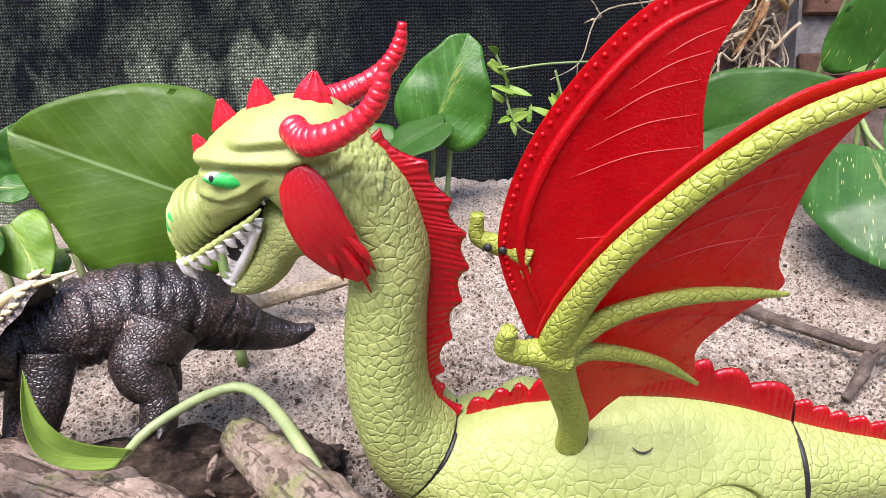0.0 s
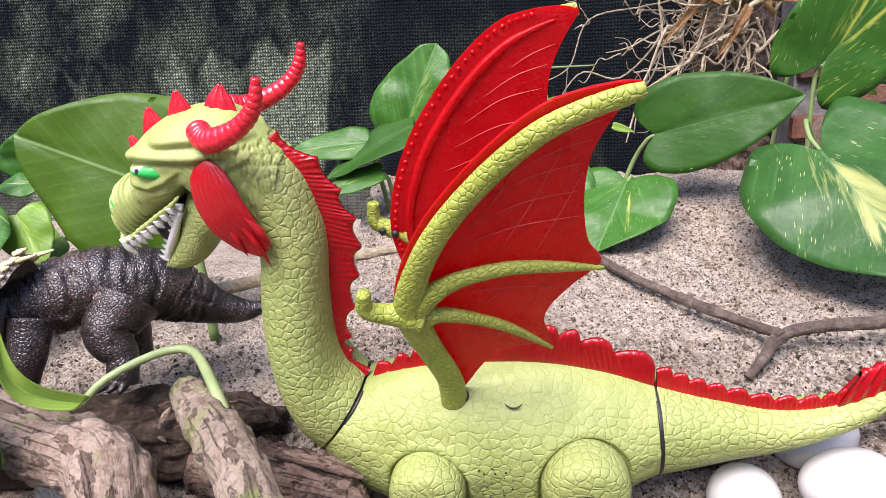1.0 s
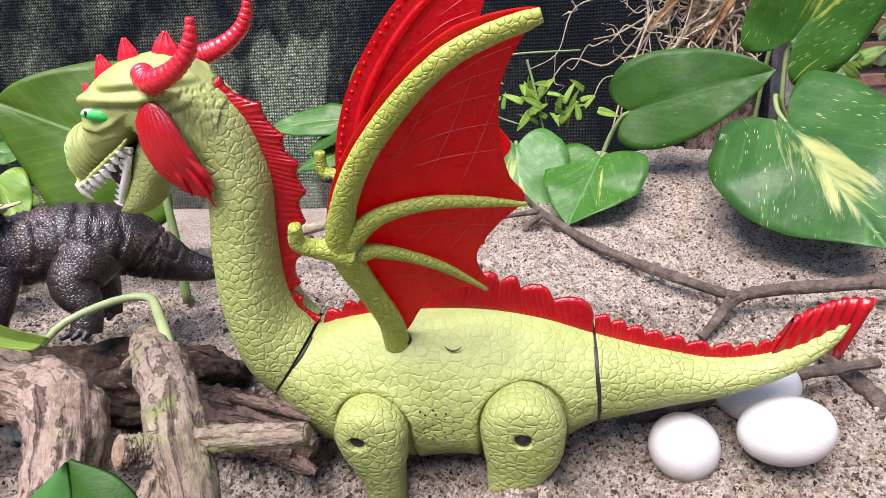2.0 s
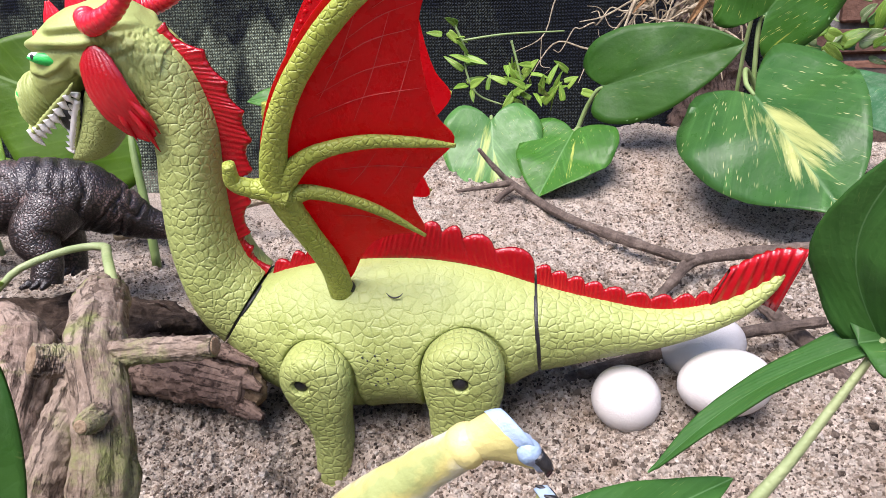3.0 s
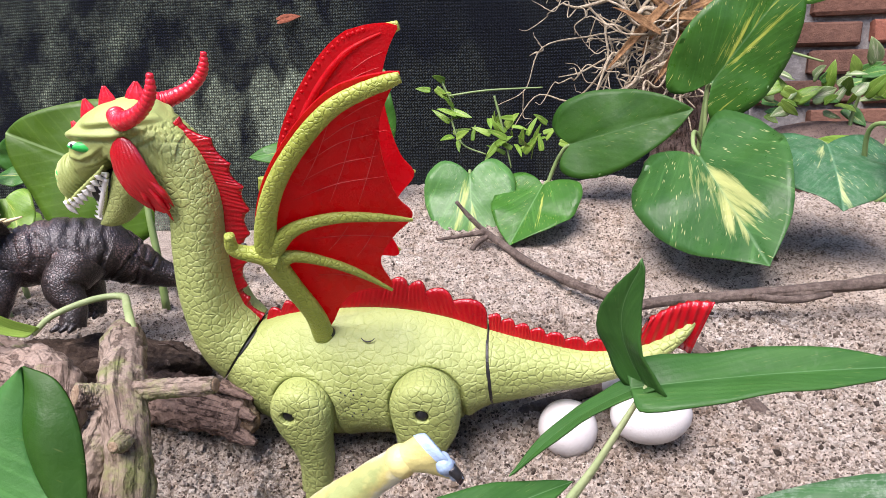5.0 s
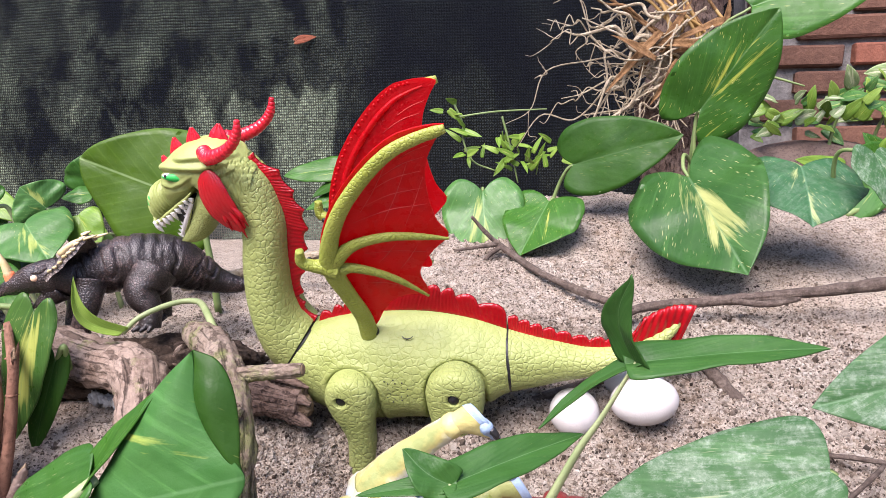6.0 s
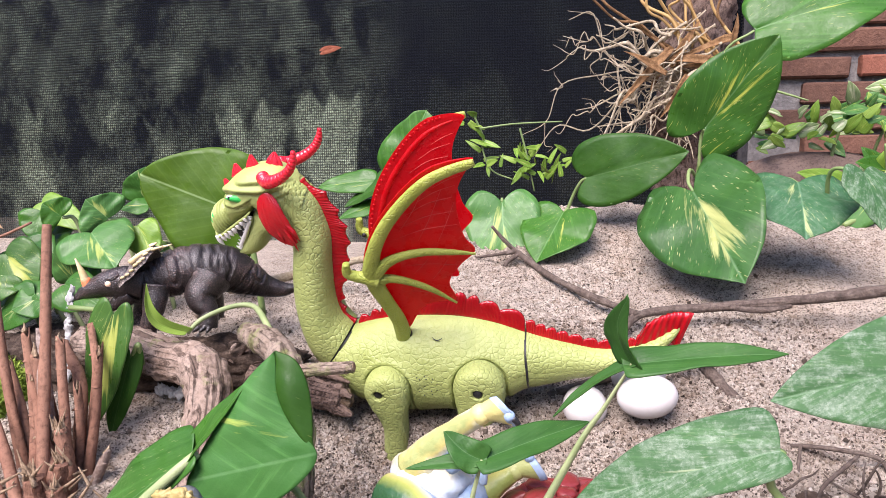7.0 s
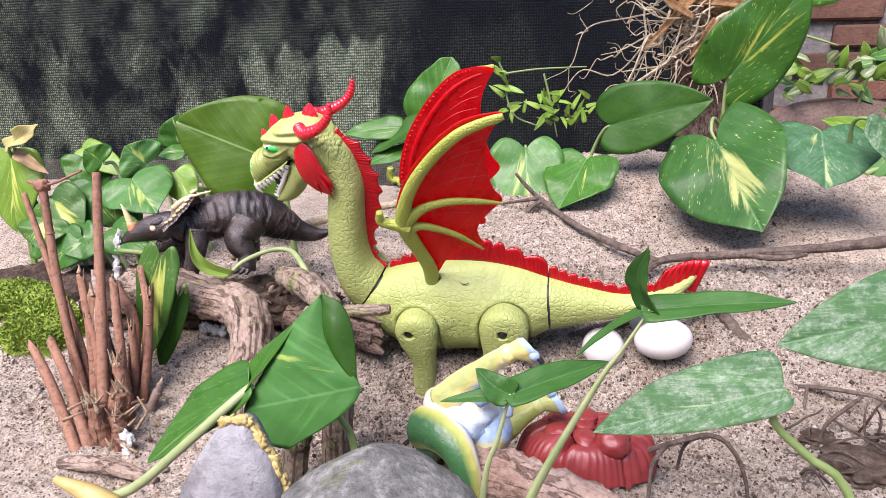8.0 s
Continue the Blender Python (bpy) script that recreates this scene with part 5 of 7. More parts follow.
leaf((0.458, 0.53, 0.138), (0.444, 0.445, 0.097), 0.122, LEAF_SHADY, (0.05, -0.5, 0.85), label="dark mottled leaf drooping over the sand", stalk=[(0.45, 0.55, 0.14), (0.42, 0.58, 0.13)], curl=0.16, heart=1.4)
leaf((0.5, 0.47, 0.15), (0.51, 0.43, 0.1), 0.055, LEAF_DUSTY, (0.3, -0.75, 0.6), label="dusty green leaf tip over the sand", stalk=[(0.48, 0.5, 0.15), (0.49, 0.53, 0.1)])
leaf((0.445, 0.68, 0.33), (0.62, 0.66, 0.388), 0.11, LEAF_GREEN, (0.0, -0.9, 0.45), label="bright green leaf before the brick wall", stalk=[(0.41, 0.7, 0.3), (0.4, 0.75, 0.2), (0.4, 0.8, 0.08)], heart=0.3)
leaf((0.385, 0.04, 0.088), (0.285, 0.028, 0.064), 0.056, LEAF_DUSTY, (0.0, -0.85, 0.55), label="large dusty variegated leaf hanging over the sand", group="foreground leaves", stalk=[(0.39, 0.045, 0.08), (0.43, 0.05, 0.03), (0.44, 0.05, -0.09)], curl=0.06, heart=0.15)
leaf((0.283, 0.011, 0.0475), (0.1965, 0.025, 0.011), 0.05, LEAF_DUSTY, (-0.1, -0.75, 0.7), label="dusty speckled leaf on a green stalk", group="foreground leaves", stalk=[(0.281, 0.014, 0.03), (0.3, 0.018, 0.01), (0.321, 0.02, -0.01), (0.35, 0.02, -0.09)], srad=0.0022, curl=0.06, heart=0.2, halves=(0.85, 0.5))


def arrow_leaf(center, tips, stalk, label, mat, girth=(0.0009, 0.0013, 0.0018, 0.0022)):
    """A three-lobed arrowhead leaf."""
    root = thing("arrowhead_leaf", label, "leaf", center, group="foreground leaves")
    for k, (tip, w, face, bend) in enumerate(tips):
        d = Vector(tip) - Vector(center)
        g = leaf_geo(d.length * 1.06, w, 0.09, 0.3, 0.1, 0.0, 24, 12, seed=k + int(center[0] * 1000))
        m = frame_at(d * -0.06, d, face)
        part("lobe", ([m @ Vector((v[0] + bend * math.sin(math.pi * min(1, max(0, v[1] / d.length))), v[1], v[2])) for v in g[0]], g[1], g[2]), mat, root)
    part("stalk", tube([Vector(q) - Vector(center) for q in [center] + stalk], girth, 24, 10, 0.05, flat=0.6), STALK_PALE, root, "ribbed pale green stalk")


arrow_leaf((0.2262, 0.049, 0.0705), [((0.219, 0.032, 0.106), 0.0155, (-0.6, -0.75, 0.1), -0.0065), ((0.299, 0.053, 0.082), 0.0185, (0.1, -0.5, 0.86), 0.0), ((0.1855, 0.0555, 0.0415), 0.0075, (-0.4, -0.4, 0.85), 0.0035)],
           [(0.2135, 0.05, 0.047), (0.2, 0.05, 0.024), (0.1665, 0.046, -0.045), (0.152, 0.045, -0.1)], "three-lobed dark green arrowhead leaf on a long stalk", LEAF_ARROW, (0.0011, 0.0017, 0.0026, 0.0042, 0.0045))
arrow_leaf((0.155, 0.03, 0.0255), [((0.2085, 0.062, 0.0385), 0.019, (0, -0.6, 0.8), 0.0), ((0.1155, 0.03, 0.02), 0.0085, (0, -0.6, 0.8), 0.0), ((0.1365, 0.03, 0.039), 0.0165, (-0.3, -0.6, 0.7), -0.002)],
           [(0.1515, 0.03, 0.012), (0.148, 0.03, -0.003), (0.1413, 0.03, -0.028), (0.136, 0.03, -0.1)], "small dark green arrowhead leaf over the fallen toy", LEAF_ARROW)


def folded_leaf():
    """A broad leaf whose far lobe is folded back along a bowed line from its top to its tip; each half is a sheet between two edges."""
    root = thing("leaf", "large glossy green leaf with one lobe folded back", "leaf", (0.06, 0.03, 0.014), group="foreground leaves")
    left = [(0.0476, 0.036, 0.0739), (0.0328, 0.033, 0.0588), (0.0196, 0.029, 0.0385), (0.0084, 0.024, 0.019), (0.004, 0.02, 0.0048), (0.0128, 0.016, -0.0099)]
    fold = [(0.0476, 0.036, 0.0739), (0.0497, 0.033, 0.0541), (0.0565, 0.03, 0.0399), (0.071, 0.028, 0.0242), (0.0625, 0.022, 0.009), (0.032, 0.015, -0.0113)]
    outer = [(0.0476, 0.037, 0.0739), (0.0584, 0.037, 0.0692), (0.0654, 0.035, 0.0564), (0.0683, 0.032, 0.038), (0.0689, 0.03, 0.0291), (0.0706, 0.029, 0.0238)]
    inner = [(0.0474, 0.0368, 0.0735), (0.0472, 0.0352, 0.062), (0.0482, 0.0338, 0.052), (0.0525, 0.032, 0.043), (0.059, 0.0308, 0.034), (0.0695, 0.0292, 0.0238)]
    base, tip = Vector((0.071, 0.028, 0.024)), Vector((0.004, 0.02, 0.008))
    down = (tip - base) / (tip - base).length_squared
    side = (tip - base).cross(Vector((-0.2, -0.9, 0.3))).normalized()
    # the lobe turned from the light gets a deeper green for its shade
    for name, a, b, bulge, mat, note in (("blade", left, fold, 0.005, LEAF_GLOSSY, ""), ("folded_lobe", inner, outer, 0.004, LEAF_DEEP, "folded lobe with its shade painted as deeper green")):
        rows, cols = 40, 20
        p, q = curve_pts(a, rows), curve_pts(b, rows)
        top, uvs = [], []
        for i in range(rows):
            for j in range(cols + 1):
                f = j / cols
                v = Vector(p[i]).lerp(Vector(q[i]), f)
                w = math.sin(math.pi * f) * math.sin(math.pi * i / (rows - 1))
                v += Vector((-0.2, -0.9, 0.3)) * (bulge * w + 0.0012 * noise.noise(v * 70))
                k = (v - base).dot(down)
                across = (v - base.lerp(tip, k)).dot(side)
                top.append(v - Vector((0.06, 0.03, 0.014)))
                uvs.append((0.5 + across / 0.1, min(1, max(0, 0.1 + 0.9 * k))))
        n, c = len(top), cols + 1
        f = grid_faces(rows, c, False)
        rim = list(range(c)) + [r * c + c - 1 for r in range(1, rows)] + [(rows - 1) * c + j for j in range(c - 2, -1, -1)] + [r * c for r in range(rows - 2, 0, -1)]
        faces = f + [tuple(i + n for i in g[::-1]) for g in f] + [(rim[(i + 1) % len(rim)], rim[i], rim[i] + n, rim[(i + 1) % len(rim)] + n) for i in range(len(rim))]
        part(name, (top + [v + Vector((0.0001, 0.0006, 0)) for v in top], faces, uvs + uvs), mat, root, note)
    part("stalk", tube([Vector(q) - Vector((0.06, 0.03, 0.014)) for q in [(0.046, 0.036, 0.004), (0.055, 0.042, -0.006), (0.061, 0.045, -0.03), (0.062, 0.046, -0.1)]], [0.0016, 0.0024, 0.0028], 24, 10), STALK, root, "smooth green leaf stalk")


folded_leaf()
leaf((0.0068, 0.022, 0.0232), (-0.07, 0.022, -0.034), 0.036, LEAF_MILD, (-0.3, -0.75, 0.6), label="long green leaf with a yellow streak on a thick stalk", group="foreground leaves", stalk=[(-0.004, 0.0145, 0.011), (-0.036, 0.0125, -0.018), (-0.0763, 0.022, -0.0526), (-0.111, 0.02, -0.0693), (-0.14, 0.02, -0.1)], srad=0.0032, curl=0.06, fold=0.1, heart=0.2, halves=(1.15, 0.6), smat=STALK_PALE)
leaf((-0.004, 0.024, 0.011), (0.033, 0.032, 0.0605), 0.014, LEAF_GREEN, (-0.6, -0.7, 0.4), label="narrow young leaf against the glossy one", group="foreground leaves", stalk=[(-0.02, 0.028, -0.004), (-0.04, 0.026, -0.022)], srad=0.002, curl=0.05, fold=0.4, heart=0.1)
leaf((-0.167, 0.205, 0.046), (-0.186, 0.19, -0.046), 0.038, LEAF_YELLOW, (0.1, -0.9, 0.3), label="hanging leaf with a yellow edge beside the canes", stalk=[(-0.18, 0.215, 0.044), (-0.205, 0.235, 0.042), (-0.235, 0.24, 0.042)], curl=0.1)
leaf((-0.158, 0.21, 0.008), (-0.18, 0.2, -0.062), 0.024, LEAF_DEEP, (0.3, -0.9, 0.2), label="dark leaf hanging behind the canes", stalk=[(-0.15, 0.21, 0.02), (-0.155, 0.22, 0.0)])
leaf((-0.122, 0.238, 0.024), (-0.15, 0.225, 0.068), 0.0115, LEAF_YOUNG, (0.6, -0.75, 0.4), label="slender folded young leaf in front of the dark toy", stalk=[(-0.112, 0.245, 0.034), (-0.095, 0.262, 0.041), (-0.078, 0.268, 0.042), (-0.05, 0.231, 0.043), (-0.018, 0.19, 0.026)], srad=0.0024, curl=-0.12, fold=0.5, heart=0.05, bend=-0.24, smat=STALK_PALE)
LEFT_LEAVES = [
    ((-0.3, 0.36, 0.095), (-0.256, 0.33, 0.068), 0.078, LEAF_STRIPE, (0, -0.5, 0.85), 1.0),
    ((-0.308, 0.4, 0.106), (-0.322, 0.385, 0.128), 0.06, LEAF_STRIPE, (0.1, -0.8, 0.55), 0.6),
    ((-0.4, 0.41, 0.113), (-0.399, 0.39, 0.083), 0.046, LEAF_GREEN, (0.3, -0.9, 0.3), 0.5),
    ((-0.408, 0.42, 0.123), (-0.338, 0.4, 0.097), 0.034, LEAF_LIGHT, (0, -0.8, 0.6), 0.3),
    ((-0.393, 0.36, 0.076), (-0.352, 0.335, 0.037), 0.075, LEAF_MILD, (0.1, -0.85, 0.5), 0.8),
    ((-0.332, 0.33, 0.034), (-0.363, 0.31, 0.023), 0.05, LEAF_MILD, (0, -0.8, 0.6), 0.6),
    ((-0.277, 0.43, 0.119), (-0.307, 0.42, 0.118), 0.026, LEAF_GREEN, (0, -0.7, 0.7), 0.3),
    ((-0.293, 0.45, 0.123), (-0.287, 0.44, 0.161), 0.055, LEAF_MILD, (0.2, -0.9, 0.3), 0.5),
    ((-0.249, 0.41, 0.08), (-0.268, 0.39, 0.069), 0.04, LEAF_LIGHT, (0, -0.6, 0.8), 0.3),
    ((-0.263, 0.27, 0.057), (-0.215, 0.25, 0.044), 0.042, LEAF_GREEN, (0, -0.7, 0.6), 0.3),
    ((-0.347, 0.38, 0.072), (-0.36, 0.36, 0.047), 0.05, LEAF_DEEP, (0, -0.9, 0.4), 0.5),
    ((-0.39, 0.33, 0.051), (-0.391, 0.31, 0.025), 0.06, LEAF_YELLOW, (0.1, -0.9, 0.4), 0.6),
    ((-0.435, 0.37, 0.062), (-0.453, 0.36, 0.044), 0.06, LEAF_DEEP, (0.1, -0.9, 0.4), 0.6),
    ((-0.292, 0.36, 0.061), (-0.326, 0.35, 0.054), 0.045, LEAF_DEEP, (0, -0.7, 0.6), 0.3),
    ((-0.438, 0.345, 0.126), (-0.436, 0.325, 0.035), 0.072, LEAF_LIGHT, (0.15, -0.9, 0.3), 0.3),
    ((-0.394, 0.345, 0.073), (-0.352, 0.33, 0.037), 0.062, LEAF_YELLOW, (-0.1, -0.8, 0.5), 0.7),
    ((-0.345, 0.325, 0.034), (-0.388, 0.31, 0.0), 0.046, LEAF_MILD, (0.1, -0.8, 0.5), 0.5),
    ((-0.313, 0.345, 0.046), (-0.32, 0.33, 0.078), 0.034, LEAF_STRIPE, (0.2, -0.9, 0.3), 0.3),
    ((-0.425, 0.35, 0.021), (-0.386, 0.335, 0.03), 0.045, LEAF_GREEN, (0.0, -0.8, 0.6), 0.4),
    ((-0.35, 0.38, 0.11), (-0.365, 0.37, 0.125), 0.04, LEAF_GREEN, (0.2, -0.9, 0.3), 0.6),
    ((-0.262, 0.385, 0.1), (-0.236, 0.37, 0.068), 0.042, LEAF_LIGHT, (0.0, -0.8, 0.5), 0.4),
    ((-0.4, 0.42, 0.082), (-0.368, 0.41, 0.092), 0.035, LEAF_GREEN, (0, -0.9, 0.4), 0.4),
]
for b, t, w, m, f, h in LEFT_LEAVES:
    leaf(b, t, w, m, f, label="pothos leaf among others behind the canes", stalk=[(b[0] + 0.008, b[1] + 0.015, b[2] - 0.012), (b[0] + 0.02, b[1] + 0.03, ground_z(b[0] + 0.02, b[1] + 0.03) - 0.004)], srad=0.0024, heart=h, smat=STALK_PALE)
leaf((-0.434, 0.335, 0.131), (-0.374, 0.33, 0.154), 0.02, LEAF_WILT, (0.1, -0.9, 0.3), label="curled dry yellowish leaf among the canes", stalk=[(-0.436, 0.34, 0.128), (-0.44, 0.352, 0.09), (-0.44, 0.355, -0.05)], curl=-0.15, fold=0.3, wave=0.4, heart=0.2)
leaf((-0.42, 0.333, 0.125), (-0.384, 0.33, 0.105), 0.014, LEAF_DRY, (0.1, -0.8, 0.5), label="torn dry brown leaf among the canes", stalk=[(-0.425, 0.338, 0.127), (-0.436, 0.35, 0.1), (-0.436, 0.355, -0.05)], curl=0.2, fold=0.35, wave=0.4, heart=0.2)


# ---- toys ----
def hide_skin(name, low, mid, high, rough=0.45):
    m, n, l, b = material(name, rough, 0.7)
    c = coords(n)
    vo = n.new("ShaderNodeTexVoronoi")
    vo.feature = "DISTANCE_TO_EDGE"
    vo.inputs["Scale"].default_value = 480
    l.new(c, vo.inputs["Vector"])
    cell = ramp(n, l, vo.outputs["Distance"], [(0.02, (0, 0, 0)), (0.22, (1, 1, 1))])
    col = ramp(n, l, noise_tex(n, l, c, 36, 5, 0.65), [(0.3, low), (0.52, mid), (0.75, high)])
    l.new(mix(n, l, cell, low, col), b.inputs["Base Color"])
    bump(n, l, b, cell, 0.00022)
    bump(n, l, b, noise_tex(n, l, c, 140, 4), 0.0004)
    return m


TRI_SKIN = hide_skin("dark_hide", (0.004, 0.003, 0.003), (0.052, 0.034, 0.031), (0.22, 0.135, 0.12), 0.36)
FRILL = hide_skin("frill_hide", (0.06, 0.045, 0.04), (0.2, 0.16, 0.14), (0.4, 0.33, 0.28), 0.5)
PALE_EYE = plastic("pale_orange_paint", (0.75, 0.42, 0.25), (0.85, 0.6, 0.42), 0.3, 200)
BONE = plastic("bone_paint", (0.5, 0.38, 0.17), (0.68, 0.58, 0.36), 0.5, 90)
KNOB = plastic("knob_paint", (0.34, 0.25, 0.07), (0.45, 0.36, 0.15), 0.6, 90)
ORANGE = plastic("orange_paint", (0.75, 0.16, 0.05), (0.8, 0.26, 0.12), 0.4, 90)


def triceratops():
    root = thing("toy_triceratops", "dark brown toy horned dinosaur with pale frill on the log", "toy dinosaur")
    spine = [(-0.212, 0.272, 0.051), (-0.195, 0.28, 0.058), (-0.175, 0.292, 0.063), (-0.15, 0.306, 0.067), (-0.128, 0.32, 0.065), (-0.112, 0.334, 0.054), (-0.098, 0.345, 0.044), (-0.081, 0.353, 0.039), (-0.068, 0.357, 0.042)]
    g = tube(spine, [0.0135, 0.0175, 0.0222, 0.0242, 0.0235, 0.0178, 0.0115, 0.0072, 0.0025], 160, 60)
    v = np.array([tuple(q) for q in g[0]])
    fold = np.zeros(len(v))
    for i in range(len(v)):
        row, a = i // 60, 2 * math.pi * (i % 60) / 60
        k = noise.noise(Vector((row * 0.13, math.cos(a) * 0.8, math.sin(a) * 0.8)))
        k2 = noise.noise(Vector((row * 0.3, math.cos(a) * 1.1, math.sin(a) * 1.1 + 7)))
        wr = math.sin(row * 0.85 + 2.2 * k2 + 1.4 * math.cos(a))
        fold[i] = 1.1 * (0.0012 * max(0.0, 0.5 + k2 * 1.6) * math.exp(-((wr + 1) / 0.35) ** 2) + 0.0024 * math.exp(-(k / 0.07) ** 2) + 0.0012 * math.exp(-((k - 0.3) / 0.07) ** 2)) * (1 if 12 < row < 112 else 0.2)
    part("body", ([tuple(q) for q in push(v, 160, 60, fold + scaled(v, 0.003, 0.0002))], g[1]), TRI_SKIN, root)
    head = new("head")
    head.parent = root
    tagged(head, "dark horned head with orange eye and open mouth")
    part("skull", tube([(-0.186, 0.278, 0.058), (-0.2, 0.272, 0.06), (-0.214, 0.268, 0.059), (-0.226, 0.265, 0.055), (-0.238, 0.262, 0.05), (-0.243, 0.261, 0.045)], [0.015, 0.0148, 0.0128, 0.0098, 0.0058, 0.0015], 40, 28, 0.08, 2, 110), TRI_SKIN, head)
    part("brow", blob((-0.205, 0.2695, 0.066), (0.01, 0.0135, 0.0045), (0, -20, 0), 16, 22, 0.2, 200), TRI_SKIN, head)
    part("beak", tube([(-0.232, 0.2635, 0.053), (-0.2415, 0.261, 0.047), (-0.246, 0.26, 0.0385)], [0.0062, 0.0044, 0.0006], 16, 14, 0.06), TRI_SKIN, head, "hooked dark beak")
    part("jaw", tube([(-0.196, 0.272, 0.049), (-0.208, 0.268, 0.041), (-0.217, 0.265, 0.034)], [0.0105, 0.0066, 0.0022], 20, 16, 0.08), TRI_SKIN, head)
    part("nose_horn", tube([(-0.233, 0.262, 0.058), (-0.236, 0.261, 0.069), (-0.2415, 0.26, 0.083)], [0.004, 0.0032, 0.0006], 14, 12), BONE, head, "yellow nose horn with an orange foot")
    part("horn_foot", tube([(-0.231, 0.2625, 0.054), (-0.2345, 0.2615, 0.064)], [0.0054, 0.004], 6, 14), ORANGE, head)
    for dy in (-0.011, 0.012):
        part("brow_horn", tube([(-0.19, 0.272 + dy * 0.6, 0.079), (-0.177, 0.273 + dy * 0.6, 0.088), (-0.158, 0.274 + dy * 0.6, 0.094)], [0.0028, 0.0024, 0.0006], 14, 12), BONE, head, "pale brow horn")
        part("eye", blob((-0.208, 0.2695 + dy * 1.14, 0.0605), (0.0032, 0.0022, 0.0028)), PALE_EYE, head, "pale orange painted eye")
    # the frill: a dished plate rising back from the brow
    n, m = 22, 6
    plate = []
    for i in range(n):
        f = math.pi * i / (n - 1)
        for k in range(m):
            r = 0.25 + 0.75 * k / (m - 1)
            back, wide = r * (0.006 + 0.036 * math.sin(f) ** 0.8), 0.02 * r * math.cos(f)
            plate.append((-0.204 + back * 0.8 + 0.004 * abs(math.cos(f)), 0.271 - wide, 0.066 + back * 0.62 - 0.55 * abs(wide) + 0.004 + 0.0008 * math.sin(i * 1.9) * r))
    plate2 = [(x + 0.0025, y, z - 0.004) for x, y, z in plate]
    k0 = len(plate)
    f1 = grid_faces(n, m, False)
    rimf = [(i * m + m - 1, (i + 1) * m + m - 1, (i + 1) * m + m - 1 + k0, i * m + m - 1 + k0) for i in range(n - 1)]
    part("frill", (plate + plate2, f1 + [tuple(i + k0 for i in f[::-1]) for f in f1] + rimf), FRILL, head, "grey-brown neck frill")
    for i in range(1, n - 1):
        x, y, z = plate[i * m + m - 1]
        c = math.cos(math.pi * i / (n - 1))
        part("frill_knob", tube([(x - 0.002, y + 0.002 * c, z - 0.0015), (x + 0.003, y - 0.0025 * c, z + 0.0005)], [0.0019, 0.0007], 6, 8), BONE, head)
    for pts, r in (([(-0.172, 0.275, 0.056), (-0.172, 0.268, 0.036), (-0.178, 0.266, 0.016), (-0.176, 0.264, 0.004)], [0.0125, 0.0095, 0.0075, 0.0085]),
                   ([(-0.198, 0.3, 0.05), (-0.202, 0.298, 0.036), (-0.206, 0.296, 0.02), (-0.206, 0.294, 0.006)], [0.0105, 0.0085, 0.007, 0.008]),
                   ([(-0.132, 0.3, 0.06), (-0.136, 0.288, 0.044), (-0.128, 0.285, 0.03), (-0.128, 0.282, 0.016)], [0.0195, 0.0145, 0.0088, 0.0088]),
                   ([(-0.15, 0.33, 0.056), (-0.15, 0.335, 0.036), (-0.148, 0.335, 0.012)], [0.014, 0.01, 0.008])):
        g = tube(pts, r, 40, 26, 0.05, 3, 120)
        v = np.array([tuple(q) for q in g[0]])
        foot = pts[-1]
        claws = [tube([(foot[0] + dx, foot[1] - 0.006, foot[2] + 0.002), (foot[0] + dx * 1.4 - 0.002, foot[1] - 0.011, foot[2] - 0.001)], [0.003, 0.0012], 5, 8) for dx in (-0.005, 0, 0.005)]
        leg = part("leg", ([tuple(q) for q in push(v, 40, 26, scaled(v, 0.003, 0.0002))], g[1]), TRI_SKIN, root)
        for k in claws:
            part("claw", k, TRI_SKIN, leg)


triceratops()


def sprayed(name, stops, which, axis, lo, hi, blot=0.25):
    """Toy paint sprayed from one colour into the next along an axis, with soft uneven borders."""
    m, n, l, b = material(name, 0.4, 0.4)
    sp = n.new("ShaderNodeSeparateXYZ")
    l.new(coords(n, which), sp.inputs[0])
    g = calc(n, l, "DIVIDE", calc(n, l, "SUBTRACT", sp.outputs[axis], lo), hi - lo)
    nz = noise_tex(n, l, coords(n), 60, 4, 0.6)
    f = calc(n, l, "ADD", g, calc(n, l, "MULTIPLY", calc(n, l, "SUBTRACT", nz, 0.5), blot * 2))
    l.new(ramp(n, l, f, stops), b.inputs["Base Color"])
    bump(n, l, b, noise_tex(n, l, coords(n), 170, 5), 0.0009)
    return m


YEL, CREAM, SKYB, GRN = (0.47, 0.42, 0.15), (0.56, 0.55, 0.41), (0.22, 0.34, 0.52), (0.03, 0.1, 0.035)
HIDE = sprayed("painted_belly", [(0.15, YEL), (0.3, SKYB), (0.5, (0.42, 0.5, 0.58)), (0.66, CREAM), (0.85, YEL)], "Object", 2, -0.056, 0.0)
HIDE_TAIL = sprayed("painted_tail", [(0.1, GRN), (0.35, (0.3, 0.34, 0.08)), (0.5, YEL), (0.65, CREAM), (0.85, SKYB)], "UV", 0, 0.004, 0.024, 0.1)
HIDE_YELLOW = sprayed("painted_leg", [(0.0, (0.28, 0.32, 0.12)), (0.2, YEL), (0.45, CREAM), (0.62, (0.36, 0.42, 0.45)), (0.75, CREAM), (1.0, YEL)], "UV", 0, 0.0, 0.03, 0.5)
HIDE_OLIVE = sprayed("painted_far_leg", [(0.1, (0.2, 0.24, 0.06)), (0.5, (0.45, 0.42, 0.12)), (0.9, YEL)], "UV", 0, 0.0, 0.03, 0.4)
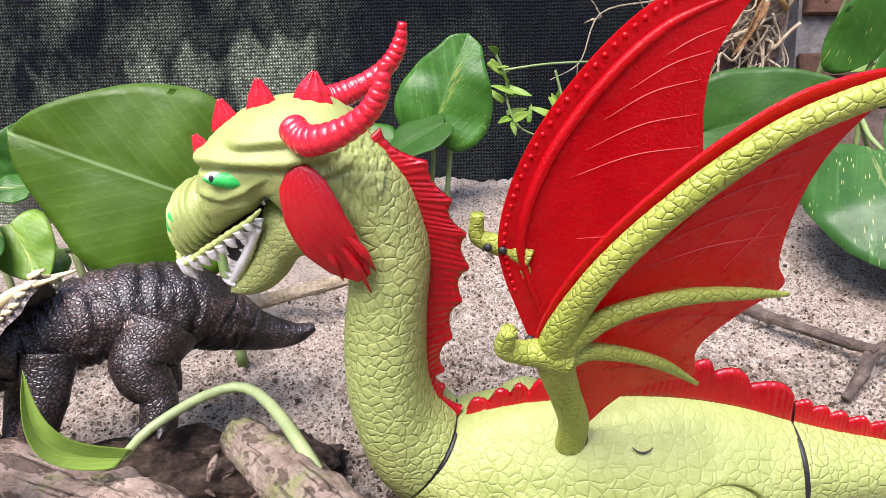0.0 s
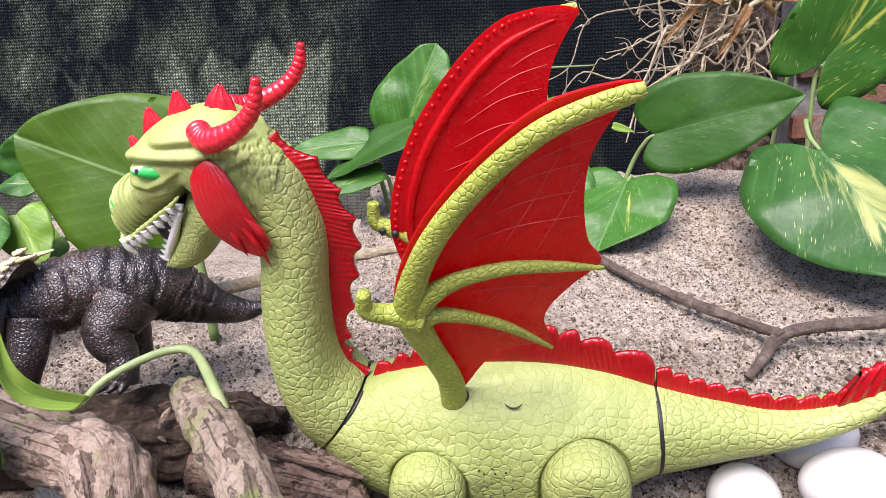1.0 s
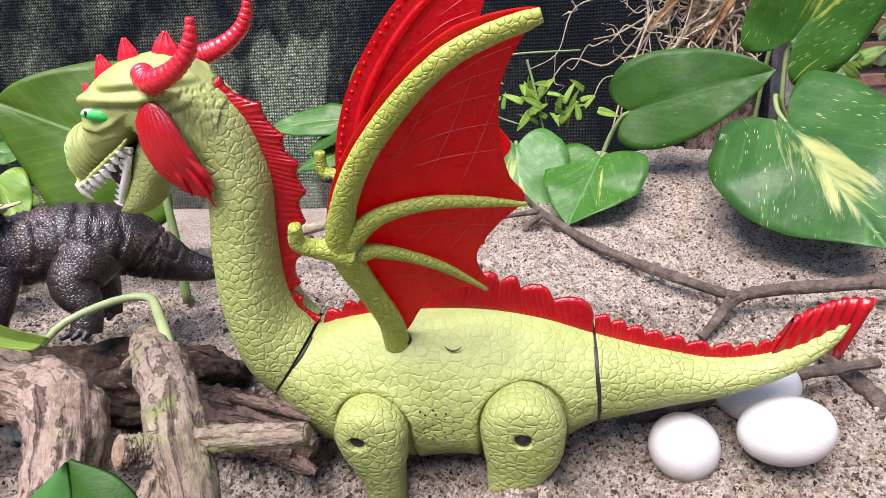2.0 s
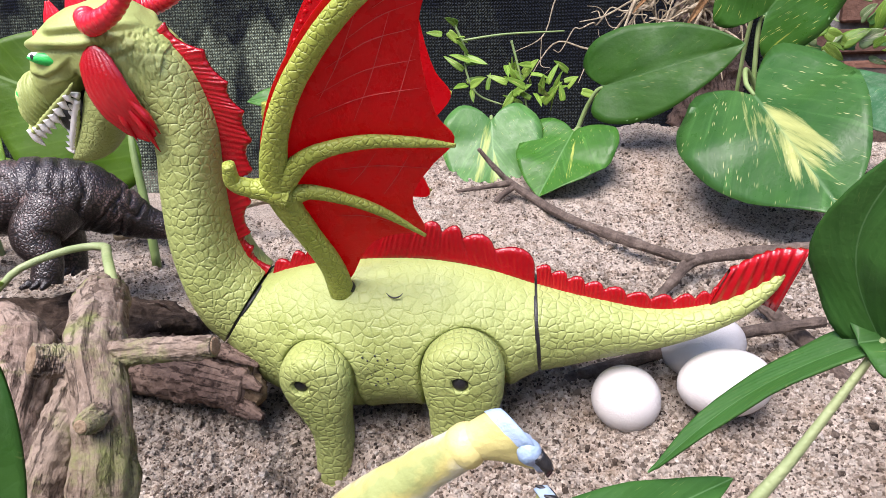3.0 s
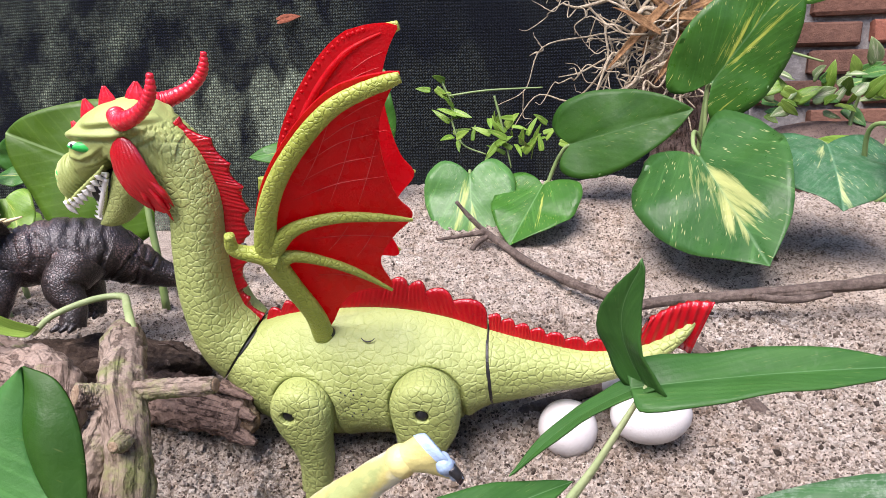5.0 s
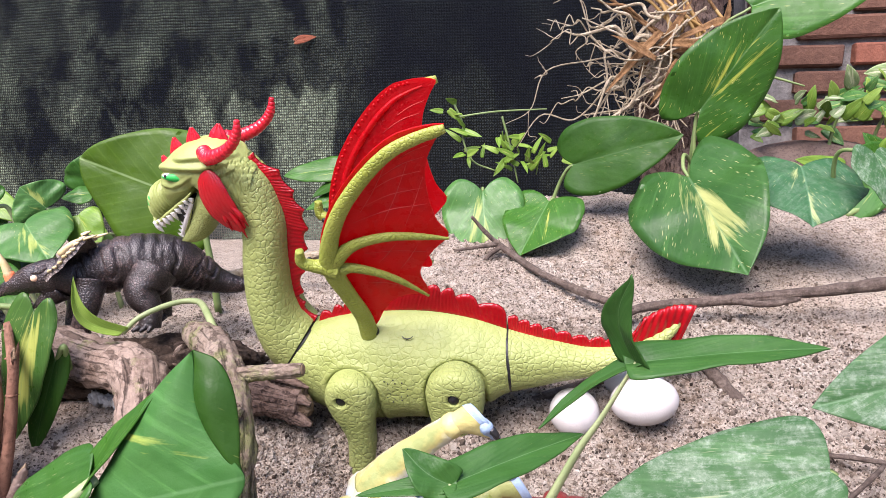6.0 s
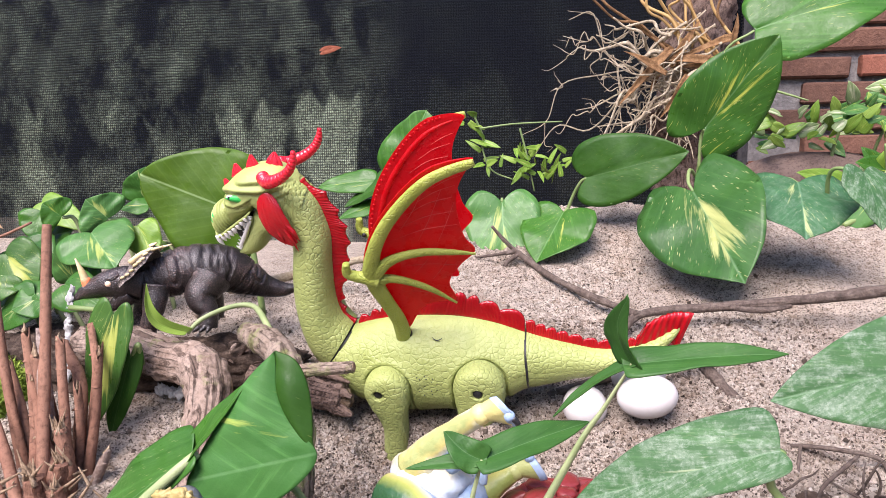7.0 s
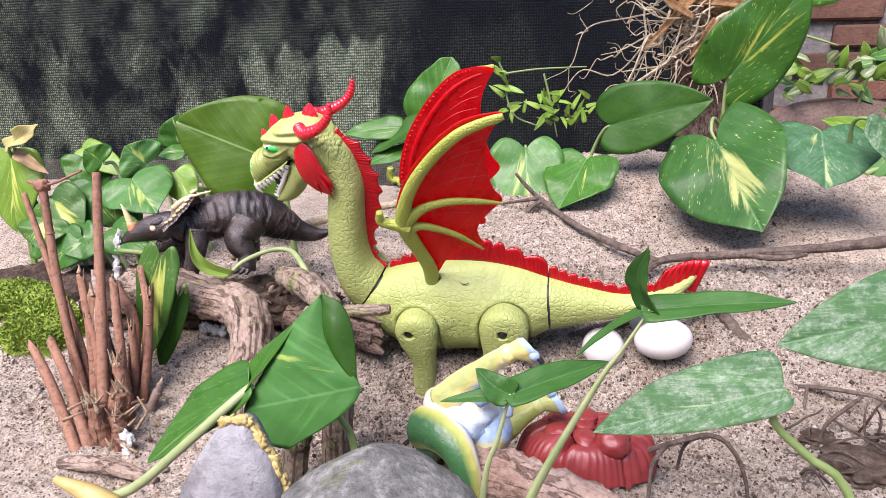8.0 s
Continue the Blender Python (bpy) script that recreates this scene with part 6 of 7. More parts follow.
HIDE_BLUE = plastic("sole_blue", (0.2, 0.31, 0.48), (0.36, 0.45, 0.57), 0.5, 70)
HIDE_GREEN = hide_skin("green_hide", (0.03, 0.1, 0.05), (0.06, 0.16, 0.07), (0.2, 0.28, 0.1))


TOE_PAINT = sprayed("painted_foot", [(0.2, (0.3, 0.33, 0.12)), (0.45, YEL), (0.7, (0.56, 0.5, 0.2)), (0.95, YEL)], "Object", 2, -0.03, 0.04, 0.4)


def toy_foot(leg, ankle, heel, toe, wide, mat, r):
    """A foot that flares from the ankle to a flat sole between heel and toes."""
    a, h, t = Vector(ankle), Vector(heel), Vector(toe)
    mid, half = (h + t) / 2, (t - h) / 2
    axis = half.normalized()
    lay = Vector((-0.3, 1, -0.25))
    side = lay - axis * axis.dot(lay)
    side.normalize()
    out = (mid - a).normalized()
    rows, seg = 16, 28
    verts = []
    for i in range(rows):
        f = i / (rows - 1)
        e = f * f * (3 - 2 * f)
        c = a.lerp(mid, f)
        for j in range(seg):
            g = 2 * math.pi * j / seg
            toes = 1 + (0.42 * math.cos(3 * g) if math.cos(g) > 0 else 0) * e
            verts.append(c + axis * math.cos(g) * (r * (1 - e) + half.length * e) * toes + side * math.sin(g) * (r * (1 - e) + wide * e))
    part("foot", (verts, grid_faces(rows, seg)), TOE_PAINT, leg)
    sole = []
    for i in range(5):
        f = i / 4
        for j in range(seg):
            g = 2 * math.pi * j / seg
            toes = 1 + (0.42 * math.cos(3 * g) if math.cos(g) > 0 else 0)
            k = (1.0, 1.03, 1.0, 0.85, 0.3)[i]
            sole.append(mid + out * (-0.0035, -0.001, 0.0012, 0.0016, 0.0008)[i] + axis * math.cos(g) * half.length * k * toes + side * math.sin(g) * wide * k)
    part("sole", (sole, grid_faces(5, seg) + [tuple(4 * seg + j for j in range(seg))]), HIDE_BLUE, leg, "pale blue sole")
    for k in (-1, 0, 1):
        t0 = t + side * wide * 0.62 * k - axis * (0.002 if k else 0.0)
        part("claw", tube([t0 - axis * 0.001, t0 + axis * 0.003, t0 + axis * 0.0058 - out * 0.002], [0.0021, 0.0017, 0.0003], 8, 10), BLACK, leg, "black claw")
        part("toe", blob(t0 - axis * 0.0026 - out * 0.0012, (0.0034, 0.003, 0.0034), n=12, seg=16, rough=0.1, seed=k + 2), HIDE_BLUE, leg)


def lying_toy():
    root = thing("toy_dinosaur", "yellow and pale blue toy dinosaur lying on its back", "toy dinosaur", group="fallen toys")
    part("belly", blob((0.114, 0.116, -0.034), (0.027, 0.024, 0.024), (0, 30, 20), 34, 40, 0.2, seed=4), HIDE, root, "pale blue and yellow belly")
    part("hip", blob((0.132, 0.116, -0.046), (0.017, 0.018, 0.018), (0, 20, 0), 24, 30, 0.1, seed=3), HIDE, root)
    part("back", blob((0.094, 0.118, -0.047), (0.013, 0.024, 0.026), (0, 14, 10), 24, 28, 0.12, seed=8), HIDE_GREEN, root, "dark green back")
    for pts, r, mat, heel, toe, w in (
            ([(0.105, 0.11, -0.022), (0.117, 0.106, -0.006), (0.131, 0.1015, 0.008), (0.147, 0.0965, 0.0215)], [0.0135, 0.0098, 0.007, 0.0058], HIDE_YELLOW, (0.1553, 0.094, 0.0335), (0.1672, 0.094, 0.0195), 0.0056),
            ([(0.13, 0.12, -0.05), (0.142, 0.123, -0.0455), (0.155, 0.128, -0.0365), (0.165, 0.131, -0.029)], [0.013, 0.0098, 0.007, 0.006], HIDE_OLIVE, (0.1845, 0.132, -0.0345), (0.1715, 0.132, -0.0145), 0.0075)):
        leg = new("leg")
        leg.parent = root
        tagged(leg, "yellow leg with a pale blue sole")
        part("shin", tube(pts, r, 50, 28, 0.06, 2, 110), mat, leg)
        part("ankle", blob(pts[-1], (r[-1] * 1.12,) * 3, n=16, seg=20, rough=0.05), TOE_PAINT, leg)
        toy_foot(leg, pts[-1], heel, toe, w, mat, r[-1])
    part("arm", tube([(0.128, 0.098, -0.012), (0.139, 0.095, -0.006), (0.147, 0.093, -0.012), (0.149, 0.093, -0.02)], [0.006, 0.0045, 0.004, 0.002], 20, 14, 0.06), HIDE_BLUE, root)
    part("tail", tube([(0.09, 0.1, -0.036), (0.101, 0.092, -0.034), (0.113, 0.085, -0.038), (0.122, 0.079, -0.05), (0.127, 0.076, -0.07), (0.129, 0.075, -0.097)], [0.014, 0.0135, 0.012, 0.0098, 0.0075, 0.006], 60, 30, 0.06), HIDE_TAIL, root, "green, yellow and blue striped tail bent down to the sand")


lying_toy()


def clay():
    m = plastic("red_clay", (0.15, 0.018, 0.018), (0.25, 0.036, 0.036), 0.36, 45, 0.00015)
    root = thing("red_clay_lump", "dull red moulded clay lump with petal ridges", "clay lump")
    rows, seg = 80, 260
    verts = []
    for i in range(rows):
        f = i / (rows - 1)
        for j in range(seg):
            a = 2 * math.pi * j / seg
            lobe = abs(math.sin(3.5 * a + 0.5 + 0.4 * math.sin(2 * a)))
            rim = 1 + 0.06 * lobe + 0.04 * math.sin(2 * a + 1)
            skirt = min(1, max(0, (f - 0.6) / 0.25))
            r = 0.045 * f**0.72 * rim * (1 + skirt * 0.03 * abs(math.sin(24 * a + 1.2 * math.sin(5 * a))))
            z = 0.024 * (1 - f**7) - 0.008 * math.exp(-((f / 0.3) ** 2))
            z -= 0.006 * math.exp(-((lobe / 0.2) ** 2)) * min(1, max(0, (f - 0.15) / 0.25)) * (1 - skirt * 0.5)
            z += 0.0022 * math.sin(9 * a + 7 * f) * math.exp(-((f - 0.4) / 0.16) ** 2)
            p = Vector((r * math.cos(a), r * 0.8 * math.sin(a), z))
            p += Vector((1, 1, 1.5)) * 0.001 * noise.noise(p * 90)
            verts.append((p.x + 0.2, p.y + 0.138, p.z - 0.071))
    part("core", (verts, grid_faces(rows, seg)), m, root)
    part("ball", blob((0.216, 0.118, -0.0475), (0.0115, 0.0105, 0.01), (20, 0, 0), 24, 28, 0.1, seed=2), m, root)
    # petals pressed flat round the middle, each with a raised rim
    for i in range(6):
        a = 0.5 + i * math.pi / 3
        x, y = 0.199 + 0.021 * math.cos(a), 0.14 + 0.016 * math.sin(a)
        part("petal", blob((x, y, -0.0475), (0.012, 0.0085, 0.0042), (9 * math.sin(a), -9 * math.cos(a), math.degrees(a)), 22, 28, 0.14, seed=i * 3), m, root)
    part("heart", blob((0.198, 0.14, -0.0475), (0.008, 0.007, 0.004), (0, 0, 20), 18, 22, 0.2, seed=9), m, root)


clay()


def stones():
    g = blob((0.098, -0.03, -0.04), (0.057, 0.05, 0.056), (0, 0, 8), 36, 44, 0.06, seed=1)
    ob = mesh_ob("boulder", *g, GREYSTONE)
    tagged(ob, "smooth grey river stone with pale stains on sand", "stone")
    grey = make_bark("grey_toy_hide", (0.14, 0.14, 0.15), (0.24, 0.24, 0.25), (0.36, 0.36, 0.37), 0, 0.5)
    root = thing("toy_frill_head", "grey toy dinosaur frill with yellow knobs", "toy dinosaur", group="fallen toys")
    prof = [(-0.014, -0.04), (-0.01, -0.016), (0.0, 0.004), (0.012, 0.019), (0.025, 0.023), (0.033, 0.014), (0.039, 0.003), (0.044, -0.012), (0.046, -0.04)]
    c = curve_pts([(x, 0, z) for x, z in prof], 40)
    verts = []
    for y, k in ((-0.026, 0.94), (-0.018, 1.0), (-0.01, 0.97)):
        for q in c:
            verts.append((0.012 + (q[0] - 0.012) * k, y + 0.004 * math.sin(q[0] * 90), -0.04 + (q[2] + 0.04) * k))
    n = 40
    faces = grid_faces(3, n, False) + [tuple(range(n))[::-1], tuple(2 * n + i for i in range(n))] + [(0, n, 2 * n), (n - 1, 3 * n - 1, 2 * n - 1)]
    part("frill", (verts, faces), grey, root)
    rim = [(q[0], -0.018 + 0.001 * math.sin(i), q[2]) for i, q in enumerate(c[14:38])]
    g = tube(rim, [0.0006, 0.0011, 0.0012, 0.0008], 130, 12, 0.7, 4, 330)
    part("rim", g[:2], KNOB, root, "yellow frill rim")
    edge = curve_pts(rim, 19)
    for i in range(1, 18):
        d = Vector(edge[i] - edge[i - 1]).normalized()
        out = Vector((-d.z, 0, d.x)) * (1 if i % 2 else 0.85)
        k = Vector(edge[i]) + out * 0.0004
        part("frill_knob", blob(k, (0.0031, 0.0019, 0.0021 + 0.0006 * math.sin(i * 1.7)), (0, math.degrees(math.atan2(-d.z, d.x)) + 7 * math.sin(i * 2.3), 0), 12, 14, 0.6, 330, i, 0.7), KNOB, root)
    part("neck", blob((0.01, -0.015, -0.06), (0.035, 0.03, 0.04), n=16, seg=20, rough=0.1), grey, root)
    part("horn", tube([(-0.055, -0.02, -0.036), (-0.07, -0.02, -0.028), (-0.088, -0.022, -0.02)], [0.007, 0.0055, 0.002], 14, 14), KNOB, root, "yellow horn")
    part("cheek", blob((-0.02, -0.016, -0.08), (0.03, 0.03, 0.034), n=16, seg=20, rough=0.1, seed=4), grey, root)
    white = plastic("white_chip", (0.26, 0.26, 0.25), (0.58, 0.58, 0.56), 0.8, 260)
    for k, (top, low, r, count) in enumerate((((-0.165, 0.252, -0.034), (-0.14, 0.248, -0.036), 0.0055, 5), ((-0.147, 0.112, -0.073), (-0.151, 0.111, -0.094), 0.0065, 5), ((-0.247, 0.258, 0.058), (-0.252, 0.249, -0.03), 0.0042, 12))):
        rnd = random.Random(k)
        root = thing("plaster_chip", "flaky grey-white plaster strip behind the canes" if k == 2 else "flaky white plaster chip on the ground", "chip", low, group="plaster chips")
        for i in range(count):
            q = Vector(top).lerp(Vector(low), (i + 0.5) / count) + Vector((rnd.uniform(-1, 1), rnd.uniform(-0.3, 0.3), 0)) * r * 0.4
            part("flake", blob(q - Vector(low), (r * rnd.uniform(0.55, 1), r * 0.3, max(r * 0.9, (Vector(top) - Vector(low)).length / count * rnd.uniform(0.6, 1.0))), (rnd.uniform(-20, 20), rnd.uniform(-25, 25), rnd.uniform(-30, 30)), 14, 18, 0.7, 260, i * 3 + k), white, root)
    cream = make_bark("cream_pebble", (0.4, 0.36, 0.28), (0.6, 0.55, 0.45), (0.72, 0.68, 0.58), 0, 1)
    for x, y, r in ((0.188, 0.6, 0.0052), (0.2, 0.603, 0.006), (0.2115, 0.599, 0.0048)):
        ob = mesh_ob("pebble", *blob((x, y, ground_z(x, y) + r * 0.45), (r, r * 0.9, r * 0.75), (0, 0, r * 9000), 12, 16, 0.15, seed=r * 900), cream)
        tagged(ob, "small cream pebble on the crest of the sand", "pebble", "pebbles")


stones()


def earth_clump():
    """A lump of dark earth bound by fine roots, washed out of the sand."""
    soil = make_bark("dark_earth", (0.03, 0.02, 0.014), (0.1, 0.07, 0.05), (0.22, 0.17, 0.13), 0.0, 1.6)
    root = thing("earth_clump", "dark crumbly earth bound by fine dry roots", "earth")
    rnd = random.Random(8)
    for x, y, sx in ((0.4, 0.19, 0.034), (0.425, 0.2, 0.03), (0.378, 0.215, 0.018)):
        part("lump", blob((x, y, ground_z(x, y) + 0.001), (sx, sx * 0.7, sx * 0.3), (0, 0, 20), 40, 54, 0.45, 60.0, x * 90), soil, root)
    for i in range(34):
        x, y = rnd.uniform(0.35, 0.44), rnd.uniform(0.165, 0.225)
        pts = [Vector((x, y, ground_z(x, y) - 0.002))]
        d = Vector((rnd.uniform(-1, 1), rnd.uniform(-0.6, 0.3), rnd.uniform(0.1, 0.8))).normalized()
        for k in range(4):
            d = (d + Vector((rnd.uniform(-0.6, 0.6), rnd.uniform(-0.4, 0.4), rnd.uniform(-0.6, 0.25)))).normalized()
            pts.append(pts[-1] + d * rnd.uniform(0.007, 0.014))
        part("rootlet", tube(pts, [0.0009, 0.0011, 0.0008, 0.0003], 18, 6, 0.2, i), TWIG, root)


earth_clump()


def dark_earth():
    """Dark crumbly earth and bark litter between the log and the toy on it; the dark soil colour also stands for deep
    shadow.
    """
    soil = make_bark("shaded_earth", (0.02, 0.013, 0.009), (0.075, 0.05, 0.036), (0.19, 0.14, 0.105), 0.0, 2.2)
    root = thing("earth_bank", "crumbly earth and bark litter, darkened for the shadow behind log and canes", "earth")
    for i, (x, y, z, sx) in enumerate(((-0.15, 0.292, -0.022, 0.06), (-0.095, 0.3, -0.024, 0.05), (-0.2, 0.285, -0.03, 0.045), (-0.265, 0.3, -0.035, 0.06), (-0.33, 0.345, -0.045, 0.09), (-0.43, 0.345, -0.05, 0.1))):
        part("lump", blob((x, y, z), (sx, sx * 0.55, sx * 0.42), (0, 0, 25), 60, 80, 0.3, 75.0, i * 3.3), soil, root)
    rnd = random.Random(12)
    for i in range(46):
        x, y = rnd.uniform(-0.2, -0.06), rnd.uniform(0.262, 0.305)
        z = -0.005 + rnd.uniform(-0.012, 0.006)
        d = Vector((rnd.uniform(-1, 1), rnd.uniform(-0.6, 0.6), rnd.uniform(-0.25, 0.35))).normalized() * rnd.uniform(0.006, 0.016)
        part("bark_flake", tube([Vector((x, y, z)) - d * 0.5, (x, y, z + 0.001), Vector((x, y, z)) + d * 0.5], [0.0008, rnd.uniform(0.0016, 0.003), 0.0006], 8, 8, 0.3, i, 200, 0.4), BARK_DARK if i % 3 else BARK, root)


dark_earth()


def moss(at, size, count, seed):
    rnd = random.Random(seed)
    verts, faces = [], []
    for _ in range(count):
        a, e = rnd.uniform(0, 2 * math.pi), math.asin(rnd.uniform(0.1, 1))
        o = Vector((math.cos(a) * math.cos(e), math.sin(a) * math.cos(e), math.sin(e)))
        p = Vector((at[0] + o.x * size[0], at[1] + o.y * size[1], at[2] + o.z * size[2])) + Vector((rnd.gauss(0, 0.003), rnd.gauss(0, 0.003), rnd.gauss(0, 0.002)))
        d = (o + Vector((rnd.uniform(-1, 1), rnd.uniform(-1, 1), rnd.uniform(-0.4, 1)))).normalized() * rnd.uniform(0.0015, 0.004)
        s = d.cross(Vector((rnd.uniform(-1, 1), rnd.uniform(-1, 1), rnd.uniform(-1, 1)))).normalized() * 0.0009
        k = len(verts)
        verts += [p - s, p + s, p + d * 0.6 + s * 0.8, p + d, p + d * 0.6 - s * 0.8]
        faces.append((k, k + 1, k + 2, k + 3, k + 4))
    tagged(mesh_ob("moss", verts, faces, MOSS, False), "bright green moss cushion on the ground", "moss", kind="stuff")
    tagged(mesh_ob("moss_mound", *blob(at, tuple(k + 0.001 for k in size), rough=0.15), MOSS), "mossy green mound of earth", "mound")


MOSS = plastic("moss_green", (0.1, 0.17, 0.012), (0.24, 0.32, 0.035), 0.8, 60)
moss((-0.335, 0.25, -0.062), (0.044, 0.034, 0.04), 14000, 31)
moss((-0.4, 0.285, -0.045), (0.06, 0.03, 0.034), 12000, 32)


# ---- tangle of roots, trunk, vine ----
def tangle():
    root = thing("root_tangle", "tangle of pale dry roots hanging off a trunk", "roots")
    rnd = random.Random(77)
    hub = Vector((0.425, 0.95, 0.31))
    straw = plastic("straw_stem", (0.34, 0.2, 0.06), (0.5, 0.33, 0.13), 0.6, 40)
    rusty = make_bark("rusty_sheath", (0.11, 0.055, 0.025), (0.24, 0.13, 0.055), (0.38, 0.23, 0.11), 0, 1.6)

    def fibre(name, st, end, r, mat, kink, sag=0.0, n=34):
        d = end - st
        pts = [st]
        for k in range(1, 6):
            f = k / 6
            j = kink * d.length * math.sin(math.pi * f)
            pts.append(st + d * f + Vector((rnd.gauss(0, j), rnd.gauss(0, j * 0.6), rnd.gauss(0, j) + sag * d.length * math.sin(math.pi * f))))
        part(name, tube(pts + [end], [r, r * 0.9, r * 0.75, r * 0.6, r * 0.3], n, 7, 0.2, rnd.random() * 50, 90), mat, root)
        return pts
    ends = []
    for i in range(34):
        f = rnd.random()
        end = Vector((0.09 + 0.24 * rnd.random() ** 0.8 + 0.05 * f, 0.95 + rnd.uniform(-0.07, 0.03), 0.12 + 0.3 * f * f + rnd.uniform(-0.02, 0.05)))
        st = hub + Vector((rnd.uniform(-0.05, 0.04), rnd.uniform(-0.04, 0.02), rnd.uniform(-0.07, 0.1)))
        ends.append(fibre("rootlet", st, end, rnd.choice((0.0013, 0.0017, 0.0023, 0.003, 0.0042)), ROOT, 0.07, rnd.uniform(-0.02, 0.09)))
    for i in range(16):
        st = hub + Vector((rnd.uniform(-0.07, 0.05), rnd.uniform(-0.03, 0.02), rnd.uniform(-0.05, 0.03)))
        fibre("rootlet", st, Vector((rnd.uniform(0.27, 0.45), 0.94, rnd.uniform(0.14, 0.23))), rnd.choice((0.0014, 0.002, 0.0028)), ROOT, 0.09)
    for i in range(54):
        pts = rnd.choice(ends)
        st = pts[rnd.randrange(2, 6)]
        fibre("rootlet", st, st + Vector((rnd.uniform(-0.09, 0.05), rnd.uniform(-0.02, 0.02), rnd.uniform(-0.06, 0.05))), rnd.choice((0.0008, 0.001, 0.0013)), ROOT, 0.16, 0.0, 26)
    for i in range(12):
        x = 0.4 + 0.009 * i + rnd.uniform(-0.012, 0.012)
        far = rnd.uniform(0.05, 0.26)
        fibre("stem", Vector((x, 0.95, 0.31 + rnd.uniform(-0.02, 0.04))), Vector((x - far, 0.93 + rnd.uniform(-0.03, 0.03), rnd.uniform(0.46, 0.6))), rnd.choice((0.002, 0.0028, 0.0036)), rnd.choice((straw, straw, rusty)), 0.04, 0.05)
    for i in range(9):
        st = hub + Vector((rnd.uniform(-0.09, 0.06), rnd.uniform(-0.05, -0.01), rnd.uniform(-0.03, 0.1)))
        g = leaf_geo(rnd.uniform(0.06, 0.13), 0.014, 0.2, 0.6, 0.2, 0.0, 14, 6, i)
        m = frame_at(st, st + Vector((rnd.uniform(-1, 0.3), rnd.uniform(-0.3, 0.1), rnd.uniform(-0.6, 1))), (rnd.uniform(-0.6, 0.6), -0.8, 0.3))
        part("sheath", ([m @ Vector(v) for v in g[0]], g[1], g[2]), rusty, root, "dry rust-brown leaf sheath")
    log("tree_trunk", "dark rough trunk behind the hanging roots", [("trunk", [(0.45, 1.06, -0.05), (0.43, 1.05, 0.15), (0.44, 1.05, 0.35), (0.5, 1.06, 0.8)], [0.06, 0.05, 0.055, 0.06], None), ("knot", [(0.41, 1.02, 0.2), (0.38, 1.0, 0.22), (0.36, 0.99, 0.25)], [0.03, 0.022, 0.014], None), ("root", [(0.42, 1.03, 0.05), (0.36, 0.99, 0.0), (0.32, 0.97, -0.06)], [0.03, 0.022, 0.016], None)], BARK_DARK, "trunk", 0.2)


tangle()


def small_leaf_plant(name, label, spots, size, mats, seed, stems, slim=(0.4, 0.68)):
    root = thing(name, label, "plant")
    rnd = random.Random(seed)
    for pts, r in stems:
        part("stem", tube(pts, [r, r * 0.9, r * 0.6], 24, 7, 0.1), STALK, root)
    for c, n, spread in spots:
        for _ in range(n):
            b = Vector(c) + Vector((rnd.gauss(0, spread), rnd.gauss(0, spread * 0.7), rnd.gauss(0, spread * 0.7)))
            d = Vector((rnd.uniform(-1, 1), rnd.uniform(-0.8, 0.1), rnd.uniform(-0.5, 0.9))).normalized()
            ln = size * rnd.uniform(0.7, 1.35)
            g = leaf_geo(ln, ln * rnd.uniform(*slim), rnd.uniform(0, 0.3), 0.2, 0.06, 0.25, 12, 8, rnd.randrange(999))
            m = frame_at(b, b + d, (rnd.uniform(-0.5, 0.5), -0.8, rnd.uniform(0, 0.8)))
            part("leaf", ([m @ Vector(v) for v in g[0]], g[1], g[2]), rnd.choice(mats), root)


small_leaf_plant("trailing_vine", "thin trailing vine with small light green leaves", [((0.058, 0.85, 0.222), 5, 0.009), ((0.07, 0.85, 0.19), 5, 0.01), ((0.082, 0.85, 0.155), 5, 0.011), ((0.14, 0.86, 0.175), 9, 0.014), ((0.15, 0.86, 0.145), 9, 0.016), ((0.185, 0.86, 0.135), 8, 0.016), ((0.2, 0.86, 0.16), 5, 0.014)], 0.026, [LEAF_YOUNG, LEAF_LIGHT, LEAF_LIGHT], 5,
                 [([(0.055, 0.85, 0.235), (0.068, 0.85, 0.205), (0.07, 0.85, 0.175), (0.085, 0.85, 0.145), (0.12, 0.85, 0.13)], 0.0018), ([(0.06, 0.85, 0.215), (0.12, 0.85, 0.222), (0.2, 0.86, 0.225)], 0.0016), ([(0.13, 0.86, 0.215), (0.142, 0.86, 0.17), (0.155, 0.86, 0.11)], 0.0018)], (0.26, 0.42))
small_leaf_plant("variegated_shrub", "low shrub with pale variegated leaves before the bricks", [((0.54, 0.86, 0.2), 14, 0.022), ((0.6, 0.86, 0.21), 20, 0.026), ((0.65, 0.86, 0.23), 18, 0.028), ((0.7, 0.87, 0.22), 16, 0.03)], 0.03, [LEAF_PALE, LEAF_PALE, LEAF_LIGHT, LEAF_YOUNG, LEAF_STRIPE], 15,
                 [([(0.5, 0.9, 0.28), (0.54, 0.88, 0.265), (0.58, 0.87, 0.25)], 0.0022), ([(0.62, 0.87, 0.12), (0.62, 0.87, 0.17), (0.63, 0.86, 0.22)], 0.003), ([(0.68, 0.88, 0.1), (0.68, 0.87, 0.17), (0.7, 0.86, 0.23)], 0.003)])
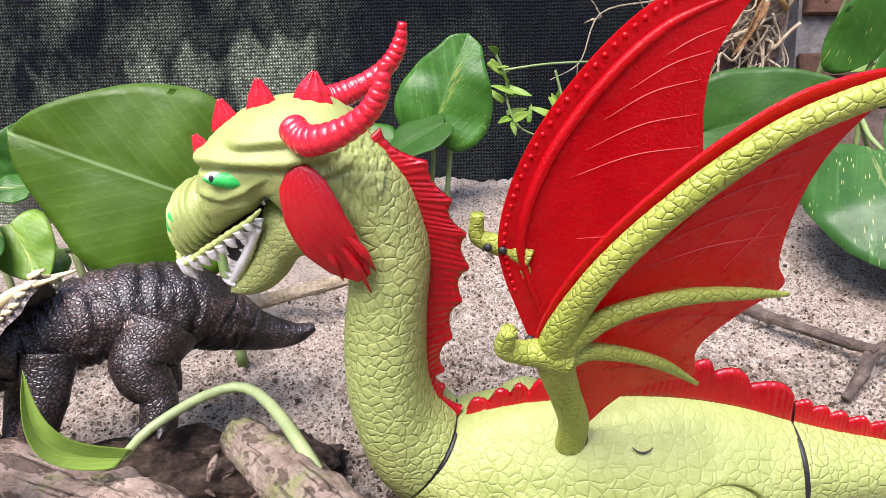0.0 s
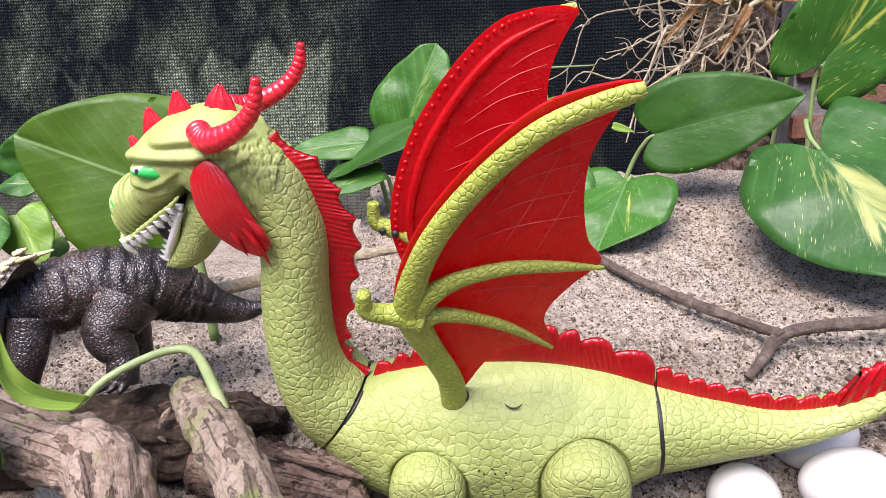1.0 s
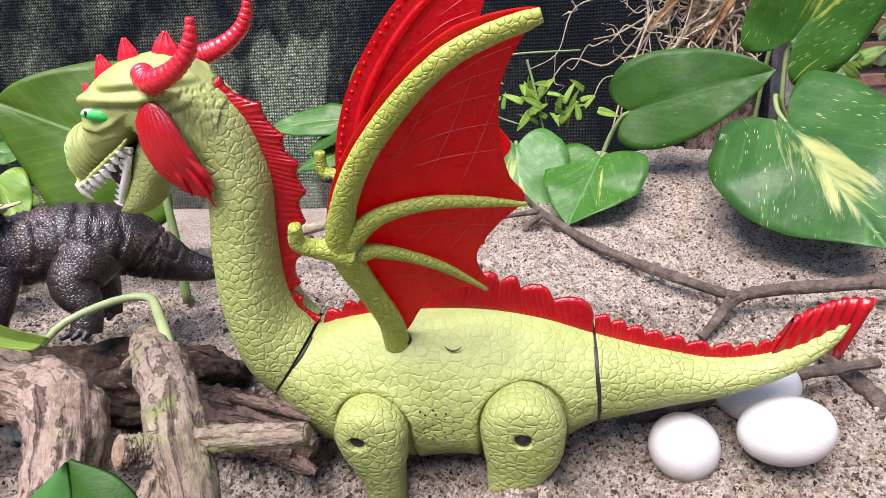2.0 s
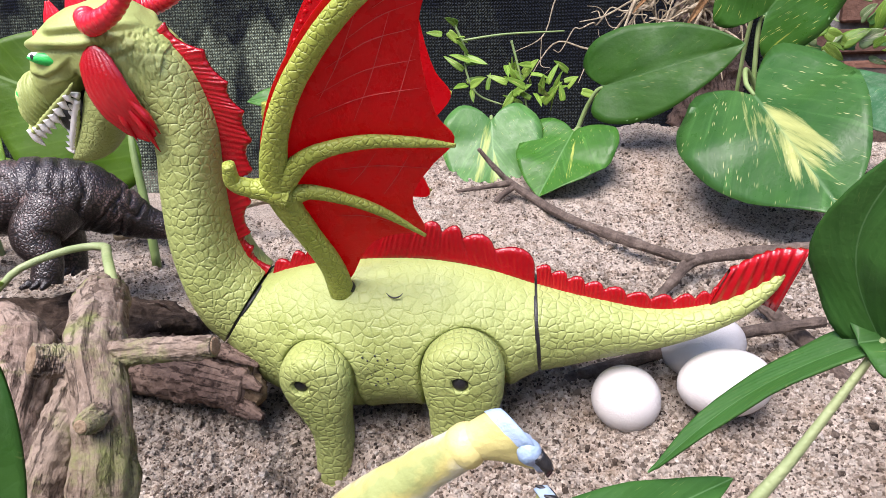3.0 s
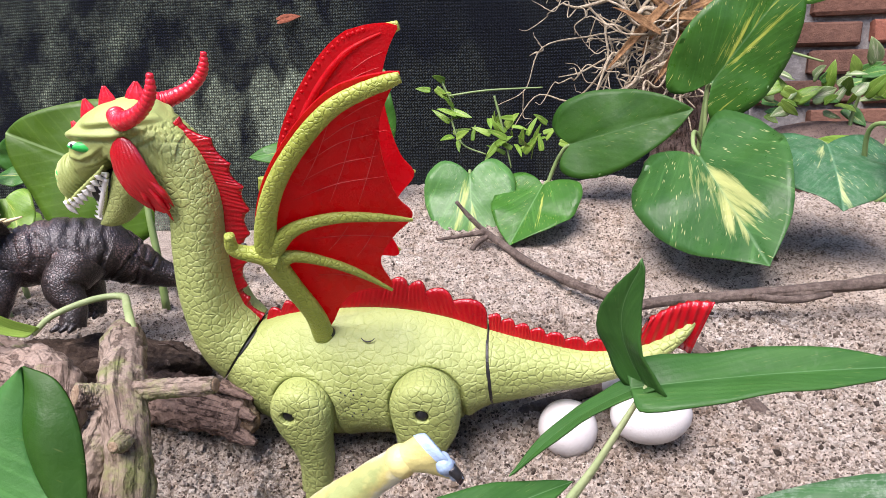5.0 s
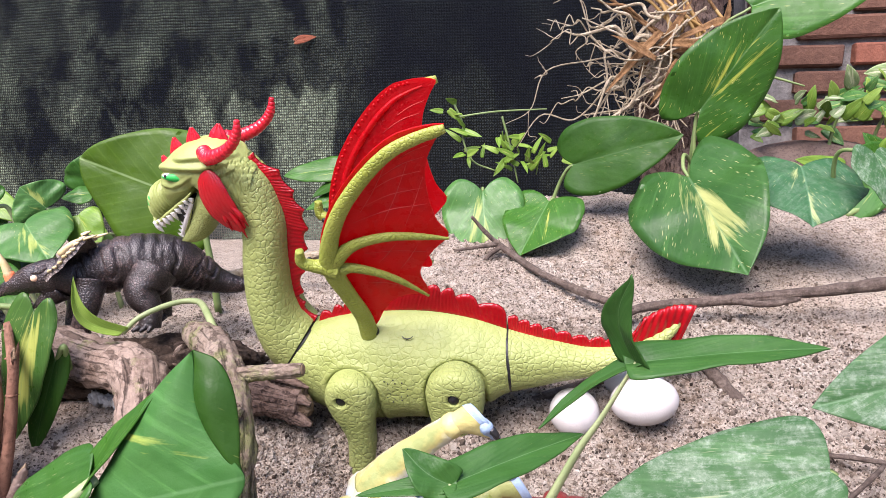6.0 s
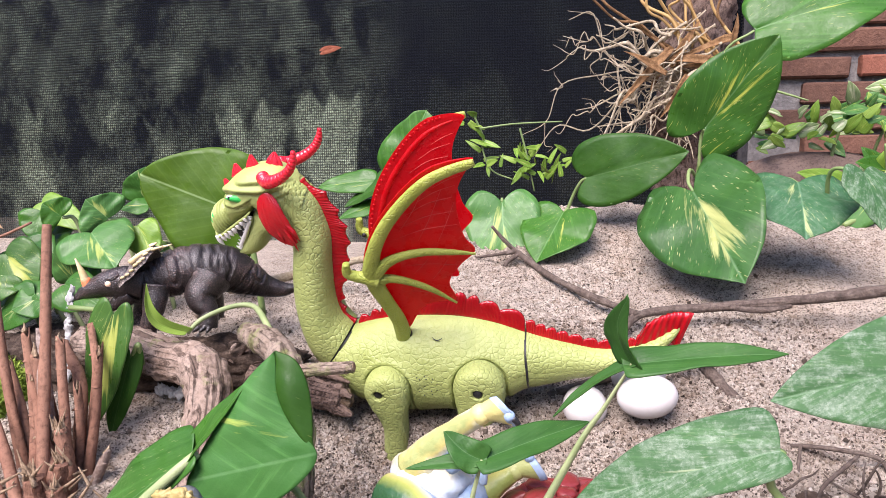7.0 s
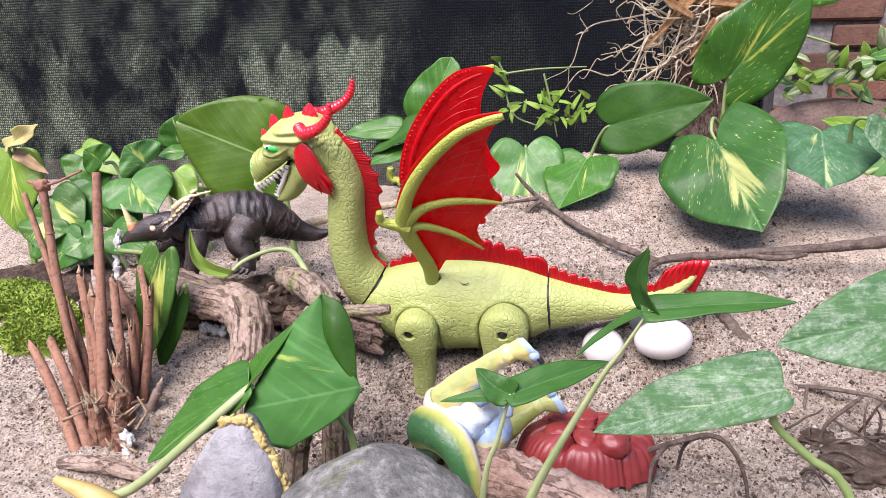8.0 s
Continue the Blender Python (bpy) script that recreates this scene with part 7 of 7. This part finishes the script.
small_leaf_plant("pothos_clump", "pothos clump with pale and green leaves", [((0.66, 0.72, 0.13), 7, 0.03), ((0.6, 0.7, 0.12), 5, 0.025), ((0.72, 0.7, 0.16), 6, 0.03)], 0.075, [LEAF_STRIPE, LEAF_PALE, LEAF_LIGHT, LEAF_GREEN], 25,
                 [([(0.56, 0.66, 0.075), (0.62, 0.68, 0.1), (0.7, 0.7, 0.12)], 0.004), ([(0.64, 0.72, 0.08), (0.63, 0.71, 0.14), (0.62, 0.7, 0.18)], 0.003)])


def planter():
    ob = mesh_ob("planter", *blob((0.6, 0.9, 0.11), (0.11, 0.05, 0.06), (0, 0, 0), 20, 30, 0.06, power=0.7), BARK_DARK)
    tagged(ob, "dark weathered planter holding the shrub", "planter")


planter()


# ---- dead leaf on the net ----
def caught_leaf():
    ob = mesh_ob("dead_leaf", *leaf_geo(0.045, 0.02, 0.3, 0.3)[:2], make_bark("rusty_leaf", (0.1, 0.03, 0.015), (0.2, 0.06, 0.03), (0.3, 0.11, 0.06)))
    ob.matrix_basis = frame_at((-0.36, 1.285, 0.42), (-0.31, 1.285, 0.435), (0, -1, 0.3))
    tagged(ob, "small dead brown leaf caught on the net", "leaf")


caught_leaf()


# ---- brick wall ----
def brick_wall():
    mortar = make_bark("mortar", (0.09, 0.086, 0.082), (0.17, 0.16, 0.152), (0.27, 0.255, 0.24), 0, 0.6)
    m, n, l, b = material("brick", 0.9, 0.2)
    c = coords(n)
    inf = n.new("ShaderNodeObjectInfo")
    col = ramp(n, l, inf.outputs["Random"], [(0.0, (0.1, 0.06, 0.045)), (0.6, (0.16, 0.085, 0.06)), (0.9, (0.21, 0.1, 0.068)), (1.0, (0.27, 0.1, 0.065))])
    l.new(mix(n, l, 1.0, col, ramp(n, l, noise_tex(n, l, c, 45, 6, 0.7), [(0.3, (0.55, 0.5, 0.5)), (0.7, (1.1, 1.05, 1.0))]), "MULTIPLY"), b.inputs["Base Color"])
    bump(n, l, b, noise_tex(n, l, c, 120, 6, 0.7), 0.004)
    x0, x1, z0, z1, y = 0.585, 2.45, -0.1, 0.95, 1.21
    verts = [(x, yy, z) for yy in (y, y + 0.1) for z in (z0, z1) for x in (x0, x1)]
    wall = mesh_ob("wall_brick", verts, [(0, 1, 3, 2), (4, 6, 7, 5), (0, 2, 6, 4), (1, 5, 7, 3), (2, 3, 7, 6)], mortar, False)
    tagged(wall, "old red brick wall with thick grey mortar", "wall", kind="structure")
    meshes = []
    for k in range(6):
        rnd = random.Random(k)
        bm = bmesh.new()
        bmesh.ops.create_cube(bm, size=1)
        bmesh.ops.scale(bm, vec=(0.176, 0.03, 0.041), verts=bm.verts)
        bmesh.ops.bevel(bm, geom=bm.edges[:], offset=0.004, segments=1, affect="EDGES")
        for v in bm.verts:
            v.co += Vector((rnd.uniform(-1, 1), rnd.uniform(-1, 1), rnd.uniform(-1, 1))) * 0.0018
        me = bpy.data.meshes.new("brick")
        bm.to_mesh(me)
        bm.free()
        me.materials.append(m)
        meshes.append(me)
    rnd = random.Random(2)
    for r in range(20):
        z = z0 + 0.03 + r * 0.051
        x = x0 + 0.09 + (0.096 if r % 2 else 0)
        while x < x1 - 0.09:
            ob = new("brick", meshes[rnd.randrange(6)])
            ob.parent = wall
            ob.matrix_basis = pose(x + rnd.uniform(-0.004, 0.004), y - 0.004 + rnd.uniform(-0.003, 0.003), z + rnd.uniform(-0.002, 0.002), 0, rnd.uniform(-1, 1), 0)
            x += 0.193


brick_wall()
pebbles()
